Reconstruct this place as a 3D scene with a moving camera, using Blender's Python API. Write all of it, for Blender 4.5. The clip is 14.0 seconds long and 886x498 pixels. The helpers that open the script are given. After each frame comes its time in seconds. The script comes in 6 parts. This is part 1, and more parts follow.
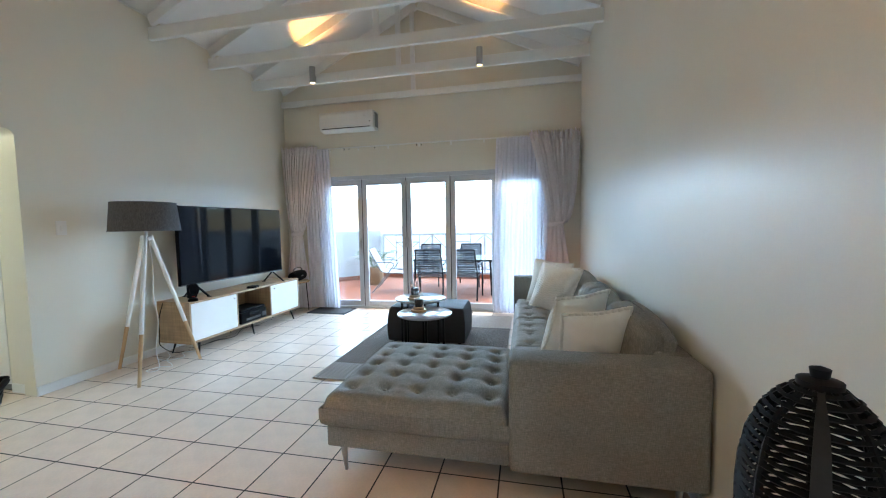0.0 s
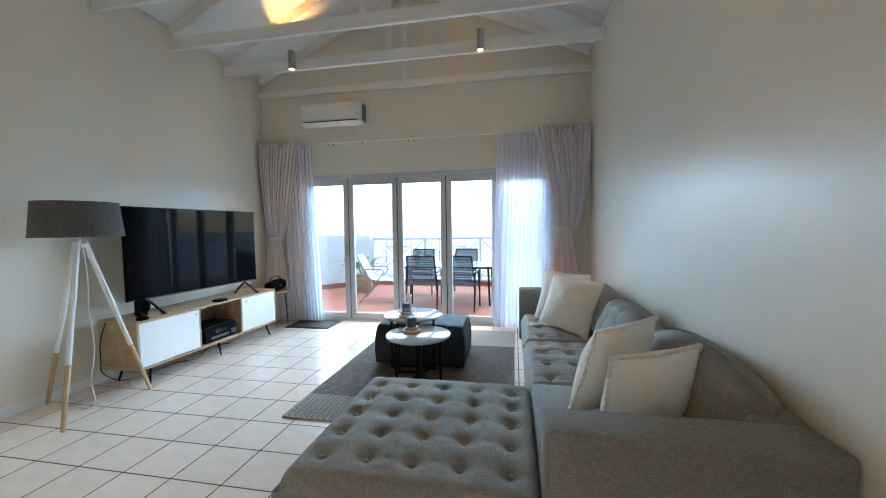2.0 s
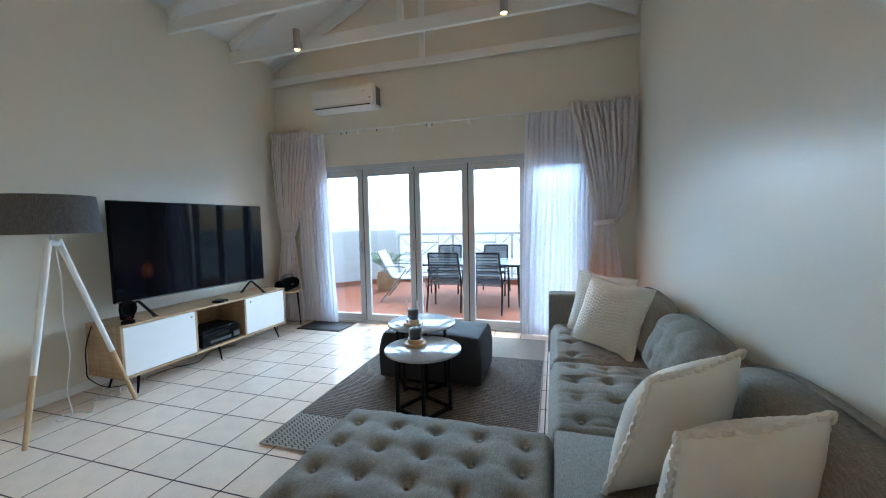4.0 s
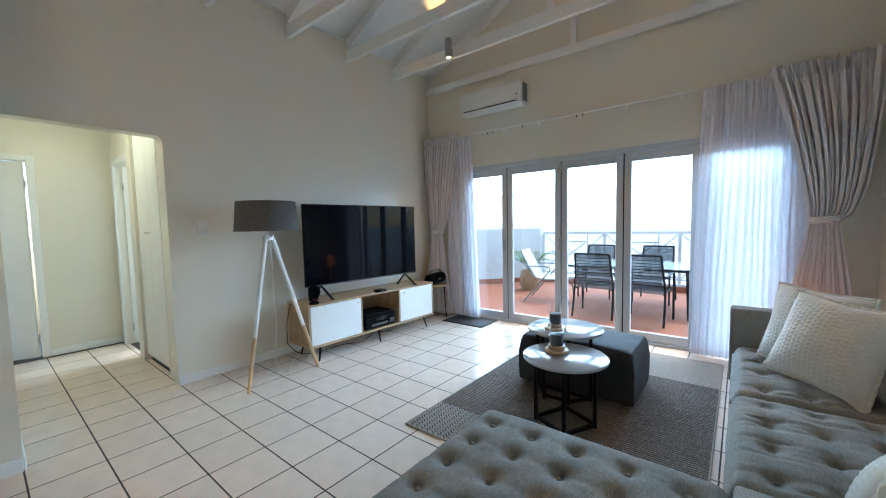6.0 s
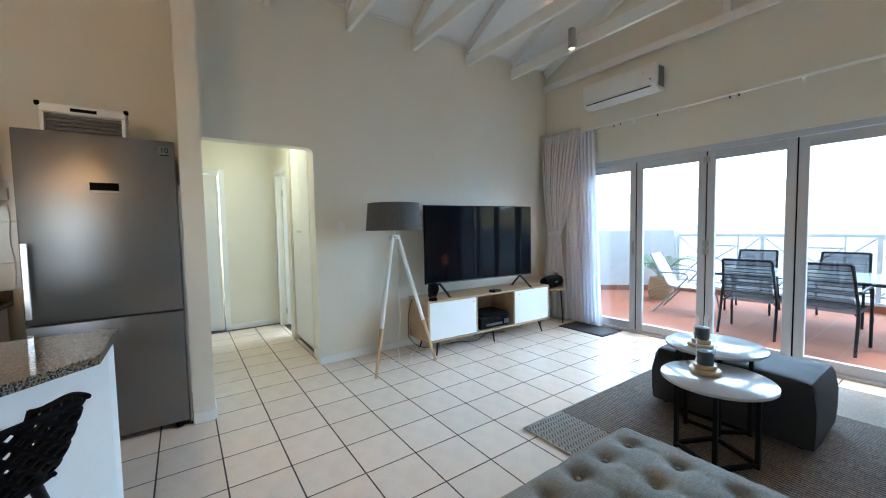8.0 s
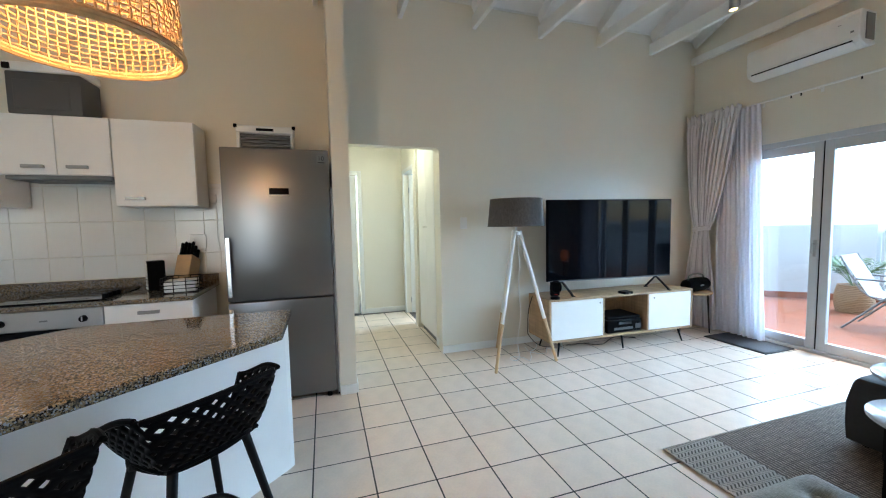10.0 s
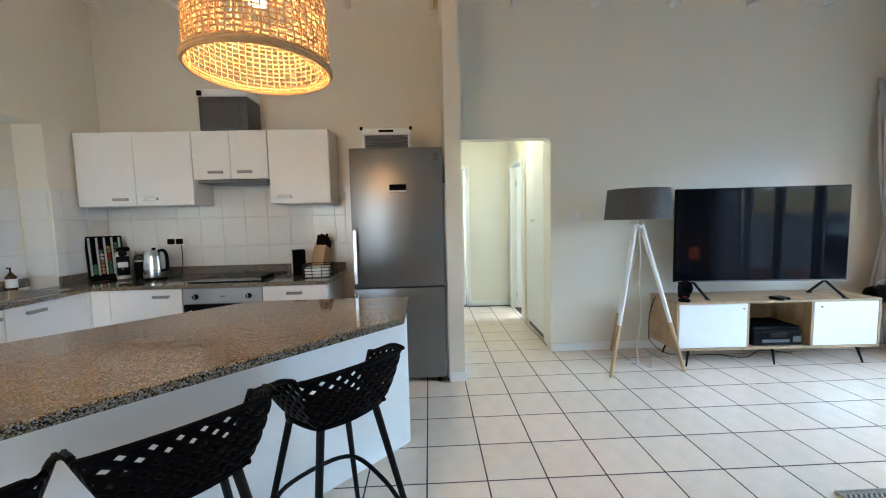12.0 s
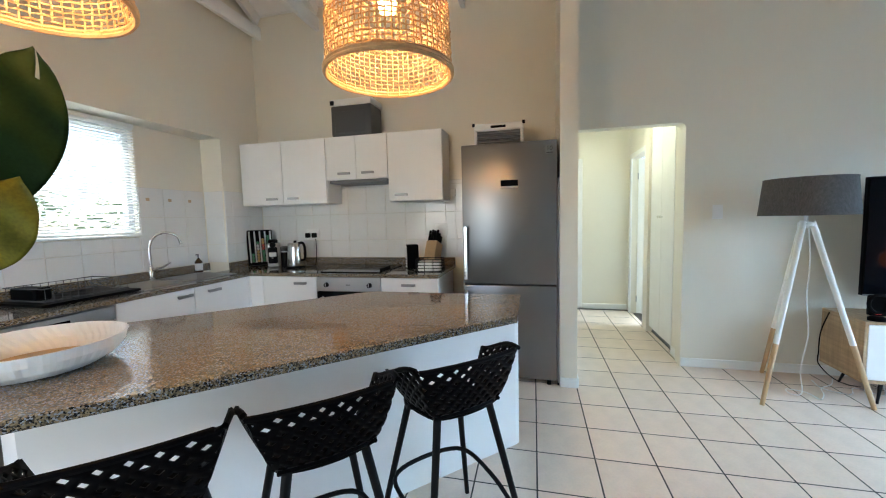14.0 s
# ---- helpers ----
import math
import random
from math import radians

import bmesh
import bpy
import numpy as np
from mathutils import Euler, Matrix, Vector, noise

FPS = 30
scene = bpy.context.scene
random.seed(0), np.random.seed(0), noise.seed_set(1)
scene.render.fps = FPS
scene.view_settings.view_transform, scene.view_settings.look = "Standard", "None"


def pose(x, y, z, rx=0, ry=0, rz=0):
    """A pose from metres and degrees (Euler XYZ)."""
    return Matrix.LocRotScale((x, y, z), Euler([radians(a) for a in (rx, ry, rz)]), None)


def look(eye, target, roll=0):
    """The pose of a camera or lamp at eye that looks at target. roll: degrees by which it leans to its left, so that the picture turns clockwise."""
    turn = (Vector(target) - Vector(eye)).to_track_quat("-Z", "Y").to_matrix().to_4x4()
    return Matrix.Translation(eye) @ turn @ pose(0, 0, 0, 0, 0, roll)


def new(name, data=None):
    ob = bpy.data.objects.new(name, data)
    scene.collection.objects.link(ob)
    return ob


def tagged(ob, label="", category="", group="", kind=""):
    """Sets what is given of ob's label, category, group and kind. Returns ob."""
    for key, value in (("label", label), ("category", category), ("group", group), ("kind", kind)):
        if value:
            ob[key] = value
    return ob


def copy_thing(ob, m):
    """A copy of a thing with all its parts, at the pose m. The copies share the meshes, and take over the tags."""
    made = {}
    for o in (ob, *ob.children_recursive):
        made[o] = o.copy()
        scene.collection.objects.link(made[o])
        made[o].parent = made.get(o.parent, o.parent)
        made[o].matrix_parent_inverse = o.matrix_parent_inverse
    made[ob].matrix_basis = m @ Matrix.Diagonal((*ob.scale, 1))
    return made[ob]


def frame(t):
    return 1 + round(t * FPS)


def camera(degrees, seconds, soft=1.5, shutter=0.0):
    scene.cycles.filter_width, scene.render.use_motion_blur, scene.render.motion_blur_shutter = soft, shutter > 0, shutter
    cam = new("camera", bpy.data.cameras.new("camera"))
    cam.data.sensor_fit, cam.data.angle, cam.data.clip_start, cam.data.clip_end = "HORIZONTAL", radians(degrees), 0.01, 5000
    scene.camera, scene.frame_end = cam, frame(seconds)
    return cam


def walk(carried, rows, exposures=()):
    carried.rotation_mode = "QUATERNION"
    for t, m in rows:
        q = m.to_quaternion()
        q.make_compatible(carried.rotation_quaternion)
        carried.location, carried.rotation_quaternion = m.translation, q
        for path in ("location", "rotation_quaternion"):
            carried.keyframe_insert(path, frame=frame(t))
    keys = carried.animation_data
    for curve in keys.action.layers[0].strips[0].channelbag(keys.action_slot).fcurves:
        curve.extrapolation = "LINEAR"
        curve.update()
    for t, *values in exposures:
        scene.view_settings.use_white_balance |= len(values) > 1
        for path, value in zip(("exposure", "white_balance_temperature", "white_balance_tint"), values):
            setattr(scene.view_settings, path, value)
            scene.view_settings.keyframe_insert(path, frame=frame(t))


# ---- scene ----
cam = camera(99.7, 14.0, 1.1)
PATH = [
    (0, (0.124, 0.436, 1.282), (-0.297, 2.387, 1.156), -1.0),
    (0.5, (0.042, 0.569, 1.298), (-0.285, 2.537, 1.152), -0.8),
    (1, (0.01, 0.685, 1.296), (-0.292, 2.658, 1.174), -0.9),
    (1.5, (-0.025, 0.834, 1.298), (-0.38, 2.799, 1.183), -0.8),
    (2, (-0.035, 0.952, 1.306), (-0.41, 2.913, 1.194), -0.8),
    (4.3, (0.058, 1.556, 1.295), (-0.608, 3.436, 1.151), -1.3),
    (4.5, (0.057, 1.581, 1.299), (-0.69, 3.43, 1.155), -1.3),
    (5, (0.071, 1.583, 1.31), (-0.865, 3.345, 1.168), -1.3),
    (5.5, (0.059, 1.564, 1.298), (-1.056, 3.22, 1.171), -1.3),
    (6, (0.054, 1.551, 1.305), (-1.19, 3.111, 1.172), -1.2),
    (6.5, (0.038, 1.539, 1.315), (-1.313, 3.007, 1.177), -1.2),
    (7, (0.016, 1.53, 1.294), (-1.434, 2.902, 1.165), -1.1),
    (7.5, (0.0, 1.517, 1.292), (-1.542, 2.785, 1.17), -1.2),
    (8, (-0.014, 1.511, 1.29), (-1.653, 2.651, 1.178), -1.1),
    (10.5, (-0.057, 1.424, 1.328), (-1.994, 1.899, 1.179), -1.3),
    (11, (-0.057, 1.414, 1.321), (-2.021, 1.759, 1.165), -1.4),
    (11.5, (-0.052, 1.398, 1.317), (-2.034, 1.606, 1.148), -1.4),
    (12, (-0.056, 1.379, 1.315), (-2.049, 1.451, 1.158), -1.4),
    (12.5, (-0.051, 1.37, 1.312), (-2.044, 1.287, 1.166), -1.4),
    (13, (-0.064, 1.352, 1.332), (-2.046, 1.145, 1.167), -1.3),
    (13.5, (-0.071, 1.337, 1.323), (-2.036, 1.002, 1.153), -1.4),
    (14, (-0.078, 1.323, 1.312), (-2.015, 0.852, 1.152), -1.4),
]
walk(cam, [(t, look(eye, target, roll)) for t, eye, target, roll in PATH], [(0.0, 2.54, 6450, 10), (4.5, 2.2, 6450, 10), (8.0, 2.44, 6450, 10), (11.0, 2.62, 6450, 10), (12.5, 2.7, 6450, 10), (14.0, 2.72, 6450, 10)])

# ==== world ====
world = bpy.data.worlds.new("sky")
scene.world = world
world.use_nodes = True
wn = world.node_tree.nodes
sky = wn.new("ShaderNodeTexSky")
sky.sky_type = "NISHITA"
sky.sun_disc = False
sky.sun_elevation = radians(76)
sky.sun_rotation = radians(0)
sky.air_density, sky.dust_density = 1.0, 0.4
wn["Background"].inputs["Strength"].default_value = 0.10
world.node_tree.links.new(sky.outputs[0], wn["Background"].inputs["Color"])

sun = bpy.data.lights.new("sun", "SUN")
sun.energy, sun.angle, sun.color = 0.5, radians(10), (1.0, 0.97, 0.93)
new("sun", sun).matrix_world = look((-1, 20, 60), (-1, 5, 0))
scene.view_settings.exposure = 2.2


def daylight(name, eye, target, w, h, watts, color):
    """An area lamp that stands in for the sky in front of an opening, or adds fill."""
    l = bpy.data.lights.new(name, "AREA")
    l.shape, l.size, l.size_y, l.energy, l.color = "RECTANGLE", w, h, watts, color
    new(name, l).matrix_world = look(eye, target)


daylight("sky_at_doors", (-1.27, 6.95, 3.05), (-1.27, 4.6, 0.8), 4.6, 1.5, 2, (0.36, 0.67, 1.0))
daylight("sky_above_sea", (-1.27, 13.0, 4.35), (-1.27, 3.0, 2.1), 26.0, 4.2, 1160, (0.45, 0.72, 1.0))
daylight("sky_at_kitchen_window", (-1.8, -2.75, 3.6), (-1.6, -1.4, 1.3), 3.2, 1.6, 95, (0.84, 0.94, 1.0))
# unseen fill lamp outside the added gap in wall_east, no known entrance
daylight("fill_at_east_gap", (2.3, -0.55, 1.5), (0.9, -0.5, 1.2), 1.8, 2.0, 9, (0.82, 0.92, 1.0))
# unseen fill lamps behind the two hall doors, no windows are built there
daylight("fill_at_side_room", (-4.9, 4.3, 1.7), (-5.1, 2.7, 1.1), 1.2, 1.2, 6, (0.92, 1.0, 0.86))
daylight("fill_at_end_room", (-7.0, 0.9, 1.7), (-5.6, 1.4, 1.1), 1.2, 1.2, 2.5, (0.92, 1.0, 0.86))

# ==== helpers for building ====


def rgb(c):
    return (c[0], c[1], c[2], 1.0)


def material(name, color, rough=0.5, metal=0.0, vary=0.06, scale=8.0, bump=0.0, bump_scale=120.0, spec=0.5, coat=0.0, island=0.0):
    """A surface with broad blotches, fine grain and fine relief."""
    m = bpy.data.materials.new(name)
    m.use_nodes = True
    nt = m.node_tree
    b = nt.nodes["Principled BSDF"]
    b.inputs["Roughness"].default_value = rough
    b.inputs["Metallic"].default_value = metal
    b.inputs["Specular IOR Level"].default_value = spec
    b.inputs["Coat Weight"].default_value = coat
    tc = nt.nodes.new("ShaderNodeTexCoord")
    n1 = nt.nodes.new("ShaderNodeTexNoise")
    n1.inputs["Scale"].default_value = scale
    n1.inputs["Detail"].default_value = 6
    n2 = nt.nodes.new("ShaderNodeTexNoise")
    n2.inputs["Scale"].default_value = bump_scale
    n2.inputs["Detail"].default_value = 3
    nt.links.new(tc.outputs["Object"], n1.inputs["Vector"])
    nt.links.new(tc.outputs["Object"], n2.inputs["Vector"])
    add = nt.nodes.new("ShaderNodeMath")
    add.operation = "ADD"
    nt.links.new(n1.outputs["Fac"], add.inputs[0])
    half = nt.nodes.new("ShaderNodeMath")
    half.operation = "MULTIPLY"
    half.inputs[1].default_value = 0.5
    nt.links.new(n2.outputs["Fac"], half.inputs[0])
    nt.links.new(half.outputs[0], add.inputs[1])
    ramp = nt.nodes.new("ShaderNodeMapRange")
    ramp.inputs["From Min"].default_value, ramp.inputs["From Max"].default_value = 0.4, 1.1
    ramp.inputs["To Min"].default_value, ramp.inputs["To Max"].default_value = 1 - vary, 1 + vary
    nt.links.new(add.outputs[0], ramp.inputs["Value"])
    value = ramp.outputs[0]
    if island:
        info = nt.nodes.new("ShaderNodeObjectInfo" if island > 0 else "ShaderNodeNewGeometry")
        r = nt.nodes.new("ShaderNodeMapRange")
        r.inputs["To Min"].default_value, r.inputs["To Max"].default_value = 1 - abs(island), 1 + abs(island)
        nt.links.new(info.outputs["Random" if island > 0 else "Random Per Island"], r.inputs["Value"])
        mul = nt.nodes.new("ShaderNodeMath")
        mul.operation = "MULTIPLY"
        nt.links.new(value, mul.inputs[0])
        nt.links.new(r.outputs[0], mul.inputs[1])
        value = mul.outputs[0]
    mix = nt.nodes.new("ShaderNodeVectorMath")
    mix.operation = "SCALE"
    mix.inputs[0].default_value = color
    nt.links.new(value, mix.inputs["Scale"])
    nt.links.new(mix.outputs[0], b.inputs["Base Color"])
    if bump:
        bp = nt.nodes.new("ShaderNodeBump")
        bp.inputs["Strength"].default_value = bump
        bp.inputs["Distance"].default_value = 0.002
        nt.links.new(n2.outputs["Fac"], bp.inputs["Height"])
        nt.links.new(bp.outputs[0], b.inputs["Normal"])
    m.diffuse_color = rgb(color)
    return m


def box(bm, x0, x1, y0, y1, z0, z1, bevel=0.0, seg=1):
    r = bmesh.ops.create_cube(bm, size=1.0)
    vs = r["verts"]
    bmesh.ops.scale(bm, vec=(x1 - x0, y1 - y0, z1 - z0), verts=vs)
    bmesh.ops.translate(bm, vec=((x0 + x1) / 2, (y0 + y1) / 2, (z0 + z1) / 2), verts=vs)
    if bevel:
        es = list({e for v in vs for e in v.link_edges})
        bmesh.ops.bevel(bm, geom=es, offset=bevel, segments=seg, profile=0.5, affect="EDGES")
    return bm


def rod(bm, p0, p1, r0, r1=None, seg=10):
    p0, p1 = Vector(p0), Vector(p1)
    r1 = r0 if r1 is None else r1
    d = p1 - p0
    m = Matrix.Translation((p0 + p1) / 2) @ d.to_track_quat("Z", "Y").to_matrix().to_4x4()
    bmesh.ops.create_cone(bm, cap_ends=True, segments=seg, radius1=r0, radius2=r1, depth=d.length, matrix=m)
    return bm


def bar(bm, p0, p1, w, h, up=(0, 0, 1)):
    """A straight square-cut member from p0 to p1, w across and h along up."""
    p0, p1 = Vector(p0), Vector(p1)
    d = (p1 - p0).normalized()
    s = d.cross(Vector(up)).normalized()
    u = s.cross(d)
    vs = [bm.verts.new(p + s * a * w / 2 + u * b * h / 2) for p in (p0, p1) for a, b in ((-1, -1), (1, -1), (1, 1), (-1, 1))]
    for f in ((0, 1, 2, 3), (7, 6, 5, 4), (0, 4, 5, 1), (1, 5, 6, 2), (2, 6, 7, 3), (3, 7, 4, 0)):
        bm.faces.new([vs[i] for i in f])
    return bm


def tube(bm, pts, r, seg=8, closed=False):
    pts = [Vector(p) for p in pts]
    n = len(pts)
    rings = []
    ref = Vector((0, 0, 1))
    for i, p in enumerate(pts):
        a = pts[(i - 1) % n] if (closed or i > 0) else p
        b = pts[(i + 1) % n] if (closed or i < n - 1) else p
        d = (b - a).normalized()
        if abs(d.dot(ref)) > 0.95:
            s = d.cross(Vector((1, 0, 0))).normalized() if i == 0 else (d.cross(last)).normalized().cross(d) * -1
            s = d.cross(Vector((0.9, 0.3, 0.1))).normalized()
        else:
            s = d.cross(ref).normalized()
        last = s
        u = s.cross(d)
        rr = r[i] if isinstance(r, (list, tuple)) else r
        rings.append([bm.verts.new(p + (s * math.cos(t) + u * math.sin(t)) * rr) for t in (2 * math.pi * k / seg for k in range(seg))])
    for i in range(n if closed else n - 1):
        a, b = rings[i], rings[(i + 1) % n]
        off = min(range(seg), key=lambda o: (a[0].co - b[o].co).length)
        for k in range(seg):
            bm.faces.new([a[k], a[(k + 1) % seg], b[(k + 1 + off) % seg], b[(k + off) % seg]])
    if not closed:
        bm.faces.new(rings[0])
        bm.faces.new(rings[-1])
    return bm


def lathe(bm, profile, seg=32, at=(0, 0, 0), cap=True):
    rings = []
    for r, z in profile:
        rings.append([bm.verts.new((at[0] + r * math.cos(2 * math.pi * k / seg), at[1] + r * math.sin(2 * math.pi * k / seg), at[2] + z)) for k in range(seg)])
    for a, b in zip(rings, rings[1:]):
        for k in range(seg):
            bm.faces.new([a[k], a[(k + 1) % seg], b[(k + 1) % seg], b[k]])
    if cap:
        bm.faces.new(rings[0])
        bm.faces.new(rings[-1])
    return bm


def prism(bm, poly, z0, z1, bevel=0.0):
    lo = [bm.verts.new((x, y, z0)) for x, y in poly]
    hi = [bm.verts.new((x, y, z1)) for x, y in poly]
    fs = [bm.faces.new(lo), bm.faces.new(hi)]
    n = len(poly)
    for i in range(n):
        fs.append(bm.faces.new([lo[i], lo[(i + 1) % n], hi[(i + 1) % n], hi[i]]))
    if bevel:
        es = list({e for f in fs for e in f.edges})
        bmesh.ops.bevel(bm, geom=es, offset=bevel, segments=2, profile=0.5, affect="EDGES")
    return bm


def ob_from(name, bm, mat, smooth=False):
    bmesh.ops.recalc_face_normals(bm, faces=bm.faces)
    me = bpy.data.meshes.new(name)
    bm.to_mesh(me)
    bm.free()
    me.materials.append(mat)
    if smooth:
        me.polygons.foreach_set("use_smooth", [True] * len(me.polygons))
        me.set_sharp_from_angle(angle=radians(40))
    return new(name, me)


def thing(name, at, label, category, group="", rz=0.0, kind=""):
    e = new(name)
    e.empty_display_size = 0.1
    e.matrix_basis = pose(at[0], at[1], at[2], 0, 0, rz)
    return tagged(e, label, category, group, kind)


def part(name, bm, mat, parent, label="", smooth=False):
    ob = ob_from(name, bm, mat, smooth)
    ob.parent = parent
    return tagged(ob, label)


def structure(name, bm, mat, label="", category="", smooth=False):
    return tagged(ob_from(name, bm, mat, smooth), label, category, "", "structure")


def B():
    return bmesh.new()


# ==== materials ====
WALL = material("wall_paint", (0.765, 0.725, 0.62), 0.34, vary=0.035, scale=1.5, bump=0.08, bump_scale=160)
WHITE_PAINT = material("white_timber_paint", (0.82, 0.82, 0.79), 0.45, vary=0.04, scale=5, bump=0.1, bump_scale=60)
CEIL = material("ceiling_board", (0.83, 0.83, 0.81), 0.6, vary=0.03, scale=3)
TILE = material("floor_tile", (0.82, 0.685, 0.575), 0.20, vary=0.09, scale=9, spec=0.2, bump=0.12, bump_scale=70, island=0.03)
GROUT = material("grout", (0.06, 0.05, 0.045), 0.9, vary=0.2, scale=20)
ALU = material("white_aluminium", (0.52, 0.54, 0.56), 0.4, vary=0.02)
WHITE_MELAMINE = material("white_melamine", (0.85, 0.84, 0.82), 0.35, vary=0.02)
SOFA = material("sofa_weave", (0.265, 0.255, 0.228), 0.9, vary=0.10, scale=5, bump=0.5, bump_scale=700)
CUSHION = material("cream_knit", (0.80, 0.77, 0.70), 0.9, vary=0.06, scale=30, bump=0.5, bump_scale=300)
DARK = material("charcoal_fabric", (0.027, 0.027, 0.031), 0.8, vary=0.15, scale=50, bump=0.4, bump_scale=500)
BLACK_METAL = material("black_metal", (0.006, 0.006, 0.007), 0.5, vary=0.1, spec=0.15)
BLACK_PLASTIC = material("black_plastic", (0.0025, 0.0025, 0.003), 0.5, vary=0.1, spec=0.05)
OAK = material("light_oak", (0.42, 0.28, 0.16), 0.5, vary=0.15, scale=6, bump=0.1, bump_scale=90)
STEEL = material("brushed_steel", (0.42, 0.42, 0.42), 0.33, metal=1.0, vary=0.05, scale=3)
HANDLE = material("handle_steel", (0.34, 0.335, 0.33), 0.3, metal=1.0, vary=0.05)
CHROME = material("chrome", (0.8, 0.8, 0.8), 0.12, metal=1.0, vary=0.02)


def granite():
    """Polished stone: crystals of black, grey, tan and brown."""
    m = material("granite", (0.25, 0.19, 0.14), 0.07, vary=0.2, scale=6)
    nt = m.node_tree
    b = nt.nodes["Principled BSDF"]
    tc = nt.nodes.new("ShaderNodeTexCoord")
    v = nt.nodes.new("ShaderNodeTexVoronoi")
    v.inputs["Scale"].default_value = 240
    v.inputs["Randomness"].default_value = 1.0
    nt.links.new(tc.outputs["Object"], v.inputs["Vector"])
    sep = nt.nodes.new("ShaderNodeSeparateColor")
    nt.links.new(v.outputs["Color"], sep.inputs["Color"])
    r = nt.nodes.new("ShaderNodeValToRGB")
    r.color_ramp.interpolation = "CONSTANT"
    stops = ((0.0, (0.015, 0.015, 0.016)), (0.16, (0.07, 0.056, 0.04)), (0.40, (0.20, 0.145, 0.082)), (0.64, (0.27, 0.21, 0.135)), (0.83, (0.29, 0.30, 0.32)))
    el = r.color_ramp.elements
    for k, (p, c) in enumerate(stops):
        e_ = el[k] if k < 2 else el.new(p)
        e_.position, e_.color = p, rgb(c)
    nt.links.new(sep.outputs[0], r.inputs["Fac"])
    nt.links.new(r.outputs["Color"], b.inputs["Base Color"])
    return m


GRANITE = granite()


def add_threads(m, amount, fine, long):
    """Threads of lighter and darker yarn running both ways through a cloth."""
    nt = m.node_tree
    b = nt.nodes["Principled BSDF"]
    src = b.inputs["Base Color"].links[0].from_socket
    tc = nt.nodes.new("ShaderNodeTexCoord")
    fac = None
    for sc in ((fine, long, long), (long, fine, fine)):
        mp = nt.nodes.new("ShaderNodeMapping")
        mp.inputs["Scale"].default_value = sc
        n = nt.nodes.new("ShaderNodeTexNoise")
        n.inputs["Scale"].default_value = 1.0
        n.inputs["Detail"].default_value = 2
        nt.links.new(tc.outputs["Object"], mp.inputs["Vector"])
        nt.links.new(mp.outputs[0], n.inputs["Vector"])
        r = nt.nodes.new("ShaderNodeMapRange")
        r.inputs["From Min"].default_value, r.inputs["From Max"].default_value = 0.3, 0.7
        r.inputs["To Min"].default_value, r.inputs["To Max"].default_value = 1 - amount, 1 + amount
        nt.links.new(n.outputs["Fac"], r.inputs["Value"])
        if fac is None:
            fac = r.outputs[0]
        else:
            mu = nt.nodes.new("ShaderNodeMath")
            mu.operation = "MULTIPLY"
            nt.links.new(fac, mu.inputs[0])
            nt.links.new(r.outputs[0], mu.inputs[1])
            fac = mu.outputs[0]
    mix = nt.nodes.new("ShaderNodeVectorMath")
    mix.operation = "SCALE"
    nt.links.new(src, mix.inputs[0])
    nt.links.new(fac, mix.inputs["Scale"])
    nt.links.new(mix.outputs[0], b.inputs["Base Color"])


add_threads(SOFA, 0.20, 400, 40)
add_threads(OAK, 0.16, 45, 2.5)
SCREEN = material("screen_glass", (0.002, 0.003, 0.005), 0.05, vary=0.05, spec=0.15)
TERRA = material("terracotta_tile", (0.31, 0.105, 0.055), 0.75, spec=0.2, vary=0.12, scale=6, island=0.08)
RUGM = material("rug_weave", (0.30, 0.27, 0.24), 0.95, vary=0.25, scale=120, bump=0.8, bump_scale=250)
WTILE = material("white_wall_tile", (0.78, 0.78, 0.76), 0.15, vary=0.02)
# distance haze is mixed into the pale sea colour
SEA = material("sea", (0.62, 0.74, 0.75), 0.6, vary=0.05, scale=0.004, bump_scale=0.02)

WHITE_PLASTIC = material("white_plastic", (0.80, 0.80, 0.78), 0.35, vary=0.02)
GREY_PLASTIC = material("grey_plastic", (0.16, 0.165, 0.17), 0.4, vary=0.06)
LIGHT_WOOD = material("light_wood", (0.52, 0.34, 0.18), 0.5, vary=0.14, scale=10, bump=0.1, bump_scale=80)
SHADE = material("grey_linen", (0.10, 0.095, 0.095), 0.9, vary=0.2, scale=70, bump=0.5, bump_scale=500)
MAT = material("rubber_mat", (0.02, 0.021, 0.023), 0.9, vary=0.3, scale=40, bump=0.6, bump_scale=300)
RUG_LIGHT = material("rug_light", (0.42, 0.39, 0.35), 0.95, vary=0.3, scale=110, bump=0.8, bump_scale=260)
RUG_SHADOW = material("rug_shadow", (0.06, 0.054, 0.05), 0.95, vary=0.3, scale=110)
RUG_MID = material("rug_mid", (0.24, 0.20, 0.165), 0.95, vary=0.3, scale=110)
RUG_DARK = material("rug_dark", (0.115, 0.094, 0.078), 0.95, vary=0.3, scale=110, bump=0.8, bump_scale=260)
RUG_BEIGE = material("rug_beige", (0.40, 0.35, 0.30), 0.95, vary=0.15, scale=110, bump=0.6, bump_scale=260)
STRAP = material("black_strap", (0.010, 0.010, 0.010), 0.7, vary=0.15, scale=30)
DARK_GREY = material("dark_grey_plastic", (0.075, 0.077, 0.08), 0.45, vary=0.06)
CUSHION_PLAIN = material("cream_cotton", (0.88, 0.85, 0.78), 0.85, vary=0.04, scale=12, bump=0.2, bump_scale=400)
TABLE_WHITE = material("pale_table_top", (0.42, 0.45, 0.49), 0.16, vary=0.04, scale=12)
CANDLE = material("dark_wax", (0.03, 0.032, 0.035), 0.5, vary=0.1)
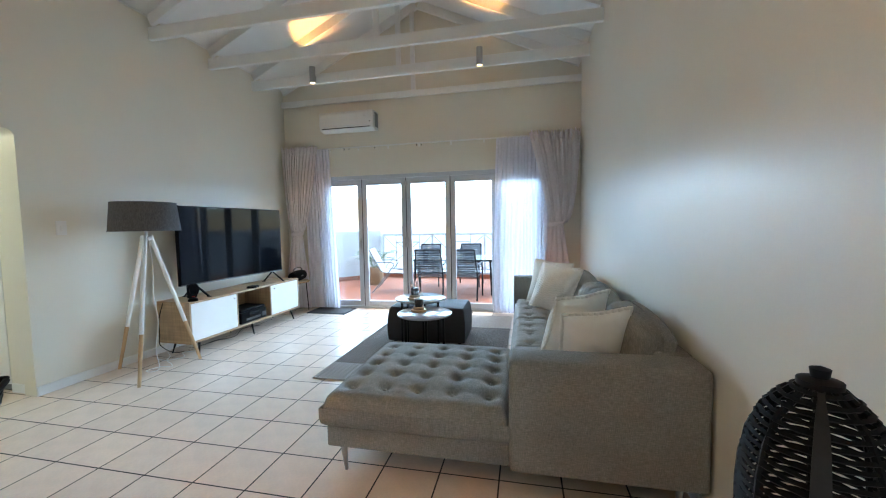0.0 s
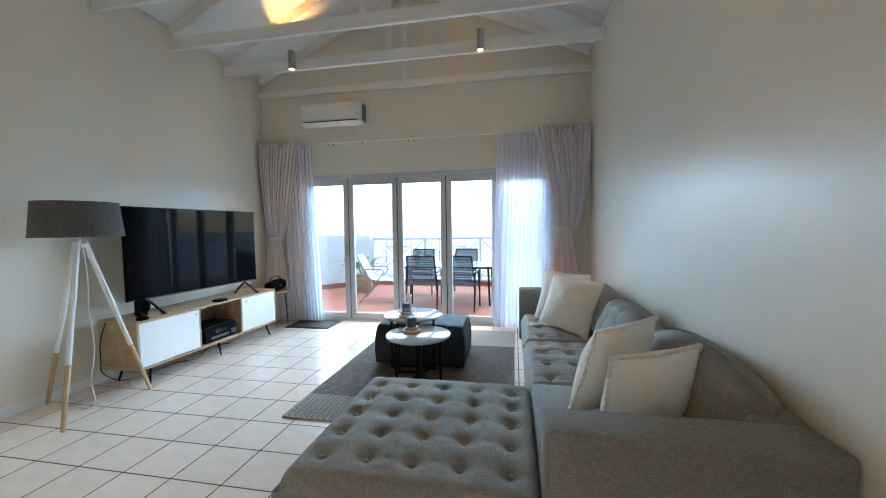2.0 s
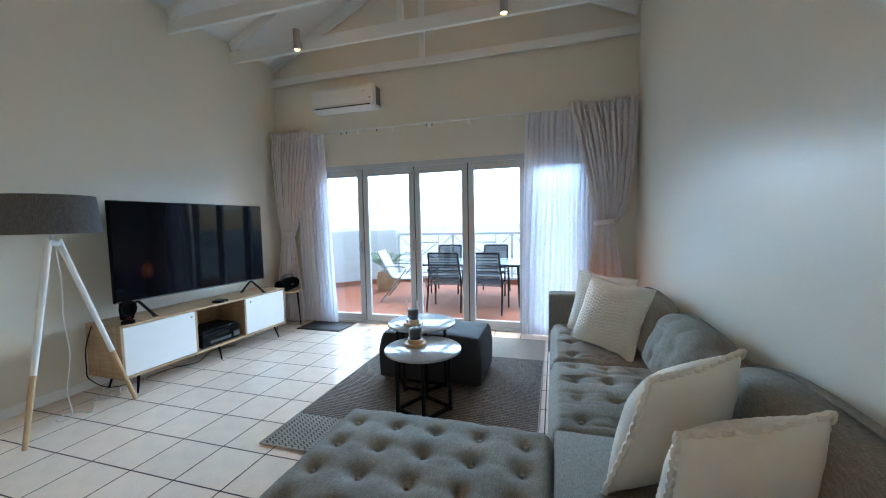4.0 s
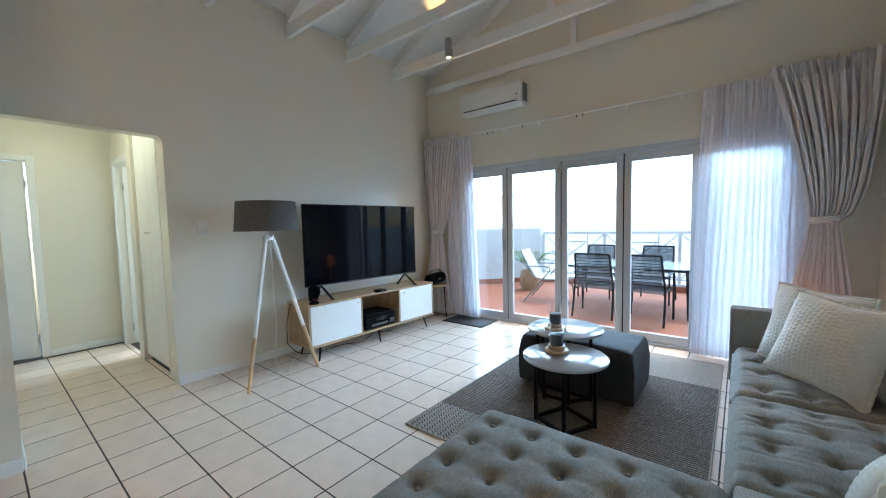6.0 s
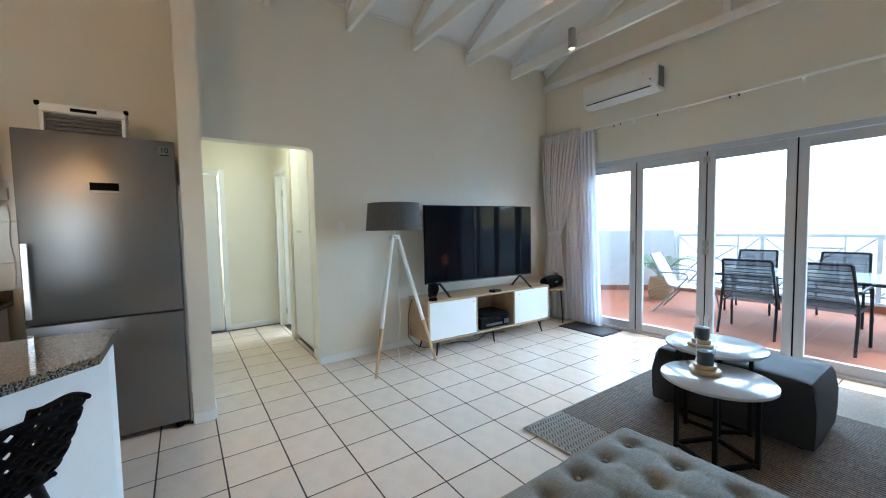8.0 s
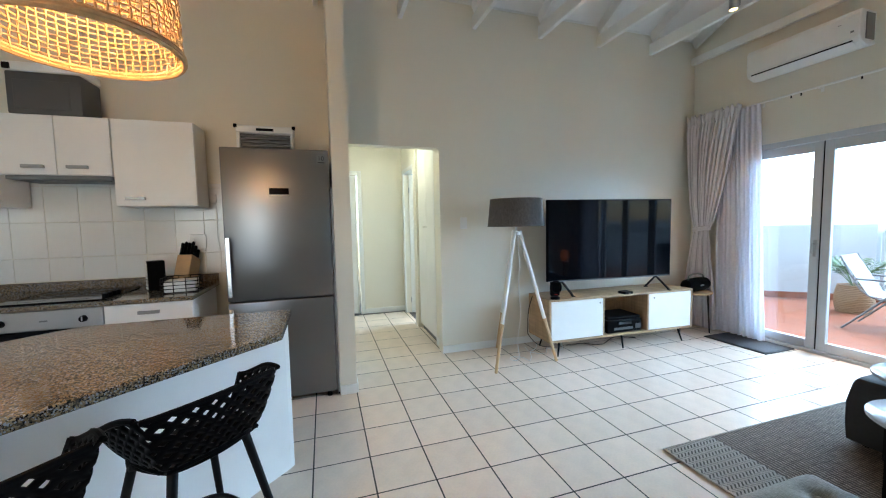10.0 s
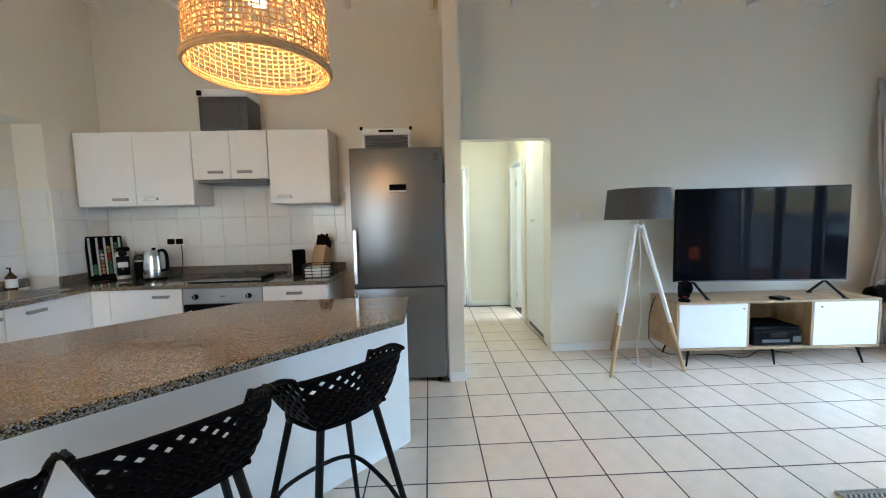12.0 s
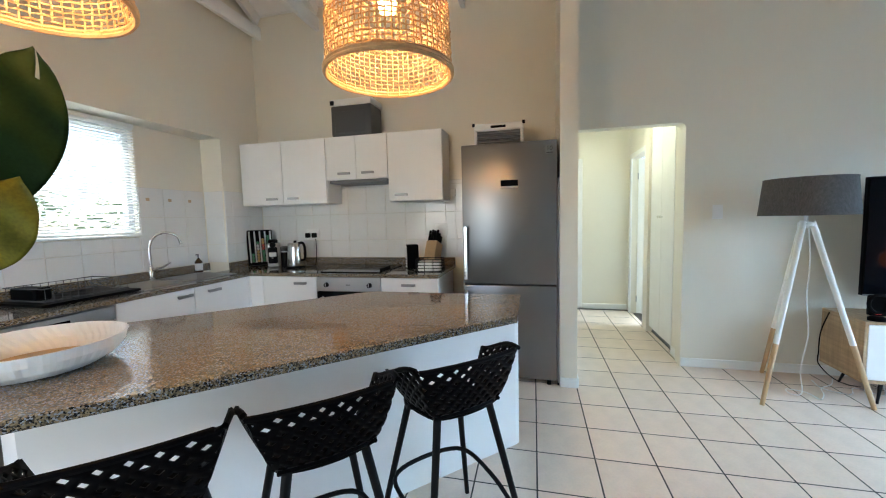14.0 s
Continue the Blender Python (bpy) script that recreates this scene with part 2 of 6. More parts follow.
BLACK_ROPE = material("black_cord", (0.008, 0.008, 0.009), 0.7, vary=0.3, scale=80, spec=0.2)


def glowing(name, color, strength):
    m = material(name, color, 0.6)
    b = m.node_tree.nodes["Principled BSDF"]
    b.inputs["Emission Color"].default_value = rgb(color)
    b.inputs["Emission Strength"].default_value = strength
    return m


BULB = glowing("warm_bulb", (1.0, 0.66, 0.28), 2.5)
SALT = glowing("salt_crystal", (0.9, 0.25, 0.06), 0.35)
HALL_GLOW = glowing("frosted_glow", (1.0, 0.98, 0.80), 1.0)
RED_LIGHT = glowing("red_light", (0.8, 0.05, 0.03), 0.12)

GLASS = bpy.data.materials.new("clear_glass")
GLASS.use_nodes = True
_b = GLASS.node_tree.nodes["Principled BSDF"]
_b.inputs["Base Color"].default_value = (0.97, 0.985, 0.98, 1)
_b.inputs["Transmission Weight"].default_value = 1.0
_b.inputs["Roughness"].default_value = 0.0
_b.inputs["IOR"].default_value = 1.45


def cloth(name, color, through_part, open_part):
    """A thin cloth: it scatters light back and through, and its weave lets some pass."""
    m = bpy.data.materials.new(name)
    m.use_nodes = True
    nt = m.node_tree
    nt.nodes.remove(nt.nodes["Principled BSDF"])
    out = nt.nodes["Material Output"]
    d = nt.nodes.new("ShaderNodeBsdfDiffuse")
    t = nt.nodes.new("ShaderNodeBsdfTranslucent")
    o = nt.nodes.new("ShaderNodeBsdfTransparent")
    m1, m2 = nt.nodes.new("ShaderNodeMixShader"), nt.nodes.new("ShaderNodeMixShader")
    n = nt.nodes.new("ShaderNodeTexNoise")
    n.inputs["Scale"].default_value = 40
    tc = nt.nodes.new("ShaderNodeTexCoord")
    nt.links.new(tc.outputs["Object"], n.inputs["Vector"])
    rg = nt.nodes.new("ShaderNodeMapRange")
    rg.inputs["To Min"].default_value, rg.inputs["To Max"].default_value = 0.92, 1.08
    nt.links.new(n.outputs["Fac"], rg.inputs["Value"])
    sc = nt.nodes.new("ShaderNodeVectorMath")
    sc.operation = "SCALE"
    sc.inputs[0].default_value = color
    nt.links.new(rg.outputs[0], sc.inputs["Scale"])
    for s in (d, t):
        nt.links.new(sc.outputs[0], s.inputs["Color"])
    m1.inputs[0].default_value = through_part
    nt.links.new(d.outputs[0], m1.inputs[1])
    nt.links.new(t.outputs[0], m1.inputs[2])
    m2.inputs[0].default_value = open_part
    nt.links.new(m1.outputs[0], m2.inputs[1])
    nt.links.new(o.outputs[0], m2.inputs[2])
    nt.links.new(m2.outputs[0], out.inputs["Surface"])
    return m


DRAPE = cloth("lilac_drape", (0.89, 0.86, 0.88), 0.27, 0.0)
SHEER = cloth("white_sheer", (0.86, 0.87, 0.94), 0.17, 0.03)


def smooth_path(pts, n):
    """More points along a smooth line through pts."""
    p = [Vector(q) for q in pts]
    p = [p[0] * 2 - p[1]] + p + [p[-1] * 2 - p[-2]]
    out = []
    for i in range(1, len(p) - 2):
        for k in range(n):
            t = k / n
            out.append(0.5 * ((2 * p[i]) + (p[i + 1] - p[i - 1]) * t + (2 * p[i - 1] - 5 * p[i] + 4 * p[i + 1] - p[i + 2]) * t * t + (3 * p[i] - p[i - 1] - 3 * p[i + 1] + p[i + 2]) * t ** 3))
    out.append(p[-2])
    return out

STEEL_BRIGHT = material("polished_steel", (0.62, 0.62, 0.62), 0.22, metal=1.0, vary=0.04)
FRIDGE = material("fridge_steel", (0.22, 0.22, 0.225), 0.33, metal=0.9, vary=0.03, scale=2, bump=0.04, bump_scale=300)
SMOKED = material("smoked_plastic", (0.05, 0.045, 0.04), 0.15, vary=0.05)
BROWN_GLASS = material("brown_glass", (0.05, 0.025, 0.01), 0.15, vary=0.1)
CAP_GREEN = material("green_foil", (0.05, 0.22, 0.10), 0.35, metal=0.6)
CAP_RED = material("red_foil", (0.40, 0.06, 0.04), 0.35, metal=0.6)
CAP_GOLD = material("gold_foil", (0.45, 0.28, 0.10), 0.35, metal=0.6)
CAP_SILVER = material("silver_foil", (0.5, 0.5, 0.5), 0.35, metal=0.6)
BOWL_WOOD = material("bowl_wood", (0.60, 0.42, 0.24), 0.5, vary=0.12, scale=14)
RATTAN = material("rattan", (0.55, 0.34, 0.16), 0.6, vary=0.2, scale=40)
BASKET = material("basket_cane", (0.30, 0.17, 0.08), 0.7, vary=0.25, scale=40)
MOTIF = material("tan_motif", (0.5, 0.36, 0.22), 0.4)
LEAF = material("leaf", (0.010, 0.022, 0.006), 0.65, vary=0.4, scale=9, spec=0.05)
# light shining through the lower leaf is painted in as yellow
LEAF_BACKLIT = material("backlit_leaf", (0.10, 0.09, 0.006), 0.6, vary=0.6, scale=14, spec=0.2)
GROUT_TERRA = material("terracotta_grout", (0.25, 0.15, 0.11), 0.9, vary=0.15)
PARAPET = material("parapet_render", (0.50, 0.515, 0.52), 0.85, vary=0.06, scale=2, bump=0.3, bump_scale=120)
RAIL = material("rail_paint", (0.50, 0.52, 0.52), 0.4, vary=0.04)
SLING = cloth("grey_sling", (0.10, 0.105, 0.115), 0.2, 0.38)
SLING_PALE = material("pale_sling", (0.42, 0.44, 0.46), 0.8, vary=0.1, scale=60)
TABLE_GLASS = material("frosted_table_glass", (0.35, 0.45, 0.47), 0.1, vary=0.04)
HILL = material("coastal_scrub", (0.16, 0.17, 0.09), 0.95, vary=0.4, scale=0.3)
BARK = material("bark", (0.10, 0.07, 0.05), 0.9, vary=0.3, scale=20)
BULB_BRIGHT = glowing("pendant_glow", (1.0, 0.62, 0.26), 5.0)
PENDANT_W = 3.0
PALM = material("palm_leaf", (0.06, 0.12, 0.03), 0.4, vary=0.35, scale=9)

add_threads(SHADE, 0.2, 300, 30)
add_threads(RUG_DARK, 0.3, 160, 14)
add_threads(RUG_MID, 0.3, 160, 14)
add_threads(RUG_BEIGE, 0.12, 220, 30)

# ==== structure ====
XL, XR, YF, YK = -3.60, 0.89, 5.85, -1.55   # television wall, sofa wall, door wall, kitchen window wall
RIDGE_X, EAVE = -1.355, 3.46
SLOPE = 0.466
TOP = 4.9


def wall(name, boxes, label):
    bm = B()
    for b in boxes:
        box(bm, *b)
    return structure(name, bm, WALL, label, "wall")


DL, DR, DT = -2.98, 0.44, 2.07      # folding door opening
T = 0.2
wall("wall_north", [(XL - T, DL, YF, YF + T, -0.1, TOP), (DR, XR + T, YF, YF + T, -0.1, TOP), (DL, DR, YF, YF + T, DT, TOP)], "cream painted gable wall above the folding doors")
# the gap from y -1.2 to 0.2 is added, out of view, to admit fill
wall("wall_east", [(XR, XR + T, -2.3, -1.2, -0.1, TOP), (XR, XR + T, 0.2, YF, -0.1, TOP), (XR, XR + T, -1.2, 0.2, 2.1, TOP)], "cream painted wall behind the sofa")
HL, HR, HT = 1.642, 2.545, 2.055     # hallway opening
wall("wall_west", [(XL - 0.12, XL, HR, YF, -0.1, TOP), (XL - 0.12, XL, HL, HR, HT, TOP), (XL - 0.12, XL, -1.9, HL, -0.1, TOP)], "cream painted wall with the hallway opening")
wall("wall_partition", [(XL, -3.0, 1.516, 1.642, -0.1, TOP)], "cream painted stub wall beside the fridge")
NX = -3.085                          # recess for the kitchen window
wall("wall_kitchen", [(XL, NX, -1.95, YK, -0.1, TOP), (NX, XR, YK - 0.3, YK, 2.12, TOP), (0.25, XR, -1.95, YK, -0.1, 2.12)], "cream painted kitchen wall with a deep window recess")
WX0, WX1, WZ0, WZ1 = -2.44, -1.10, 1.25, 2.10
NY = -1.78
wall("wall_recess", [(NX, WX0, NY - 0.12, NY, -0.1, 2.12), (WX1, 0.25, NY - 0.12, NY, -0.1, 2.12), (WX0, WX1, NY - 0.12, NY, -0.1, WZ0), (WX0, WX1, NY - 0.12, NY, WZ1, 2.12)], "painted back wall of the window recess")

bm = B()
for side in (-1, 1):
    x1 = XL - 0.25 if side < 0 else XR + 0.25
    z1 = EAVE - SLOPE * 0.25
    zr = EAVE + SLOPE * (RIDGE_X - XL)
    quad = [(x1, -2.3, z1), (RIDGE_X, -2.3, zr), (RIDGE_X, YF + T, zr), (x1, YF + T, z1)]
    lo = [bm.verts.new(p) for p in quad]
    hi = [bm.verts.new((p[0], p[1], p[2] + 0.08)) for p in quad]
    bm.faces.new(lo), bm.faces.new(hi)
    for i in range(4):
        bm.faces.new([lo[i], lo[(i + 1) % 4], hi[(i + 1) % 4], hi[i]])
structure("ceiling", bm, CEIL, "white boarded ceiling following the roof slope", "ceiling")

# rounded corners of the hallway opening
bm = B()
for yc, sg in ((HR, -1),):
    r = 0.05
    pts = [(yc, HT), (yc, HT - r)] + [(yc + sg * r * (1 - math.cos(a)), HT - r + r * math.sin(a)) for a in (math.pi / 2 * k / 8 for k in range(1, 9))]
    lo = [bm.verts.new((XL - 0.12, p[0], p[1])) for p in pts]
    hi = [bm.verts.new((XL, p[0], p[1])) for p in pts]
    bm.faces.new(lo), bm.faces.new(hi)
    for k in range(len(pts)):
        q = (k + 1) % len(pts)
        bm.faces.new([lo[k], lo[q], hi[q], hi[k]])
structure("trim_opening", bm, WALL, "plastered rounded corners of the hallway opening", "wall")

# trusses
TRUSS_Y = [5.80, 5.15, 4.41, 3.67, 2.93, 2.19, 1.45, 0.71, -0.03, -0.77, -1.45]


def roof_truss(y):
    z0 = 3.165 if y > 5.7 else 3.215
    e = thing("roof_truss", (RIDGE_X, y, z0), "white painted exposed timber roof truss", "roof truss", "roof trusses", 0, "structure")
    h = (XR - XL) / 2
    part("bottom_chord", box(B(), -h + 0.005, h - 0.005, -0.022, 0.022, 0.0, 0.085 if y > 5.7 else 0.125, 0.004), WHITE_PAINT, e)
    for s in (-1, 1):
        a = (s * (h - 0.02), 0, EAVE - z0 - 0.055)
        b = (s * 0.02, 0, EAVE - z0 + SLOPE * h - 0.075)
        part("rafter", bar(B(), a, b, 0.04, 0.11), WHITE_PAINT, e)
    part("king_post", box(B(), -0.11, -0.05, -0.018, 0.018, 0.086 if y > 5.7 else 0.126, EAVE - z0 + SLOPE * h - 0.12), WHITE_PAINT, e)
    return e


for y in TRUSS_Y:
    roof_truss(y)

# conduit along the wall head
bm = rod(B(), (XL + 0.012, -1.5, 3.445), (XL + 0.012, YF - 0.02, 3.445), 0.009, seg=8)
rod(bm, (XR - 0.012, 0.0, 3.445), (XR - 0.012, YF - 0.02, 3.445), 0.009, seg=8)
structure("trim_conduit", bm, WHITE_PAINT, "thin white conduit along the top of the wall", "conduit")

# skirting
bm = B()
box(bm, XL, XL + 0.014, HR, YF, 0, 0.075, 0.003)
box(bm, XR - 0.014, XR, 0.21, YF, 0, 0.075, 0.003)
box(bm, -3.0, -2.986, 1.516, 1.642, 0, 0.075, 0.003)
box(bm, XL, -3.0, 1.642, 1.654, 0, 0.075, 0.003)
box(bm, XL + 0.014, DL, YF - 0.014, YF, 0, 0.075, 0.003)
box(bm, DR, XR - 0.014, YF - 0.014, YF, 0, 0.075, 0.003)
structure("baseboard", bm, WHITE_PAINT, "painted skirting board", "skirting")

# hallway
HX, HS = -5.62, 2.58
wall("wall_hall", [(HX - 0.1, HX, 1.93, HS + 0.1, -0.1, 2.6), (HX - 0.1, HX, 0.9, 1.93, 2.03, 2.6), (HX, XL - 0.12, HL - 0.12, HL - 0.02, -0.1, 2.6),
                   (-3.92, XL - 0.12, HS, HS + 0.1, -0.1, 2.6), (-4.76, -4.62, HS - 0.03, HS + 0.1, -0.1, 2.6), (HX, -5.44, HS, HS + 0.1, -0.1, 2.6), (-5.44, -4.76, HS, HS + 0.1, 2.03, 2.6), (-4.62, -3.92, HS, HS + 0.6, 2.3, 2.6)], "pale painted hallway wall")
structure("ceiling_hall", box(B(), HX - 0.1, XL - 0.12, 0.9, HS + 0.6, 2.45, 2.5), CEIL, "white hallway ceiling", "ceiling")
bm = B()
box(bm, HX, HX + 0.014, 1.99, HS - 0.002, 0, 0.075, 0.003)
box(bm, -3.90, XL - 0.002, HS - 0.014, HS - 0.0005, 0, 0.075, 0.003)
box(bm, XL + 0.0005, XL + 0.014, HR, 2.56, 0, 0.002)
structure("baseboard_hall", bm, WHITE_PAINT, "painted skirting board", "skirting")
for nm, pcs in (("trim_hall_end", ((HX, HX + 0.02, 1.925, 1.985, 0, 2.09), (HX, HX + 0.02, 0.9, 1.9245, 2.03, 2.09))),
                ("trim_hall_side", ((-4.83, -4.76, HS - 0.02, HS - 0.0005, 0, 2.09), (-5.44, -4.8305, HS - 0.02, HS - 0.0005, 2.03, 2.09), (-5.50, -5.4405, HS - 0.02, HS - 0.0005, 0, 2.09)))):
    bm = B()
    for p in pcs:
        box(bm, *p, 0.004)
    structure(nm, bm, WHITE_PAINT, "white painted door surround", "door surround")


def hall_door(name, at, rz, label):
    e = tagged(new(name), label, "door", "", "structure")
    e.matrix_basis = pose(*at, 0, 0, rz)
    part("leaf", box(B(), 0, 0.76, -0.02, 0.02, 0.008, 2.02, 0.003), WHITE_PAINT, e)
    for z in (0.2, 1.8):
        part("hinge", rod(B(), (0.0, -0.026, z - 0.04), (0.0, -0.026, z + 0.04), 0.007, seg=8), STEEL, e)
    bm = tube(B(), [(0.70, -0.02, 1.02), (0.70, -0.06, 1.02), (0.60, -0.065, 1.02)], 0.008, 8)
    box(bm, 0.68, 0.72, -0.026, -0.0205, 0.94, 1.08, 0.002)
    part("door_handle", bm, STEEL, e, "", True)


hall_door("door_2", (HX - 0.03, 1.905, 0), -112, "white hallway door standing open")
hall_door("door_3", (-5.43, HS + 0.07, 0), 62, "white side door standing ajar")

# lamp out of view above the opening, added to light the hallway cupboards
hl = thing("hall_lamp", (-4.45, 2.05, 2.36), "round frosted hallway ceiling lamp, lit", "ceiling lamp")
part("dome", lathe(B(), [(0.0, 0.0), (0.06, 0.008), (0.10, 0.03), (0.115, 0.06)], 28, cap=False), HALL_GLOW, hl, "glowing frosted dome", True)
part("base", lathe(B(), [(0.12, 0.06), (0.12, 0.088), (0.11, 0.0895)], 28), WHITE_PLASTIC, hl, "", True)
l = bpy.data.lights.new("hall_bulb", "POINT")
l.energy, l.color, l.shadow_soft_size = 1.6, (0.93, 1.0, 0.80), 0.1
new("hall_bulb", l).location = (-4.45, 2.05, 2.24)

cup = thing("hall_cupboard", (-3.925, HS, 0), "white built-in hallway cupboard with tall doors", "cupboard")
part("carcass", box(B(), -0.69, 0.0, 0.02, 0.55, 0.06, 2.29), WHITE_PAINT, cup)
part("plinth", box(B(), -0.69, 0.0, 0.03, 0.5, 0.0, 0.0595), GREY_PLASTIC, cup, "dark recessed plinth")
for a, b, k in ((-0.69, -0.349, -0.385), (-0.343, 0.0, -0.305)):
    d = part("door", box(B(), a, b, -0.004, 0.018, 0.062, 2.285, 0.002), WHITE_PAINT, cup, "tall plain white door")
    part("knob", rod(B(), (k, -0.005, 1.28), (k, -0.03, 1.28), 0.008, 0.013, 12), CHROME, d, "", True)

# floor
bm = box(B(), -6.6, XR + T, -2.3, YF + T, -0.12, -0.0006)
floor = structure("floor", bm, GROUT, "cream ceramic tiled floor with dark grout", "floor")
PITCH, GX, GY = 0.305, -2.44, 2.25


def tile_mesh(bm, x0, x1, y0, y1, z0=-0.008, z1=0.0, c=0.0008):
    a = [(x0, y0), (x1, y0), (x1, y1), (x0, y1)]
    b = [(x0 + c, y0 + c), (x1 - c, y0 + c), (x1 - c, y1 - c), (x0 + c, y1 - c)]
    lo = [bm.verts.new((x, y, z0)) for x, y in a]
    mid = [bm.verts.new((x, y, z1 - c * 0.6)) for x, y in a]
    hi = [bm.verts.new((x, y, z1)) for x, y in b]
    for i in range(4):
        j = (i + 1) % 4
        bm.faces.new([lo[i], lo[j], mid[j], mid[i]])
        bm.faces.new([mid[i], mid[j], hi[j], hi[i]])
    bm.faces.new(hi)


# ==== living room ====


def curtain(name, parent, mat, left, right, z0, z1, y, folds, amp, label="", wave=0.0, nu=None, seed=1, thick=0.0015, tie=None):
    """A hanging cloth. left(v) and right(v) give its edges, v = 0 at the hem and 1 at the rod; tie is the v at which a band gathers it."""
    rng = random.Random(seed)
    nu = nu or folds * 12
    nv = 72 if wave else 40
    ph = [rng.uniform(-0.5, 0.5) for _ in range(4)]
    size = [rng.uniform(0.65, 1.3) for _ in range(folds + 2)]
    bm = B()
    rows = []
    for j in range(nv + 1):
        v = j / nv
        l, r = left(v), right(v)
        near = math.exp(-((v - tie) / 0.05) ** 2) if tie else 0.0
        head = smooth_step(0.955, 0.975, v) if wave else 0.0
        pinch = math.exp(-((v - 0.962) / 0.012) ** 2) if wave else 0.0
        row = []
        for i in range(nu + 1):
            u = i / nu
            uu = u + 0.016 * math.sin(9 * u + 3 * v + ph[0]) + 0.010 * math.sin(23 * u + 2 * v + ph[1])
            k = max(0.0, uu * folds)
            w = size[int(k) % len(size)] * (k % 1) + size[int(k - 1) % len(size)] * (1 - k % 1)
            a = amp * w * (1 - 0.55 * near) * (1 - 0.6 * pinch)
            c = math.cos(2 * math.pi * k)
            dy = a * (c * abs(c) ** -0.35 if abs(c) > 1e-4 else 0.0)
            dy += 0.22 * a * math.sin(2 * math.pi * folds * 2.3 * uu + 2 * v)
            dy += 0.012 * head * math.sin(2 * math.pi * folds * 2.6 * u + ph[2])
            dx = 0.30 * a * math.sin(4 * math.pi * k)
            dz = (wave * (0.6 * math.sin(2 * math.pi * folds * 1.7 * u) + 0.4 * math.sin(2 * math.pi * folds * 2.9 * u + 1)) * head)
            belly = -0.05 * math.sin(math.pi * min(1.0, max(0.0, (v - (tie or 0)) / (1 - (tie or 0))))) * math.sin(math.pi * u) if tie else 0.0
            row.append(bm.verts.new((l + (r - l) * u + dx, y + dy + belly, z0 + (z1 - z0) * v + dz)))
        rows.append(row)
    for a, b in zip(rows, rows[1:]):
        for i in range(nu):
            bm.faces.new([a[i], a[i + 1], b[i + 1], b[i]])
    ob = part(name, bm, mat, parent, label, True)
    if thick:
        mod = ob.modifiers.new("thickness", "SOLIDIFY")
        mod.thickness = thick
    return ob


def smooth_step(a, b, x):
    t = max(0.0, min(1.0, (x - a) / (b - a)))
    return t * t * (3 - 2 * t)


def tied(top, tie, hem, vt, bend):
    """An edge that runs from the rod to the tie-back and out again to the hem."""
    def f(v):
        if v > vt:
            return tie + (top - tie) * ((v - vt) / (1 - vt)) ** bend
        return tie + (hem - tie) * smooth_step(0, 1, (vt - v) / vt) ** 0.7
    return f


def drape(x_top, x_tie, x_hem, z_tie, bends, label):
    e = thing("curtain", ((x_top[0] + x_top[1]) / 2, 5.715, 0), label, "curtain", "tied-back curtains")
    ox = e.location.x
    zt = 2.515
    vt = (z_tie - 0.02) / (zt - 0.02)
    curtain("drape", e, DRAPE, tied(x_top[0] - ox, x_tie[0] - ox, x_hem[0] - ox, vt, bends[0]), tied(x_top[1] - ox, x_tie[1] - ox, x_hem[1] - ox, vt, bends[1]), 0.02, zt, 0.0, 12, 0.026, wave=0.032, seed=int(100 * abs(ox)), tie=vt)
    bm = B()
    c, w = (x_tie[0] + x_tie[1]) / 2 - ox, (x_tie[1] - x_tie[0]) / 2 + 0.006
    pts = [(c + w * math.cos(t), 0.062 * math.sin(t), z_tie + 0.012 * math.cos(t)) for t in (2 * math.pi * k / 32 for k in range(32))]
    for dz in (-0.018, -0.006, 0.006, 0.018):
        tube(bm, [(p[0], p[1], p[2] + dz) for p in pts], 0.009, 6, True)
    part("tie_back", bm, DRAPE, e, "matching cloth tie-back", True)
    return e


drape((-3.585, -2.965), (-3.445, -3.265), (-3.57, -3.16), 1.19, (0.73, 0.62), "pale lilac-grey curtain tied back beside the television")
drape((0.19, 0.875), (0.475, 0.65), (0.33, 0.80), 1.28, (1.25, 0.33), "pale lilac-grey curtain tied back in the corner behind the sofa")
e = thing("sheer_curtain", (-2.95, 5.79, 0), "thin white sheer curtain hanging by the folding doors", "curtain", "sheer curtains")
curtain("sheer", e, SHEER, lambda v: -0.25 - 0.05 * v, lambda v: 0.25 - 0.11 * v, 0.015, 2.485, 0, 9, 0.022, seed=3, thick=0)
e = thing("sheer_curtain", (0.2, 5.79, 0), "wide white sheer curtain hanging over the end door panel", "curtain", "sheer curtains")
curtain("sheer", e, SHEER, lambda v: -0.505 + 0.06 * v, lambda v: 0.42, 0.015, 2.485, 0, 17, 0.016, seed=8, thick=0)

e = thing("curtain_rail", (XL, YF, 2.49), "thin white curtain rail fixed above the folding doors", "curtain rail")
part("rail", rod(B(), (0.02, -0.06, 0.0), (4.46, -0.06, 0.0), 0.011, seg=10), WHITE_PAINT, e, "", True)
for k in range(9):
    x = 0.3 + 0.48 * k
    bm = rod(B(), (x, 0, -0.01), (x, -0.06, -0.012), 0.005, seg=8)
    box(bm, x - 0.012, x + 0.012, -0.006, 0, -0.04, 0.02)
    part("bracket", bm, WHITE_PAINT, e)
for x in (1.05, 1.13, 1.55, 2.2, 2.27):
    part("glider", rod(B(), (x, -0.06, -0.012), (x, -0.06, -0.035), 0.006, seg=8), BLACK_METAL, e)

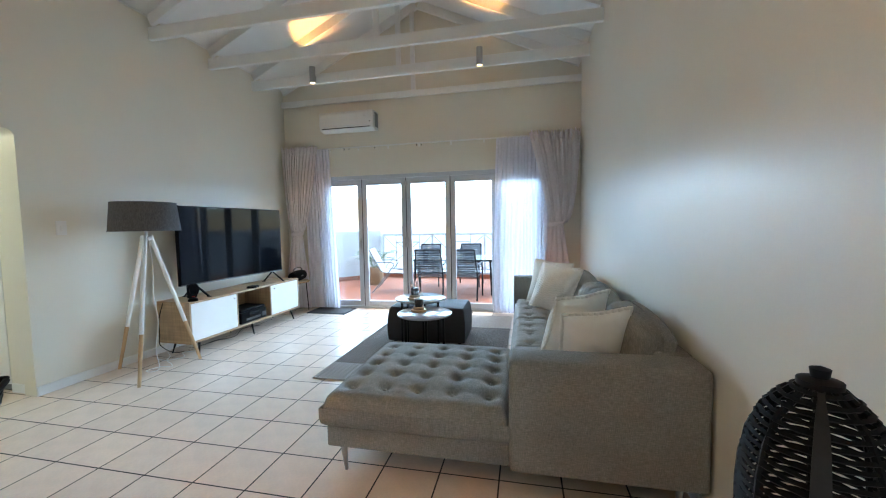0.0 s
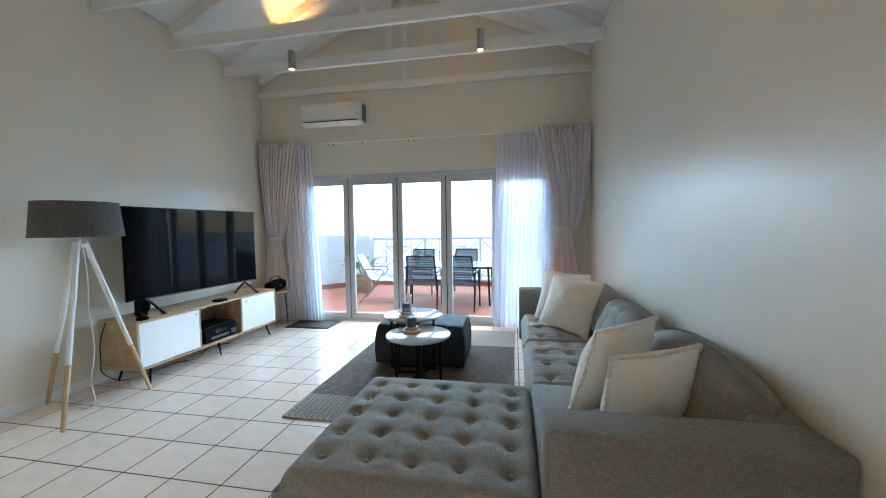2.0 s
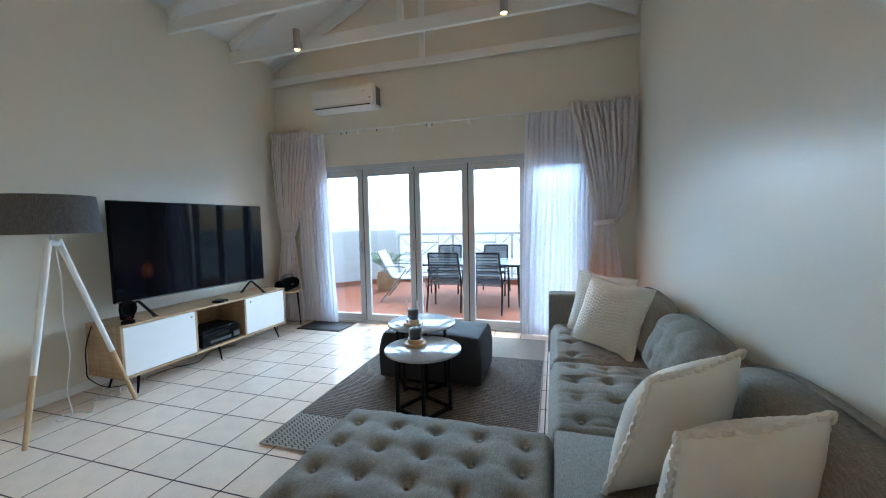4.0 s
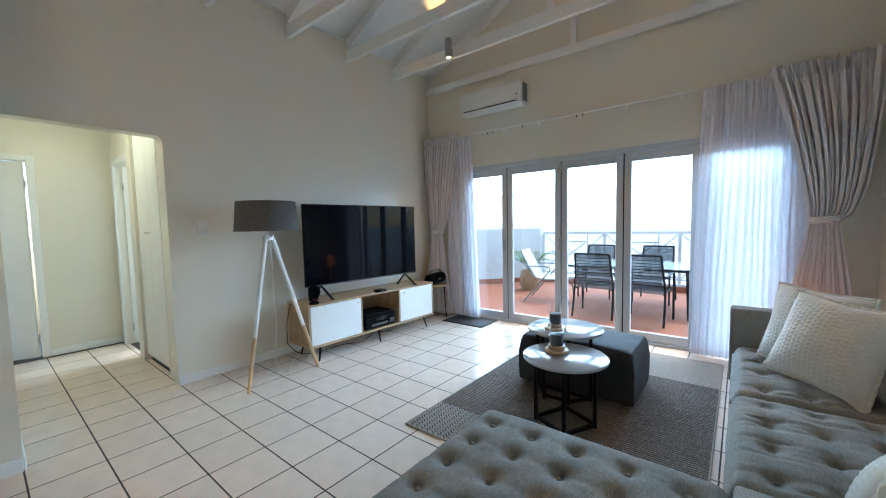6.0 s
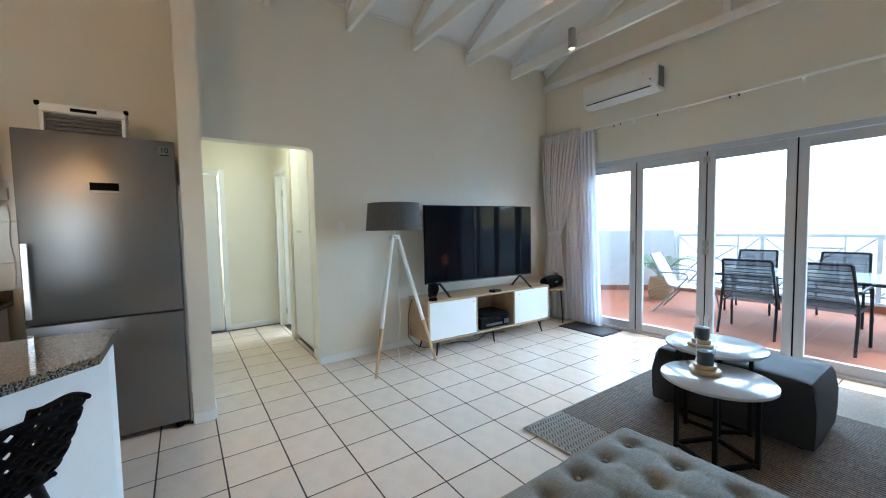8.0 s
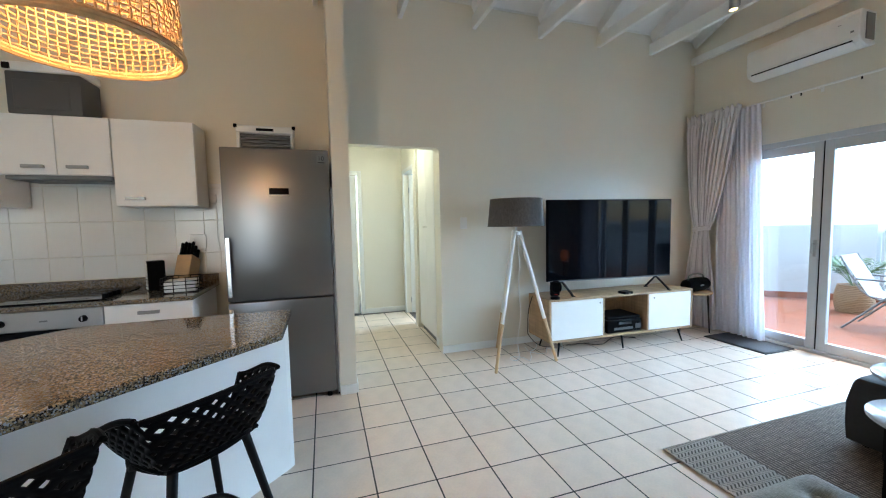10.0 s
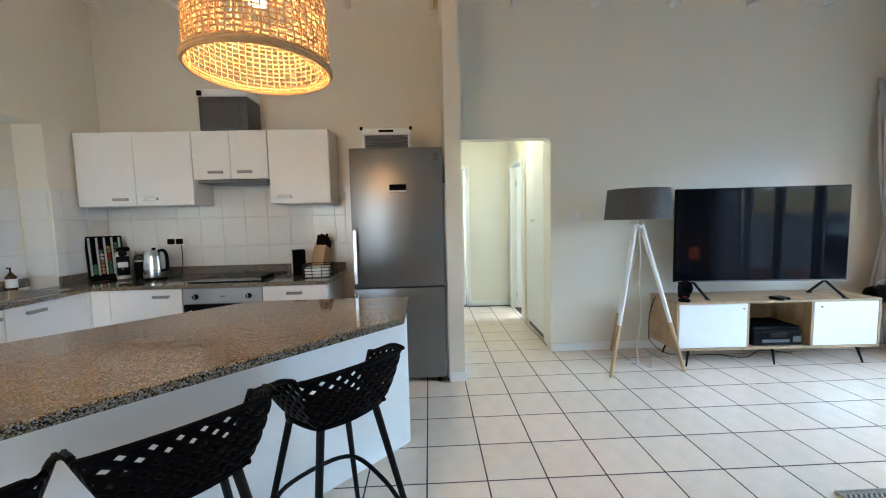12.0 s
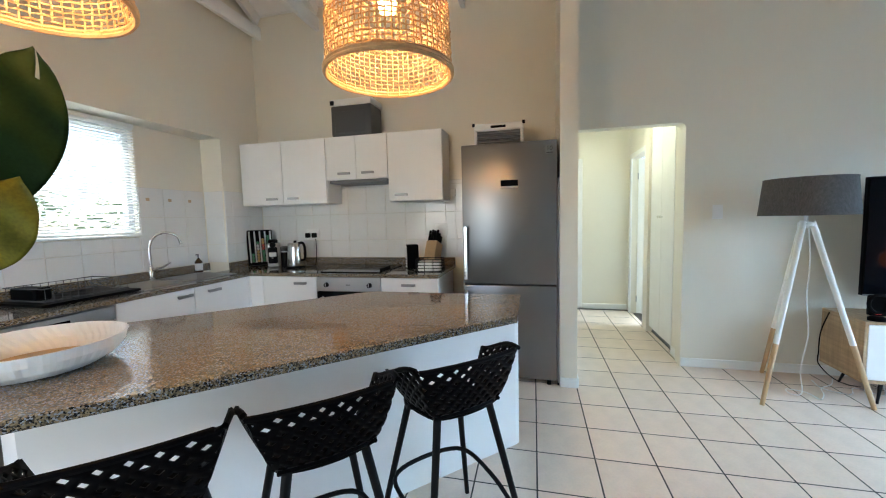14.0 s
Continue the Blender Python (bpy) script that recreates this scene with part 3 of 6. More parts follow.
# folding doors
EDGES = [-2.98, -2.325, -1.611, -0.93, -0.25, 0.44]
door = tagged(new("door_1"), "white aluminium folding doors, closed, with clear glass", "folding door", "", "structure")
door.matrix_basis = pose(DL, YF + 0.02, 0)
bm = B()
w = DR - DL
box(bm, 0, 0.045, 0, 0.09, 0.0, DT, 0.003)
box(bm, w - 0.045, w, 0, 0.09, 0.0, DT, 0.003)
box(bm, 0.045, w - 0.045, 0, 0.09, DT - 0.055, DT, 0.003)
box(bm, 0.045, w - 0.045, 0, 0.09, 0.0, 0.03, 0.003)
part("door_frame", bm, ALU, door)
for i in range(5):
    a, b = EDGES[i] - DL + 0.006, EDGES[i + 1] - DL - 0.006
    if i == 0:
        a += 0.045
    if i == 4:
        b -= 0.045
    bm = B()
    s, t, z0, z1 = 0.07, 0.045, 0.036, DT - 0.06
    box(bm, a, a + s, 0.015, 0.015 + t, z0, z1, 0.004)
    box(bm, b - s, b, 0.015, 0.015 + t, z0, z1, 0.004)
    box(bm, a + s, b - s, 0.015, 0.015 + t, z1 - 0.09, z1, 0.004)
    box(bm, a + s, b - s, 0.015, 0.015 + t, z0, z0 + 0.085, 0.004)
    p = part("panel", bm, ALU, door, "white aluminium door panel")
    g = part("pane", box(B(), a + s - 0.005, b - s + 0.005, 0.033, 0.039, z0 + 0.08, z1 - 0.085), GLASS, p)
    g.visible_shadow = False
    part("seal", box(B(), b + 0.0005, b + 0.0115, 0.022, 0.05, z0, z1), BLACK_PLASTIC, p, "dark rubber seal")
for x, zs in ((EDGES[2] - DL, (0.14, 1.0, 1.08, 1.93)), (EDGES[4] - DL, (0.14, 1.04, 1.93))):
    for z in zs:
        bm = rod(B(), (x, -0.001, z - 0.035), (x, -0.001, z + 0.035), 0.010, seg=10)
        box(bm, x - 0.03, x + 0.03, 0.008, 0.0145, z - 0.03, z + 0.03, 0.002)
        part("hinge", bm, STEEL, door)
bm = box(B(), EDGES[1] - DL - 0.045, EDGES[1] - DL - 0.02, 0.002, 0.0145, 0.93, 1.09, 0.003)
part("handle", tube(bm, [(EDGES[1] - DL - 0.032, 0.0, 1.05), (EDGES[1] - DL - 0.032, -0.04, 1.05), (EDGES[1] - DL - 0.032, -0.045, 0.96)], 0.008), STEEL, door, "", True)

# air conditioner
e = thing("air_conditioner", (-2.44, YF, 2.705), "white split air conditioner fixed to the gable wall", "air conditioner")
bm = B()
prof = [(0, 0.02), (-0.10, 0.0), (-0.185, 0.03), (-0.205, 0.075), (-0.205, 0.25), (-0.19, 0.285), (0, 0.285)]
ring = [[bm.verts.new((x, y, z)) for y, z in prof] for x in (-0.43, -0.42, 0.42, 0.43)]
for k, rr in enumerate(ring):
    if k in (0, 3):
        for v in rr:
            v.co.y = v.co.y * 0.97
            v.co.z = 0.14 + (v.co.z - 0.14) * 0.97
for a, b in zip(ring, ring[1:]):
    for i in range(len(prof)):
        j = (i + 1) % len(prof)
        bm.faces.new([a[i], a[j], b[j], b[i]])
bm.faces.new(ring[0]), bm.faces.new(ring[-1])
part("body", bm, WHITE_PLASTIC, e)
part("outlet_slot", bar(B(), (-0.38, -0.197, 0.043), (0.38, -0.197, 0.043), 0.012, 0.014), BLACK_PLASTIC, e, "dark air outlet slot")
part("louvre", bar(B(), (-0.39, -0.19, 0.022), (0.39, -0.19, 0.022), 0.05, 0.006, (0, 0.5, 1)), WHITE_PLASTIC, e)
part("badge", box(B(), 0.37, 0.39, -0.208, -0.2055, 0.11, 0.125), GREY_PLASTIC, e, "small grey badge")
part("mark", lathe(B(), [(0.012, 0), (0.012, 0.002)], 12, (0.30, -0.2065, 0.20)), STEEL, e)
part("side_vent", box(B(), 0.4305, 0.438, -0.14, -0.03, 0.05, 0.26, 0.002), GREY_PLASTIC, e, "grey side grille")

# television
ang = math.degrees(math.atan2(-0.142, 1.442))
tv = thing("television", (-3.230, 4.292, 0.566), "large black flat television standing on the low cabinet", "television", "", ang)
part("case", box(B(), -0.035, 0.004, -0.725, 0.725, 0.135, 0.965, 0.006, 2), BLACK_PLASTIC, tv)
part("rear_housing", box(B(), -0.075, -0.0355, -0.5, 0.5, 0.17, 0.6, 0.012), BLACK_PLASTIC, tv)
part("screen", box(B(), 0.0042, 0.0062, -0.716, 0.716, 0.150, 0.956), SCREEN, tv, "glossy dark screen")
part("bottom_trim", box(B(), 0.0042, 0.0085, -0.722, 0.722, 0.137, 0.147, 0.001), GREY_PLASTIC, tv, "thin silver trim")
for y in (-0.56, 0.56):
    bm = B()
    bar(bm, (-0.015, y, 0.138), (0.12, y + 0.05, 0.006), 0.022, 0.012)
    bar(bm, (-0.015, y, 0.138), (-0.14, y - 0.02, 0.006), 0.022, 0.012)
    box(bm, 0.105, 0.14, y + 0.035, y + 0.065, 0.0, 0.008)
    box(bm, -0.155, -0.12, y - 0.035, y - 0.005, 0.0, 0.008)
    part("foot", bm, BLACK_METAL, tv)

# low television cabinet
cab = thing("tv_cabinet", (-3.262, 4.330, 0), "low oak television cabinet with white doors and an open bay", "cabinet", "", math.degrees(math.atan2(-0.065, 1.674)))
L, D, Z0, Z1 = 0.865, 0.205, 0.145, 0.566
for nm, b in (("top", (-D, D, -L, L, Z1 - 0.02, Z1)), ("bottom", (-D, D, -L, L, Z0, Z0 + 0.02)),
              ("side", (-D, D, -L, -L + 0.02, Z0 + 0.0205, Z1 - 0.0205)), ("side", (-D, D, L - 0.02, L, Z0 + 0.0205, Z1 - 0.0205)),
              ("divider", (-D + 0.02, D - 0.004, -0.262, -0.244, Z0 + 0.0205, Z1 - 0.0205)), ("divider", (-D + 0.02, D - 0.004, 0.278, 0.296, Z0 + 0.0205, Z1 - 0.0205)),
              ("back", (-D + 0.002, -D + 0.012, -L + 0.021, L - 0.021, Z0 + 0.0205, Z1 - 0.0205))):
    part(nm, box(B(), *b, 0.002), OAK, cab)
for a, b, k in ((-L + 0.023, -0.265, -0.31), (0.299, L - 0.023, 0.345)):
    d = part("door", box(B(), D - 0.022, D - 0.002, a, b, Z0 + 0.024, Z1 - 0.024, 0.002), WHITE_MELAMINE, cab, "plain white door")
    part("knob", rod(B(), (D - 0.002, k, Z1 - 0.06), (D + 0.016, k, Z1 - 0.06), 0.006, 0.009, 12), CHROME, d, "small chrome knob", True)
for x in (-0.14, 0.15):
    for y in (-L + 0.14, 0.0, L - 0.14):
        part("leg", rod(B(), (x, y, Z0), (x * 1.2, y + (0.035 if y > 0.1 else -0.035 if y < -0.1 else 0), 0.0), 0.012, 0.007, 10), BLACK_METAL, cab, "", True)

pr = thing("printer", (-3.24, 4.345, 0.1665), "black inkjet printer in the open cabinet bay", "printer", "", -2)
part("body", box(B(), -0.14, 0.16, -0.21, 0.21, 0, 0.13, 0.012, 2), BLACK_PLASTIC, pr)
part("lid", box(B(), -0.14, 0.15, -0.20, 0.20, 0.131, 0.165, 0.01, 2), BLACK_PLASTIC, pr)
part("paper_slot", box(B(), 0.161, 0.164, -0.13, 0.1, 0.03, 0.055), DARK_GREY, pr, "dark grey paper slot")
part("control_panel", box(B(), 0.161, 0.168, -0.08, 0.08, 0.08, 0.115, 0.002), SCREEN, pr)
part("ink_window", box(B(), 0.161, 0.165, 0.13, 0.2, 0.03, 0.08), DARK_GREY, pr)

dock = thing("charging_dock", (-3.13, 3.545, 0.566), "black charging dock with a headset on the cabinet", "dock", "", -10)
part("base", lathe(B(), [(0.045, 0), (0.045, 0.02), (0.03, 0.03)], 20), BLACK_PLASTIC, dock, "", True)
part("stand", box(B(), -0.03, 0.01, -0.045, 0.045, 0.031, 0.17, 0.012, 2), BLACK_PLASTIC, dock)
bm = tube(B(), [(0.012, 0.05 * math.cos(t), 0.115 + 0.06 * math.sin(t)) for t in (2 * math.pi * k / 20 for k in range(20))], 0.011, 8, True)
part("headset", bm, BLACK_PLASTIC, dock, "", True)
part("light", box(B(), 0.012, 0.016, -0.012, 0.012, 0.045, 0.052), RED_LIGHT, dock, "small red light")
sb = thing("media_box", (-3.09, 4.35, 0.566), "small black media box under the television", "media box", "", 5)
part("case", box(B(), -0.05, 0.05, -0.055, 0.055, 0, 0.025, 0.008, 2), BLACK_PLASTIC, sb)
part("badge", box(B(), 0.0505, 0.052, -0.01, 0.01, 0.008, 0.014), GREY_PLASTIC, sb)

# tripod floor lamp
LX, LY = -3.185, 3.155
lamp = thing("floor_lamp", (LX, LY, 0), "white and wood tripod floor lamp with a grey drum shade, unlit", "floor lamp")
for fx, fy in ((-2.955, 2.825), (-3.02, 3.486), (-3.555, 3.125)):
    f = Vector((fx - LX, fy - LY, 0.0))
    t = Vector((0.03 * f.x / f.length, 0.03 * f.y / f.length, 1.235))
    m = f.lerp(t, 0.33)
    leg = part("leg", rod(B(), m, t, 0.0165, 0.0185, 12), WHITE_PAINT, lamp, "white painted upper leg", True)
    part("foot", rod(B(), f, m, 0.0135, 0.0165, 12), LIGHT_WOOD, leg, "bare wooden lower leg", True)
part("hub", lathe(B(), [(0.0, 1.19), (0.045, 1.2), (0.045, 1.225), (0.012, 1.235), (0.012, 1.30), (0.016, 1.30), (0.016, 1.36), (0.0, 1.36)], 20, cap=False), WHITE_PLASTIC, lamp, "", True)
bm = lathe(B(), [(0.262, 1.278), (0.238, 1.528), (0.234, 1.528), (0.258, 1.278), (0.262, 1.278)], 56, cap=False)
sh = part("shade", bm, SHADE, lamp, "dark grey linen drum shade", True)
bm = tube(B(), [(0.262 * math.cos(t), 0.262 * math.sin(t), 1.280) for t in (2 * math.pi * k / 48 for k in range(48))], 0.003, 6, True)
tube(bm, [(0.238 * math.cos(t), 0.238 * math.sin(t), 1.527) for t in (2 * math.pi * k / 48 for k in range(48))], 0.003, 6, True)
part("hem", bm, SHADE, sh)
bm = B()
for k in range(3):
    a = 2 * math.pi * k / 3
    rod(bm, (0.012 * math.cos(a), 0.012 * math.sin(a), 1.30), (0.257 * math.cos(a), 0.257 * math.sin(a), 1.282), 0.002, seg=6)
part("shade_carrier", bm, CHROME, lamp)
part("bulb", lathe(B(), [(0.0, 1.36), (0.014, 1.362), (0.03, 1.40), (0.028, 1.43), (0.0, 1.45)], 16, cap=False), WHITE_PLASTIC, lamp, "", True)
rng = random.Random(5)
pts = [(0.03, 0.0, 1.2), (0.035, 0.015, 0.95), (0.03, 0.01, 0.7), (0.055, 0.015, 0.45), (0.04, -0.01, 0.2), (0.05, 0.0, 0.03), (0.02, -0.05, 0.006), (-0.06, -0.03, 0.006), (-0.02, 0.07, 0.006), (0.08, 0.09, 0.006), (0.0, 0.16, 0.006), (-0.12, 0.22, 0.006), (-0.2, 0.33, 0.006), (-0.33, 0.42, 0.006)]
part("cord", tube(B(), smooth_path(pts, 5), 0.0035, 6), WHITE_PLASTIC, lamp, "thin white cord lying on the floor", True)

# loose cables
cb = thing("cables", (-3.45, 3.5, 0), "loose white and black cables on the floor behind the cabinet", "cable")
part("white_cable", tube(B(), smooth_path([(0.0, -0.1, 0.005), (0.15, -0.12, 0.005), (0.22, 0.0, 0.005), (0.1, 0.1, 0.005), (0.2, 0.2, 0.005), (0.02, 0.33, 0.005)], 5), 0.004, 6), WHITE_PLASTIC, cb, "", True)
part("black_cable", tube(B(), smooth_path([(0.03, -0.03, 0.55), (0.02, -0.07, 0.4), (0.04, -0.09, 0.25), (0.0, -0.05, 0.12), (0.05, 0.1, 0.005), (0.1, 0.5, 0.005), (0.2, 0.7, 0.005), (0.05, 1.0, 0.005), (0.15, 1.2, 0.005)], 5), 0.004, 6), BLACK_PLASTIC, cb, "", True)
tagged(cb, kind="")

# side table and portable speaker
st = thing("side_table", (-3.28, 5.50, 0), "small round side table with thin black legs", "side table")
part("top", lathe(B(), [(0.195, 0.455), (0.2, 0.46), (0.2, 0.47), (0.195, 0.475)], 36), LIGHT_WOOD, st, "round wooden top", True)
for k in range(3):
    a = radians(30 + 120 * k)
    c, s = math.cos(a), math.sin(a)
    pr_ = (-s * 0.04, c * 0.04)
    bm = tube(B(), [(0.15 * c + pr_[0], 0.15 * s + pr_[1], 0.455), (0.175 * c, 0.175 * s, 0.007), (0.15 * c - pr_[0], 0.15 * s - pr_[1], 0.455)], 0.006, 8)
    part("leg", bm, BLACK_METAL, st, "black hairpin leg", True)
sp = thing("portable_speaker", (-3.24, 5.50, 0.475), "black portable speaker with a carrying handle", "speaker", "", 8)
bm = B()
rings = [[bm.verts.new((r * math.cos(t) * 0.9, y, 0.08 + r * math.sin(t))) for t in (2 * math.pi * q / 24 for q in range(24))] for y, r in ((-0.2, 0.05), (-0.185, 0.068), (-0.1, 0.078), (0, 0.08), (0.1, 0.078), (0.185, 0.068), (0.2, 0.05))]
for a, b in zip(rings, rings[1:]):
    for q in range(24):
        bm.faces.new([a[q], a[(q + 1) % 24], b[(q + 1) % 24], b[q]])
bm.faces.new(rings[0]), bm.faces.new(rings[-1])
part("body", bm, BLACK_PLASTIC, sp, "", True)
part("handle", tube(B(), smooth_path([(0, -0.15, 0.13), (0, -0.12, 0.185), (0, 0, 0.205), (0, 0.12, 0.185), (0, 0.15, 0.13)], 5), 0.009, 8), GREY_PLASTIC, sp, "grey carrying handle", True)
part("badge", box(B(), 0.0725, 0.076, -0.03, 0.03, 0.075, 0.09), GREY_PLASTIC, sp)

mt = thing("door_mat", (-2.76, 5.63, 0), "dark grey doormat in front of the folding doors", "doormat")
part("mat", box(B(), -0.31, 0.31, -0.21, 0.21, 0, 0.01, 0.003), MAT, mt)
part("border", box(B(), -0.29, 0.29, -0.19, 0.19, 0.0102, 0.013, 0.002), DARK, mt)

# rug in three woven sections
rug = thing("rug", (-0.835, 4.42, 0), "flat woven rug in grey-brown sections under the coffee tables", "rug")


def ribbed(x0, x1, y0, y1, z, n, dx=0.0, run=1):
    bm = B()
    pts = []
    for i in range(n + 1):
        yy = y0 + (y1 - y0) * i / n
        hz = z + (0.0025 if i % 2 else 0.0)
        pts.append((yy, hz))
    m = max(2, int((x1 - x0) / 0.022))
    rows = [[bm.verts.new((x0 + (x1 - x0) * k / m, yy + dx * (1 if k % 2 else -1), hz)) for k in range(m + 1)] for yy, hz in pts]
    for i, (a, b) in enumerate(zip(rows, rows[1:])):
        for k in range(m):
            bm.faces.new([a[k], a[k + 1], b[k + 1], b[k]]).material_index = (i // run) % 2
    return bm


part("backing", box(B(), -0.795, 0.795, -1.18, 1.18, 0.0, 0.007, 0.002), RUGM, rug)
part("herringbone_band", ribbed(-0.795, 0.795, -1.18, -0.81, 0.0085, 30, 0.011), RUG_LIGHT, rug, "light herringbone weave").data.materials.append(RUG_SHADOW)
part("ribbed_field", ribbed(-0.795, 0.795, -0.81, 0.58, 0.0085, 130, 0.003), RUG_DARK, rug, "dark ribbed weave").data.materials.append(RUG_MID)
part("plain_band", ribbed(-0.795, 0.795, 0.58, 1.18, 0.0085, 60, 0.001), RUG_BEIGE, rug, "beige plain weave")
bm = B()
for x in (-0.797, 0.797):
    tube(bm, [(x, -1.18, 0.007), (x, 1.18, 0.007)], 0.006, 6)
for y in (-1.18, 1.18):
    tube(bm, [(-0.8, y, 0.007), (0.8, y, 0.007)], 0.006, 6)
part("edging", bm, RUG_BEIGE, rug)


# soft things
def soft_block(w, d, h, tufts=(), depth=0.035, spread=0.055, crown=0.025, r=0.05, n=0.022, crease=0.008, wrinkle=0.0):
    """An upholstered slab, w by d by h, its base at z = 0, with rounded edges and pressed-in buttons on top."""
    bm = B()
    nx, ny = max(6, int(w / n)), max(6, int(d / n))

    def grid_z(x, y):
        ex, ey = min(x, w - x), min(y, d - y)
        z = h + crown * (1 - (2 * x / w - 1) ** 4) * (1 - (2 * y / d - 1) ** 4)
        for e_ in (ex, ey):
            if e_ < r:
                z -= r - math.sqrt(max(0, r * r - (r - e_) ** 2))
        dz = 0.0
        for tx, ty in tufts:
            q = math.hypot(x - tx, y - ty)
            dz = max(dz, depth * math.exp(-(q / spread) ** 1.3))
            if q < 0.2:
                a = math.atan2(y - ty, x - tx)
                dz = max(dz, crease * (abs(math.cos(2 * a)) ** 14) * max(0, 1 - q / 0.17))
        dz += wrinkle * max(0.0, noise.noise(Vector((x * 4, y * 34, 7.0))) + 0.25 * noise.noise(Vector((x * 9, y * 70, 3.0)))) * min(1.0, ex / r, ey / r)
        return z - dz + 0.0025 * noise.noise(Vector((x * 9, y * 9, h)))
    top = [[bm.verts.new((w * i / nx, d * j / ny, grid_z(w * i / nx, d * j / ny))) for j in range(ny + 1)] for i in range(nx + 1)]
    for i in range(nx):
        for j in range(ny):
            bm.faces.new([top[i][j], top[i + 1][j], top[i + 1][j + 1], top[i][j + 1]])
    loop = [top[i][0] for i in range(nx + 1)] + [top[nx][j] for j in range(1, ny + 1)] + [top[i][ny] for i in range(nx - 1, -1, -1)] + [top[0][j] for j in range(ny - 1, 0, -1)]
    prev = loop
    for k, (z, out) in enumerate(((h * 0.62, 0.012), (h * 0.3, 0.012), (r * 0.35, 0.006), (0.0, -0.012))):
        cur = []
        for v in loop:
            cx, cy = v.co.x - w / 2, v.co.y - d / 2
            o = out + 0.003 * noise.noise(Vector((v.co.x * 6, v.co.y * 6, z * 9)))
            cur.append(bm.verts.new((w / 2 + cx + (o if cx > 0 else -o) * (1 if abs(cx) > w / 2 - 0.01 else 0), d / 2 + cy + (o if cy > 0 else -o) * (1 if abs(cy) > d / 2 - 0.01 else 0), z)))
        m = len(loop)
        for i in range(m):
            bm.faces.new([prev[i], prev[(i + 1) % m], cur[(i + 1) % m], cur[i]])
        prev = cur
    bm.faces.new(prev)
    return bm


def moved(bm, m):
    bmesh.ops.transform(bm, matrix=m, verts=bm.verts)
    return bm


def buttons(tufts, m, h, depth, parent):
    """Small covered buttons sitting in the tufts of a cushion."""
    for tx, ty in tufts:
        b = lathe(B(), [(0.0, 0.006), (0.007, 0.005), (0.011, 0.002), (0.012, 0.0), (0.0, -0.002)], 10, (tx, ty, h - depth + 0.012), cap=False)
        part("button", moved(b, m), SOFA, parent, "", True)


# sofa with chaise
sofa = thing("corner_sofa", (0.0, 2.13, 0), "grey woven corner sofa with a button-tufted chaise", "sofa")
part("chaise_base", box(B(), -0.885, 0.055, 0.02, 0.93, 0.14, 0.255, 0.012, 2), SOFA, sofa, "", True)
part("seat_base", box(B(), 0.056, 0.87, 0.18, 2.80, 0.14, 0.255, 0.012, 2), SOFA, sofa, "", True)
tf = [(0.11 + 0.183 * i, 0.14 + 0.165 * j) for i in range(5) for j in range(5)]
cu = part("chaise_cushion", moved(soft_block(0.945, 0.945, 0.16, tf, depth=0.042, spread=0.034, crease=0.010, n=0.0115, wrinkle=0.003), pose(-0.895, 0.0, 0.258)), SOFA, sofa, "button-tufted chaise cushion", True)
buttons(tf, pose(-0.895, 0.0, 0.258), 0.18, 0.042, cu)
for y0, y1 in ((0.945, 1.79), (1.795, 2.70)):
    dd = y1 - y0
    t2 = [(0.13 + 0.17 * i, dd * (j + 0.5) / 4) for i in range(3) for j in range(4)]
    cu = part("seat_cushion", moved(soft_block(0.62, dd, 0.16, t2, depth=0.040, spread=0.034, crease=0.010, n=0.012, wrinkle=0.014), pose(0.04, y0, 0.258)), SOFA, sofa, "button-tufted seat cushion", True)
    buttons(t2, pose(0.04, y0, 0.258), 0.18, 0.042, cu)
part("arm", box(B(), 0.055, 0.882, -0.022, 0.165, 0.14, 0.672, 0.022, 3), SOFA, sofa, "", True)
part("arm", box(B(), 0.01, 0.872, 2.705, 2.87, 0.14, 0.67, 0.022, 3), SOFA, sofa, "", True)
part("backrest", box(B(), 0.72, 0.882, 0.166, 2.704, 0.256, 0.675, 0.022, 3), SOFA, sofa, "", True)
part("plain_seat", box(B(), 0.056, 0.70, 0.166, 0.944, 0.256, 0.43, 0.02, 2), SOFA, sofa, "", True)
for y0, dd, x0, lean in ((0.19, 0.82, 0.76, -78), (1.02, 0.80, 0.66, -66), (1.84, 0.82, 0.66, -66)):
    t3 = [] if y0 < 0.5 else [(0.10 + 0.13 * i, dd * (j + 0.5) / 4) for i in range(3) for j in range(4)]
    cu = soft_block(0.40, dd, 0.14, t3, depth=0.03, spread=0.04, crown=0.05, r=0.07, n=0.016, wrinkle=0.012)
    for v in cu.verts:
        k = abs(2 * v.co.y / dd - 1)
        v.co.x *= 0.92 - 0.16 * k ** 3 * v.co.x / 0.4
        v.co.z *= 1 - 0.25 * k ** 4
    moved(cu, pose(x0, y0, 0.42) @ pose(0, 0, 0, 0, lean, 0))
    part("back_cushion", cu, SOFA, sofa, "soft back cushion", True)
for x, y in ((-0.81, 0.06), (-0.81, 0.86), (0.80, 0.07), (0.80, 2.78), (0.10, 2.78)):
    bm = rod(B(), (x, y, 0.14), (x + (0.012 if x < 0 else -0.012), y, 0.0), 0.018, 0.009, 12)
    box(bm, x - 0.03, x + 0.06 if x < 0 else x + 0.03, y - 0.012, y + 0.012, 0.128, 0.14, 0.002)
    part("leg", bm, STEEL, sofa, "slim metal leg", True)


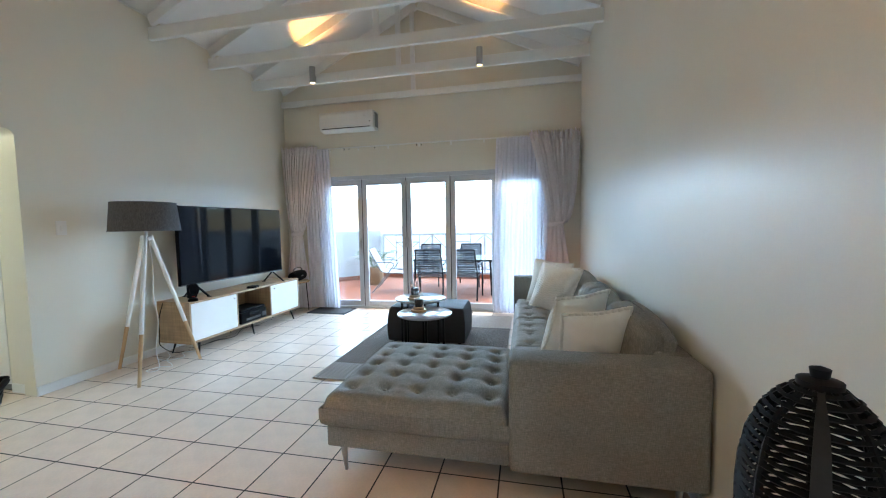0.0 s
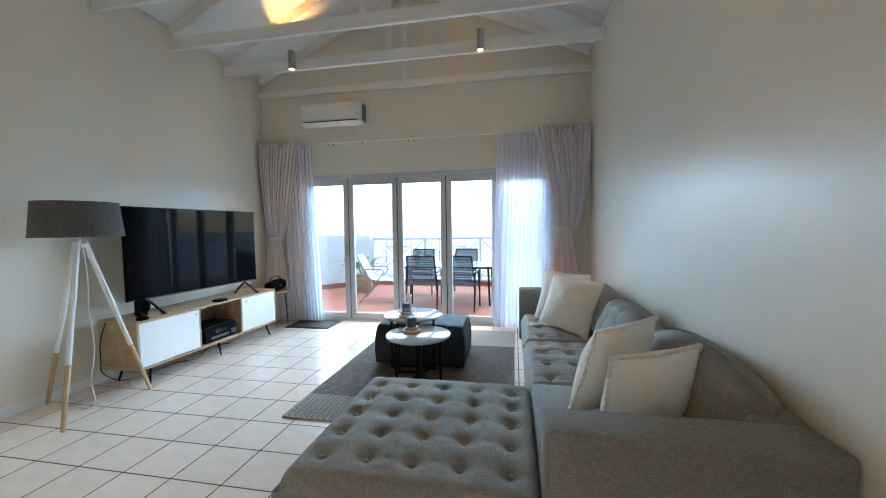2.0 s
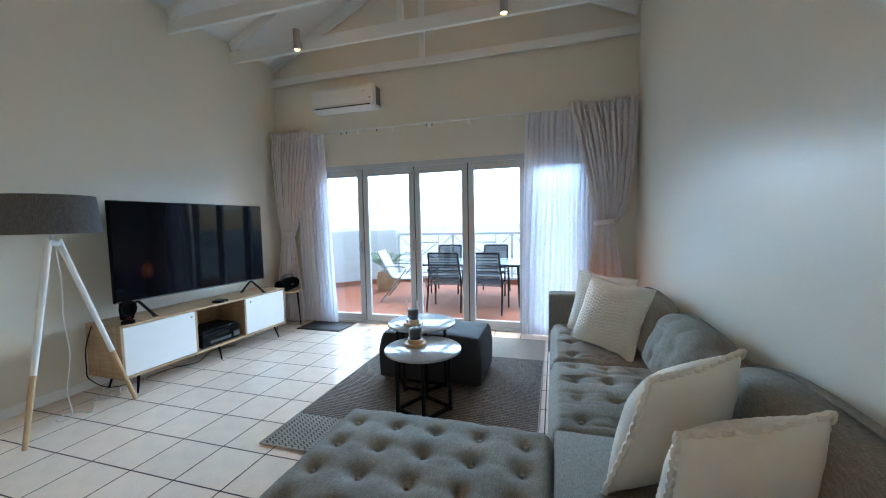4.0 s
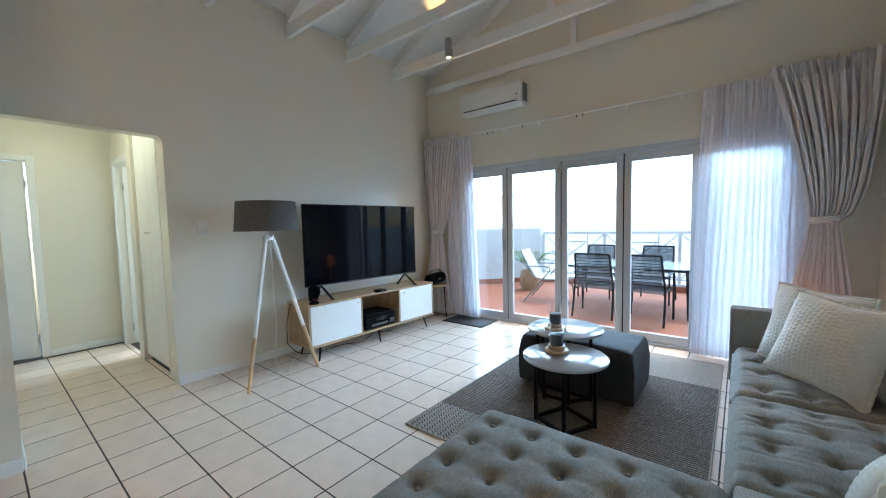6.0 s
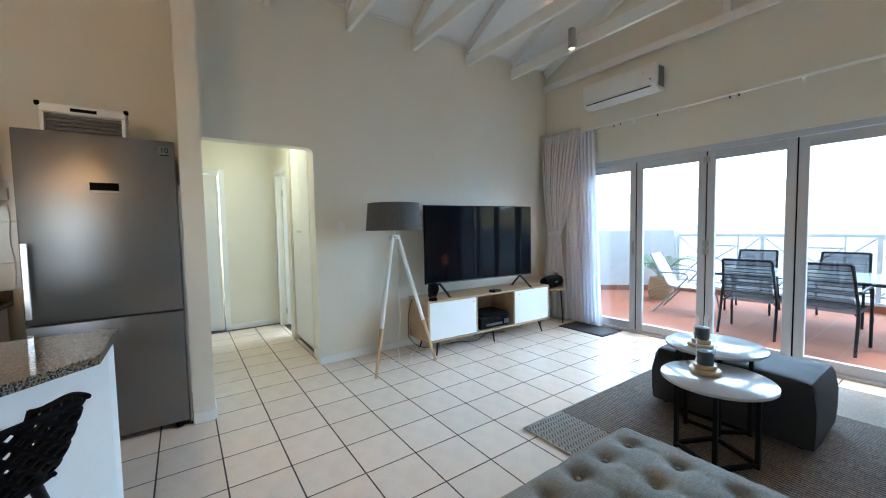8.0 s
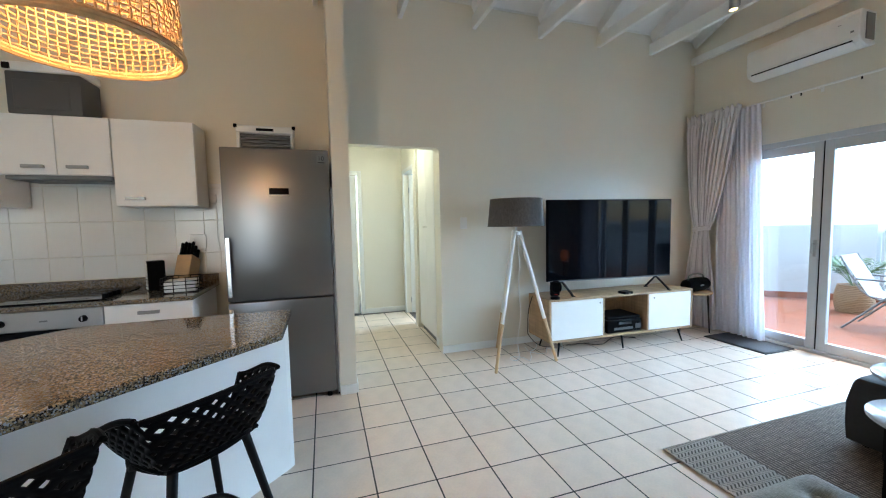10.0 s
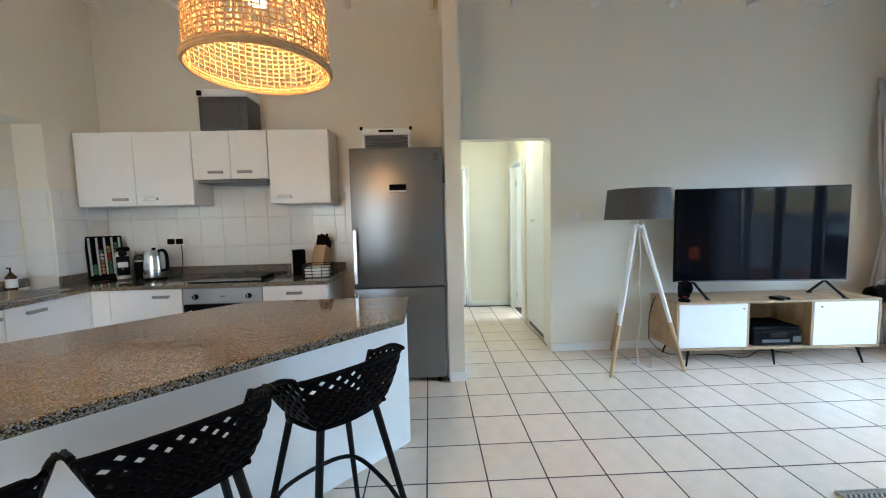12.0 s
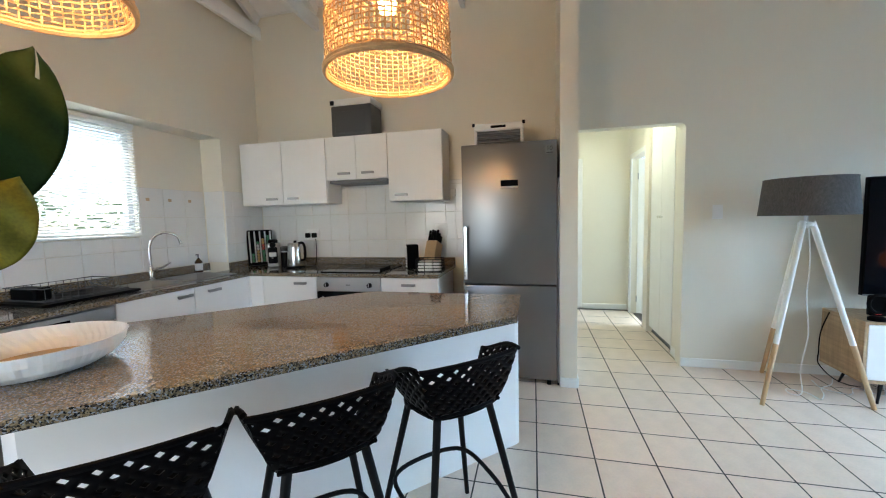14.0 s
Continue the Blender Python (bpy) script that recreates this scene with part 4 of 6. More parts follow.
def pillow(at, rot, size, label, knit=True):
    e = thing("throw_pillow", at, label, "pillow", "cream throw pillows")
    e.matrix_basis = pose(*at, *rot)
    n = 30

    def side(sgn):
        bm = B()
        g = []
        for i in range(n + 1):
            row = []
            for j in range(n + 1):
                u, v = 2 * i / n - 1, 2 * j / n - 1
                pin = 1 - 0.085 * (1 - (abs(u) * abs(v)) ** 1.2) * 1.0
                x = u * size / 2 * (pin if abs(u) > 0.0 else 1)
                z = size / 2 + v * size / 2 * pin
                t = 0.115 * (max(0.0, (1 - u * u)) ** 0.55) * (max(0.0, (1 - v * v)) ** 0.55)
                t += 0.012 * noise.noise(Vector((u * 2.5, v * 2.5, size * 7 + sgn))) * (1 - max(abs(u), abs(v)))
                if sgn > 0:
                    t -= 0.010 * max(0.0, noise.noise(Vector((u * 2 + v * 5, u * 1.2 - v * 1.5, size * 31)))) * (1 - max(abs(u), abs(v)) ** 4)
                if knit and sgn < 0:
                    t += 0.004 * abs(math.sin(u * 28)) * (0.5 + 0.5 * math.sin(v * 60 + (1 if math.sin(u * 28) > 0 else -1) * u * 40)) * (1 - max(abs(u), abs(v)) ** 8)
                row.append(bm.verts.new((x, sgn * t, z)))
            g.append(row)
        for i in range(n):
            for j in range(n):
                bm.faces.new([g[i][j], g[i + 1][j], g[i + 1][j + 1], g[i][j + 1]])
        return bm
    if knit:
        n = 90
    part("front", side(-1), CUSHION, e, "cable-knit front" if knit else "", True)
    n = 30
    part("back", side(1), CUSHION_PLAIN, e, "", True)
    pts = []
    m = 44
    for s in range(4):
        for k in range(m):
            t = 2 * k / m - 1
            u, v = ((t, -1), (1, t), (-t, 1), (-1, -t))[s]
            pin = 1 - 0.085 * (1 - (abs(u) * abs(v)) ** 1.2)
            wob = 0.003 * math.sin(k * math.pi / 2)
            pts.append((u * size / 2 * pin, wob, size / 2 + v * size / 2 * pin))
    part("braided_edge", tube(B(), pts, [0.010 + 0.001 * math.cos(k * math.pi) for k in range(len(pts))], 6, True), CUSHION, e, "braided edge", True)
    return e


# heading of the knit side is local -y
pillow((0.35, 4.18, 0.43), (-20, 6, -43), 0.47, "cream cable-knit throw pillow leaning on the sofa back")
pillow((0.34, 4.45, 0.43), (-15, 3, -40), 0.47, "cream throw pillow half hidden behind the knit one")
pillow((0.375, 2.87, 0.432), (-19.6, 0.6, 222), 0.455, "cream throw pillow turned to show its plain back")
pillow((0.468, 2.597, 0.432), (-16, 1.7, 204.3), 0.405, "cream throw pillow leaning on the sofa arm, plain back outward")

# ottoman
ot = thing("ottoman", (-0.91, 4.53, 0), "dark charcoal cube ottoman on the rug", "ottoman")
part("body", moved(soft_block(0.835, 0.515, 0.372, crown=0.014, r=0.032, n=0.016), pose(-0.4175, -0.2575, 0.028)), DARK, ot, "", True)
for x in (-0.36, 0.36):
    for y in (-0.2, 0.2):
        part("foot", rod(B(), (x, y, 0.009), (x, y, 0.03), 0.02, seg=12), BLACK_PLASTIC, ot)


def coffee_table(at, r, z, label, legs):
    e = thing("coffee_table", at, label, "coffee table", "pair of round coffee tables")
    part("top", lathe(B(), [(r - 0.006, z - 0.02), (r, z - 0.015), (r, z - 0.003), (r - 0.004, z)], 56), TABLE_WHITE, e, "round pale top", True)
    part("underframe", tube(B(), [((r - 0.05) * math.cos(t), (r - 0.05) * math.sin(t), z - 0.027) for t in (2 * math.pi * k / 36 for k in range(36))], 0.007, 6, True), BLACK_METAL, e, "", True)
    for a, b in legs:
        part("leg", bar(B(), (a, b, 0.0), (a, b, z - 0.021), 0.02, 0.02, (1, 0, 0)), BLACK_METAL, e)
    n = len(legs)
    for k in range(n - (1 if n == 2 else 0)):
        a, b = legs[k], legs[(k + 1) % n]
        part("stretcher", bar(B(), (a[0], a[1], 0.022), (b[0], b[1], 0.022), 0.018, 0.02), BLACK_METAL, e)
    return e


coffee_table((-0.80, 3.84, 0.011), 0.26, 0.447, "lower round coffee table with a black metal frame", [(0.18 * math.cos(radians(19 + 90 * k)), 0.18 * math.sin(radians(19 + 90 * k))) for k in range(4)])
t2_ = coffee_table((-0.96, 4.27, 0.011), 0.27, 0.505, "taller round coffee table reaching over the ottoman", [(-0.2, -0.03), (-0.09, -0.17), (0.09, -0.17), (0.2, -0.03)])


def candle(at, label, r=0.04):
    e = thing("candle_holder", at, label, "candle holder", "candle holders")
    part("tray", lathe(B(), [(0.07, 0), (0.078, 0.008), (0.075, 0.02), (0.06, 0.022)], 28), LIGHT_WOOD, e, "round wooden tray", True)
    part("ring", lathe(B(), [(0.05, 0.0225), (0.055, 0.03), (0.052, 0.045), (0.045, 0.047)], 28), LIGHT_WOOD, e, "", True)
    part("candle", lathe(B(), [(r, 0.0475), (r, 0.12), (r - 0.006, 0.123)], 24), CANDLE, e, "dark grey candle", True)
    part("wick", rod(B(), (0, 0, 0.123), (0.002, 0, 0.135), 0.001, seg=5), BLACK_PLASTIC, e)
    g = part("glass", lathe(B(), [(r + 0.006, 0.0475), (r + 0.006, 0.19), (r + 0.0045, 0.19), (r + 0.0045, 0.0475), (r + 0.006, 0.0475)], 24, cap=False), GLASS, e, "clear glass sleeve", True)
    g.visible_shadow = False


candle((-0.865, 3.87, 0.4585), "dark candle on a wooden tray on the lower table")
candle((-0.99, 4.16, 0.5165), "dark candle in a glass sleeve on the taller table")

# salt lamp glowing behind the sofa
sl = thing("salt_lamp", (0.45, 5.45, 0), "glowing orange salt lamp on a low stand behind the sofa", "lamp")
part("stand", lathe(B(), [(0.12, 0), (0.12, 0.02), (0.03, 0.03), (0.03, 0.46), (0.1, 0.47), (0.1, 0.49)], 24), LIGHT_WOOD, sl, "", True)
bm = B()
bmesh.ops.create_icosphere(bm, subdivisions=3, radius=1.0)
for v in bm.verts:
    k = 1 + 0.22 * noise.noise(v.co * 2.3)
    v.co = Vector((v.co.x * 0.075 * k, v.co.y * 0.075 * k, 0.60 + v.co.z * 0.12 * k))
part("crystal", bm, SALT, sl, "glowing orange crystal")

# spot lights on the truss: up and down
def spot_light(x):
    e = thing("spot_light", (x, 5.128, 3.22), "brushed steel cylinder spot light on a roof beam, lit", "spot light", "beam spot lights")
    part("bracket", box(B(), -0.02, 0.02, -0.02, 0.0, 0.02, 0.09, 0.004), STEEL, e)
    body = lathe(B(), [(0.034, 0.0), (0.038, 0.0), (0.038, 0.21), (0.034, 0.21), (0.034, 0.19), (0.0, 0.19)], 24, (0, -0.06, -0.02), cap=False)
    part("cylinder", body, STEEL, e, "", True)
    for z in (-0.012, 0.182):
        part("bulb", lathe(B(), [(0.0, 0), (0.030, 0.0), (0.030, 0.004), (0, 0.004)], 20, (0, -0.06, z), cap=False), BULB, e, "glowing warm bulb")
    for z, up in ((3.175, -1), (3.44, 1)):
        l = bpy.data.lights.new("spot_light", "SPOT")
        l.energy, l.color, l.spot_size, l.spot_blend, l.shadow_soft_size = (5, (1.0, 0.47, 0.13), radians(75), 0.5, 0.03)
        if up > 0:
            l.energy = 5.5
        new("spot_light_beam", l).matrix_world = look((x, 5.068, z), (x, 5.068, z + up))


spot_light(-2.61)
spot_light(-0.385)

# light switch
sw = thing("light_switch", (XL, 2.79, 1.315), "white light switch on the wall beside the hallway", "light switch")
part("plate", box(B(), 0.0, 0.008, -0.037, 0.037, -0.058, 0.058, 0.003, 2), WHITE_PLASTIC, sw)
part("rocker", box(B(), 0.0085, 0.013, -0.012, 0.012, -0.02, 0.02, 0.002), WHITE_PLASTIC, sw)

# tall woven lantern by the wall
wl = thing("floor_lantern", (0.602, 1.155, 0), "tall black woven floor lantern with a strap handle", "lantern", "", -30)
wl.scale = (1, 1, 0.968)


def lantern_r(v):
    return 0.102 * math.sqrt(max(0.03, 1 - max(0.0, (v - 0.76) / 0.245) ** 2.6)) * (0.95 + 0.05 * min(1, v * 2))


for k in range(80):
    v = (k + 0.5) / 80
    r = lantern_r(v)
    part("cord", tube(B(), [((r + 0.0012 * (1 if (q + k) % 2 else -1)) * math.cos(2 * math.pi * q / 32), (r + 0.0012 * (1 if (q + k) % 2 else -1)) * math.sin(2 * math.pi * q / 32), 0.01 + 1.03 * v) for q in range(32)], 0.0046, 4, True), BLACK_ROPE, wl, "", True)
for k in range(8):
    a = 2 * math.pi * k / 8
    part("upright", tube(B(), [(lantern_r(q / 20) * math.cos(a), lantern_r(q / 20) * math.sin(a), 0.01 + 1.03 * q / 20) for q in range(21)], 0.006, 6), BLACK_METAL, wl, "", True)
part("lid", lathe(B(), [(0.0, 1.035), (0.03, 1.04), (0.03, 1.05), (0.012, 1.055), (0.014, 1.07), (0.0, 1.075)], 16, cap=False), BLACK_METAL, wl, "round lid with a knob", True)
bm = B()
ra = radians(-90)
for q in range(20):
    a, b = 0.25 + 0.75 * q / 20, 0.25 + 0.75 * (q + 1) / 20
    pts = []
    for v in (a, b):
        r = lantern_r(v) + 0.012
        for da in (-0.11, 0.11):
            pts.append(bm.verts.new((r * math.cos(ra + da), r * math.sin(ra + da), 0.01 + 1.03 * v)))
    bm.faces.new([pts[0], pts[1], pts[3], pts[2]])
bmesh.ops.remove_doubles(bm, verts=bm.verts, dist=0.0005)
ob = part("strap", bm, STRAP, wl, "black strap")
ob.modifiers.new("thickness", "SOLIDIFY").thickness = 0.004
part("buckle", box(B(), -0.022, 0.022, -0.115, -0.109, 0.70, 0.712, 0.001), STEEL, wl)
part("base", rod(B(), (0, 0, 0), (0, 0, 0.012), 0.095, seg=28), BLACK_METAL, wl)

# ==== kitchen ====
FX, FY, CT = -2.95, -1.20, 0.87     # unit fronts and worktop height


def bar_handle(x, y, z, along, parent, w=0.12):
    """A squared bow handle; along is 'y' or 'x'."""
    h = w / 2
    if along == "y":
        bm = box(B(), x + 0.016, x + 0.024, y - h, y + h, z - 0.011, z + 0.011, 0.002)
        for s in (-1, 1):
            box(bm, x, x + 0.016, y + s * (h - 0.012) - 0.008, y + s * (h - 0.012) + 0.008, z - 0.010, z + 0.010)
    else:
        bm = box(B(), x - h, x + h, y + 0.016, y + 0.024, z - 0.011, z + 0.011, 0.002)
        for s in (-1, 1):
            box(bm, x + s * (h - 0.012) - 0.008, x + s * (h - 0.012) + 0.008, y, y + 0.016, z - 0.010, z + 0.010)
    return part("handle", bm, HANDLE, parent, "dark brushed metal bow handle")


def base_unit(y0, y1, fronts, label):
    e = thing("base_cabinet", (FX, (y0 + y1) / 2, 0), label, "cabinet", "kitchen base cabinets")
    h = (y1 - y0) / 2
    part("carcass", box(B(), -0.58, -0.02, -h, h, 0.10, CT - 0.031), WHITE_MELAMINE, e)
    part("plinth", box(B(), -0.55, -0.07, -h, h, 0, 0.0995), GREY_PLASTIC, e, "dark plinth")
    for z0, z1, k in fronts:
        d = part("drawer_front" if z1 - z0 < 0.3 else "door", box(B(), -0.0195, 0, -h + 0.002, h - 0.002, z0, z1, 0.002), WHITE_MELAMINE, e)
        bar_handle(0.0, k, z1 - 0.055, "y", d)
    return e


base_unit(-1.06, -0.52, [(0.105, 0.835, 0.12)], "white kitchen base cabinet with one door")
base_unit(0.085, 0.576, [(0.105, 0.40, 0.0), (0.405, 0.64, 0.0), (0.645, 0.835, 0.0)], "white kitchen drawer cabinet beside the fridge")

cf = thing("cabinet_filler", (FX, -1.13, 0), "white filler panel in the corner of the kitchen units", "cabinet panel")
bm = box(B(), -0.0195, 0, -0.067, 0.068, 0.10, 0.838, 0.002)
part("panel", box(bm, -0.0195, 0.0192, -0.11, -0.0695, 0.10, 0.838, 0.002), WHITE_MELAMINE, cf)
part("plinth", box(B(), -0.09, -0.07, -0.067, 0.068, 0.0, 0.0995), GREY_PLASTIC, cf, "dark plinth")

ov = thing("oven", (FX, -0.2175, 0), "built-in steel oven with a black glass door", "oven")
part("body", box(B(), -0.55, -0.02, -0.2975, 0.2975, 0.10, CT - 0.031), GREY_PLASTIC, ov)
part("plinth", box(B(), -0.55, -0.07, -0.2975, 0.2975, 0, 0.0995), GREY_PLASTIC, ov)
part("control_panel", box(B(), -0.0195, 0.002, -0.297, 0.297, 0.715, 0.835, 0.003), STEEL, ov, "brushed steel control panel")
for y in (-0.2, 0.2):
    k = part("knob", rod(B(), (0.0025, y, 0.77), (0.024, y, 0.77), 0.021, 0.018, 20), BLACK_PLASTIC, ov, "black control knob", True)
    part("pointer", box(B(), 0.0242, 0.027, y - 0.003, y + 0.003, 0.758, 0.786), STEEL, k)
part("glass_door", box(B(), -0.0195, 0.004, -0.297, 0.297, 0.14, 0.71, 0.004), SCREEN, ov, "black glass door")
part("door_handle", tube(B(), [(0.004, -0.24, 0.66), (0.04, -0.24, 0.66), (0.04, 0.24, 0.66), (0.004, 0.24, 0.66)], 0.009, 8), STEEL, ov, "", True)
part("badge", box(B(), 0.0022, 0.0035, -0.02, 0.02, 0.765, 0.775), GREY_PLASTIC, ov)

hob = thing("hob", (-3.24, -0.21, CT), "black glass hob set in the granite worktop", "hob")
part("glass", box(B(), -0.25, 0.25, -0.29, 0.29, 0, 0.008, 0.003), SCREEN, hob)
for x, y, r in ((-0.12, -0.14, 0.09), (-0.12, 0.13, 0.075), (0.11, -0.14, 0.075), (0.11, 0.11, 0.09)):
    part("cooking_ring", tube(B(), [(x + r * math.cos(t), y + r * math.sin(t), 0.0082) for t in (2 * math.pi * k / 32 for k in range(32))], 0.0012, 4, True), GREY_PLASTIC, hob)
for k in range(4):
    part("knob", lathe(B(), [(0.016, 0.0085), (0.018, 0.02), (0.014, 0.03)], 14, (0.16 - 0.055 * k, 0.25, 0)), BLACK_PLASTIC, hob, "", True)


def window_unit(x0, x1, label, doors):
    e = thing("base_cabinet", ((x0 + x1) / 2, FY, 0), label, "cabinet", "kitchen base cabinets")
    h = (x1 - x0) / 2
    part("carcass", box(B(), -h, h, -0.60, -0.02, 0.10, CT - 0.20), WHITE_MELAMINE, e)
    part("plinth", box(B(), -h, h, -0.55, -0.07, 0, 0.0995), GREY_PLASTIC, e, "dark plinth")
    n = len(doors)
    for i, k in enumerate(doors):
        a, b = -h + 2 * h * i / n + 0.002, -h + 2 * h * (i + 1) / n - 0.002
        d = part("door", box(B(), a, b, -0.0195, 0.0, 0.105, 0.835, 0.002), WHITE_MELAMINE, e)
        bar_handle(k, 0.0, 0.785, "x", d)


window_unit(-2.93, -1.82, "white two-door kitchen cabinet under the sink", (-0.176, 0.087))
window_unit(-1.215, -0.1, "white two-door kitchen cabinet beside the dishwasher", (-0.15, 0.15))
dw = thing("dishwasher", (-1.5175, FY, 0), "steel dishwasher under the worktop", "dishwasher")
part("body", box(B(), -0.297, 0.297, -0.58, -0.02, 0.05, CT - 0.031), GREY_PLASTIC, dw)
part("door", box(B(), -0.297, 0.297, -0.0195, 0.002, 0.11, 0.74, 0.004), STEEL, dw, "brushed steel door")
part("control_panel", box(B(), -0.297, 0.297, -0.0195, 0.006, 0.745, 0.83, 0.004), STEEL, dw, "steel control panel")
part("display", box(B(), -0.06, 0.06, 0.0065, 0.008, 0.775, 0.80), BLACK_PLASTIC, dw)
part("foot", box(B(), -0.28, 0.28, -0.5, -0.08, 0, 0.0495), GREY_PLASTIC, dw)

# worktop: an L of granite with a sink cut out of it
SX0, SX1, SY0, SY1 = -2.86, -2.06, -1.69, -1.27
wt = thing("worktop", (0, 0, CT - 0.03), "speckled grey-brown granite worktop along two walls", "worktop")
for b in ((XL + 0.003, -2.927, -1.545, 0.588), (-2.9265, SX0, NY + 0.003, -1.172), (SX1, 0.24, NY + 0.003, -1.172), (SX0 + 0.0005, SX1 - 0.0005, NY + 0.003, SY0), (SX0 + 0.0005, SX1 - 0.0005, SY1, -1.172)):
    part("slab", box(B(), *b, 0, 0.03, 0.003), GRANITE, wt)
for b in ((XL + 0.003, XL + 0.021, -1.545, 0.588), (XL + 0.022, NX - 0.001, -1.547, -1.529), (NX + 0.003, 0.24, NY + 0.003, NY + 0.021)):
    part("upstand", box(B(), *b, 0.0302, 0.10, 0.003), GRANITE, wt)
sk = thing("sink", (-2.46, -1.48, CT), "stainless steel double-bowl sink set in the worktop", "sink")


def basin(x0, x1, y0, y1, dep):
    bm = B()
    r0 = [(x0, y0), (x1, y0), (x1, y1), (x0, y1)]
    r1 = [(x0 + 0.03, y0 + 0.03), (x1 - 0.03, y0 + 0.03), (x1 - 0.03, y1 - 0.03), (x0 + 0.03, y1 - 0.03)]
    a = [bm.verts.new((x, y, 0.001)) for x, y in r0]
    b = [bm.verts.new((x, y, -dep)) for x, y in r1]
    for i in range(4):
        bm.faces.new([a[i], a[(i + 1) % 4], b[(i + 1) % 4], b[i]])
    bm.faces.new(b)
    return bm


part("bowl", basin(-0.385, 0.0, -0.195, 0.195, 0.16), STEEL, sk, "main bowl")
part("bowl", basin(0.03, 0.385, -0.195, 0.195, 0.12), STEEL, sk, "second bowl")
bm = B()
for b in ((-0.41, 0.41, -0.215, -0.195), (-0.41, 0.41, 0.195, 0.215), (-0.41, -0.385, -0.1949, 0.1949), (0.385, 0.41, -0.1949, 0.1949), (0.0, 0.03, -0.1949, 0.1949)):
    box(bm, *b, 0.0005, 0.005)
part("rim", bm, STEEL, sk)
tp = thing("tap", (-2.47, -1.725, CT), "chrome swan-neck kitchen mixer tap", "tap")
part("base", lathe(B(), [(0.027, 0), (0.027, 0.012), (0.02, 0.018), (0.02, 0.10), (0.014, 0.11)], 20), CHROME, tp, "", True)
part("spout", tube(B(), smooth_path([(0, 0, 0.1), (0, 0, 0.26), (-0.02, 0.02, 0.345), (-0.08, 0.06, 0.385), (-0.16, 0.10, 0.355), (-0.185, 0.115, 0.28)], 5), 0.012, 12), CHROME, tp, "", True)
part("lever", tube(B(), [(0.0, 0.02, 0.085), (-0.05, 0.06, 0.1), (-0.1, 0.09, 0.135)], [0.012, 0.009, 0.006], 10), CHROME, tp, "", True)
sp = thing("soap_bottle", (-2.92, -1.725, CT), "brown glass soap bottle with a pale label", "bottle")
part("bottle", lathe(B(), [(0.03, 0), (0.032, 0.01), (0.032, 0.10), (0.015, 0.12), (0.012, 0.13)], 20), BROWN_GLASS, sp, "", True)
part("label", lathe(B(), [(0.0326, 0.02), (0.0326, 0.085)], 20, cap=False), WHITE_PLASTIC, sp, "pale paper label", True)
part("pump", tube(B(), [(0, 0, 0.13), (0, 0, 0.165), (0.03, 0.01, 0.167)], 0.006, 8), BLACK_PLASTIC, sp, "black pump", True)

rk = thing("dish_rack", (-1.83, -1.53, CT), "black drying tray with a wire dish rack", "dish rack")
part("tray", box(B(), -0.24, 0.30, -0.20, 0.22, 0.0, 0.018, 0.006), BLACK_PLASTIC, rk, "black drip tray")
bm = B()
for z in (0.03, 0.10):
    tube(bm, [(-0.20, -0.16, z), (0.26, -0.16, z), (0.26, 0.16, z), (-0.20, 0.16, z)], 0.004, 6, True)
for k in range(12):
    x = -0.19 + 0.04 * k
    tube(bm, [(x, -0.16, 0.10), (x, -0.16, 0.022), (x, 0.16, 0.022), (x, 0.16, 0.10)], 0.002, 5)
part("wire_frame", bm, DARK_GREY, rk, "thin wire frame")
part("cutlery_cup", box(B(), 0.17, 0.255, -0.12, 0.08, 0.026, 0.10, 0.008), BLACK_PLASTIC, rk, "dark cutlery cup")

# things on the back worktop
cr = thing("capsule_rack", (-3.40, -1.43, CT), "black rack of coloured coffee capsules", "capsule rack", "", 50)
TILT = pose(0, 0, 0.008, 0, -8, 0)
part("frame", moved(box(B(), -0.02, 0.0, -0.125, 0.125, 0.0, 0.37, 0.008), TILT), BLACK_PLASTIC, cr)
part("base", box(B(), -0.07, 0.05, -0.12, 0.12, 0, 0.012, 0.003), BLACK_PLASTIC, cr)
CAPS = [CAP_GREEN, CAP_RED, CAP_GOLD, CAP_SILVER]
for c in range(5):
    part("rail", moved(box(B(), 0.001, 0.012, -0.107 + 0.050 * c, -0.093 + 0.050 * c, 0.03, 0.355, 0.002), TILT), CAP_SILVER, cr, "pale metal rail")
for c in range(4):
    for r in range(10):
        if r > (2, 6, 7, 8)[c]:
            continue
        part("capsule", moved(rod(B(), (0.001, -0.075 + 0.050 * c, 0.05 + 0.031 * r), (0.022, -0.075 + 0.050 * c, 0.05 + 0.031 * r), 0.015, 0.011, 10), TILT), CAPS[(2 * c + (r > 3) + (r > 5)) % 4], cr)
cm = thing("coffee_machine", (-3.36, -1.255, CT), "small silver and black capsule coffee machine", "coffee machine", "", 30)
part("body", box(B(), -0.15, 0.03, -0.055, 0.055, 0.0, 0.24, 0.018, 3), CAP_SILVER, cm, "", True)
part("front_panel", box(B(), 0.0305, 0.045, -0.044, 0.044, 0.035, 0.20, 0.01, 2), BLACK_PLASTIC, cm, "black front panel", True)
part("face_plate", box(B(), 0.0455, 0.055, -0.035, 0.035, 0.105, 0.15, 0.004), CAP_SILVER, cm, "silver face plate")
part("head", lathe(B(), [(0.0, 0.0), (0.046, 0.0), (0.046, 0.028), (0.035, 0.036), (0.0, 0.036)], 24, (-0.005, 0, 0.241), cap=False), BLACK_PLASTIC, cm, "round black lever head", True)
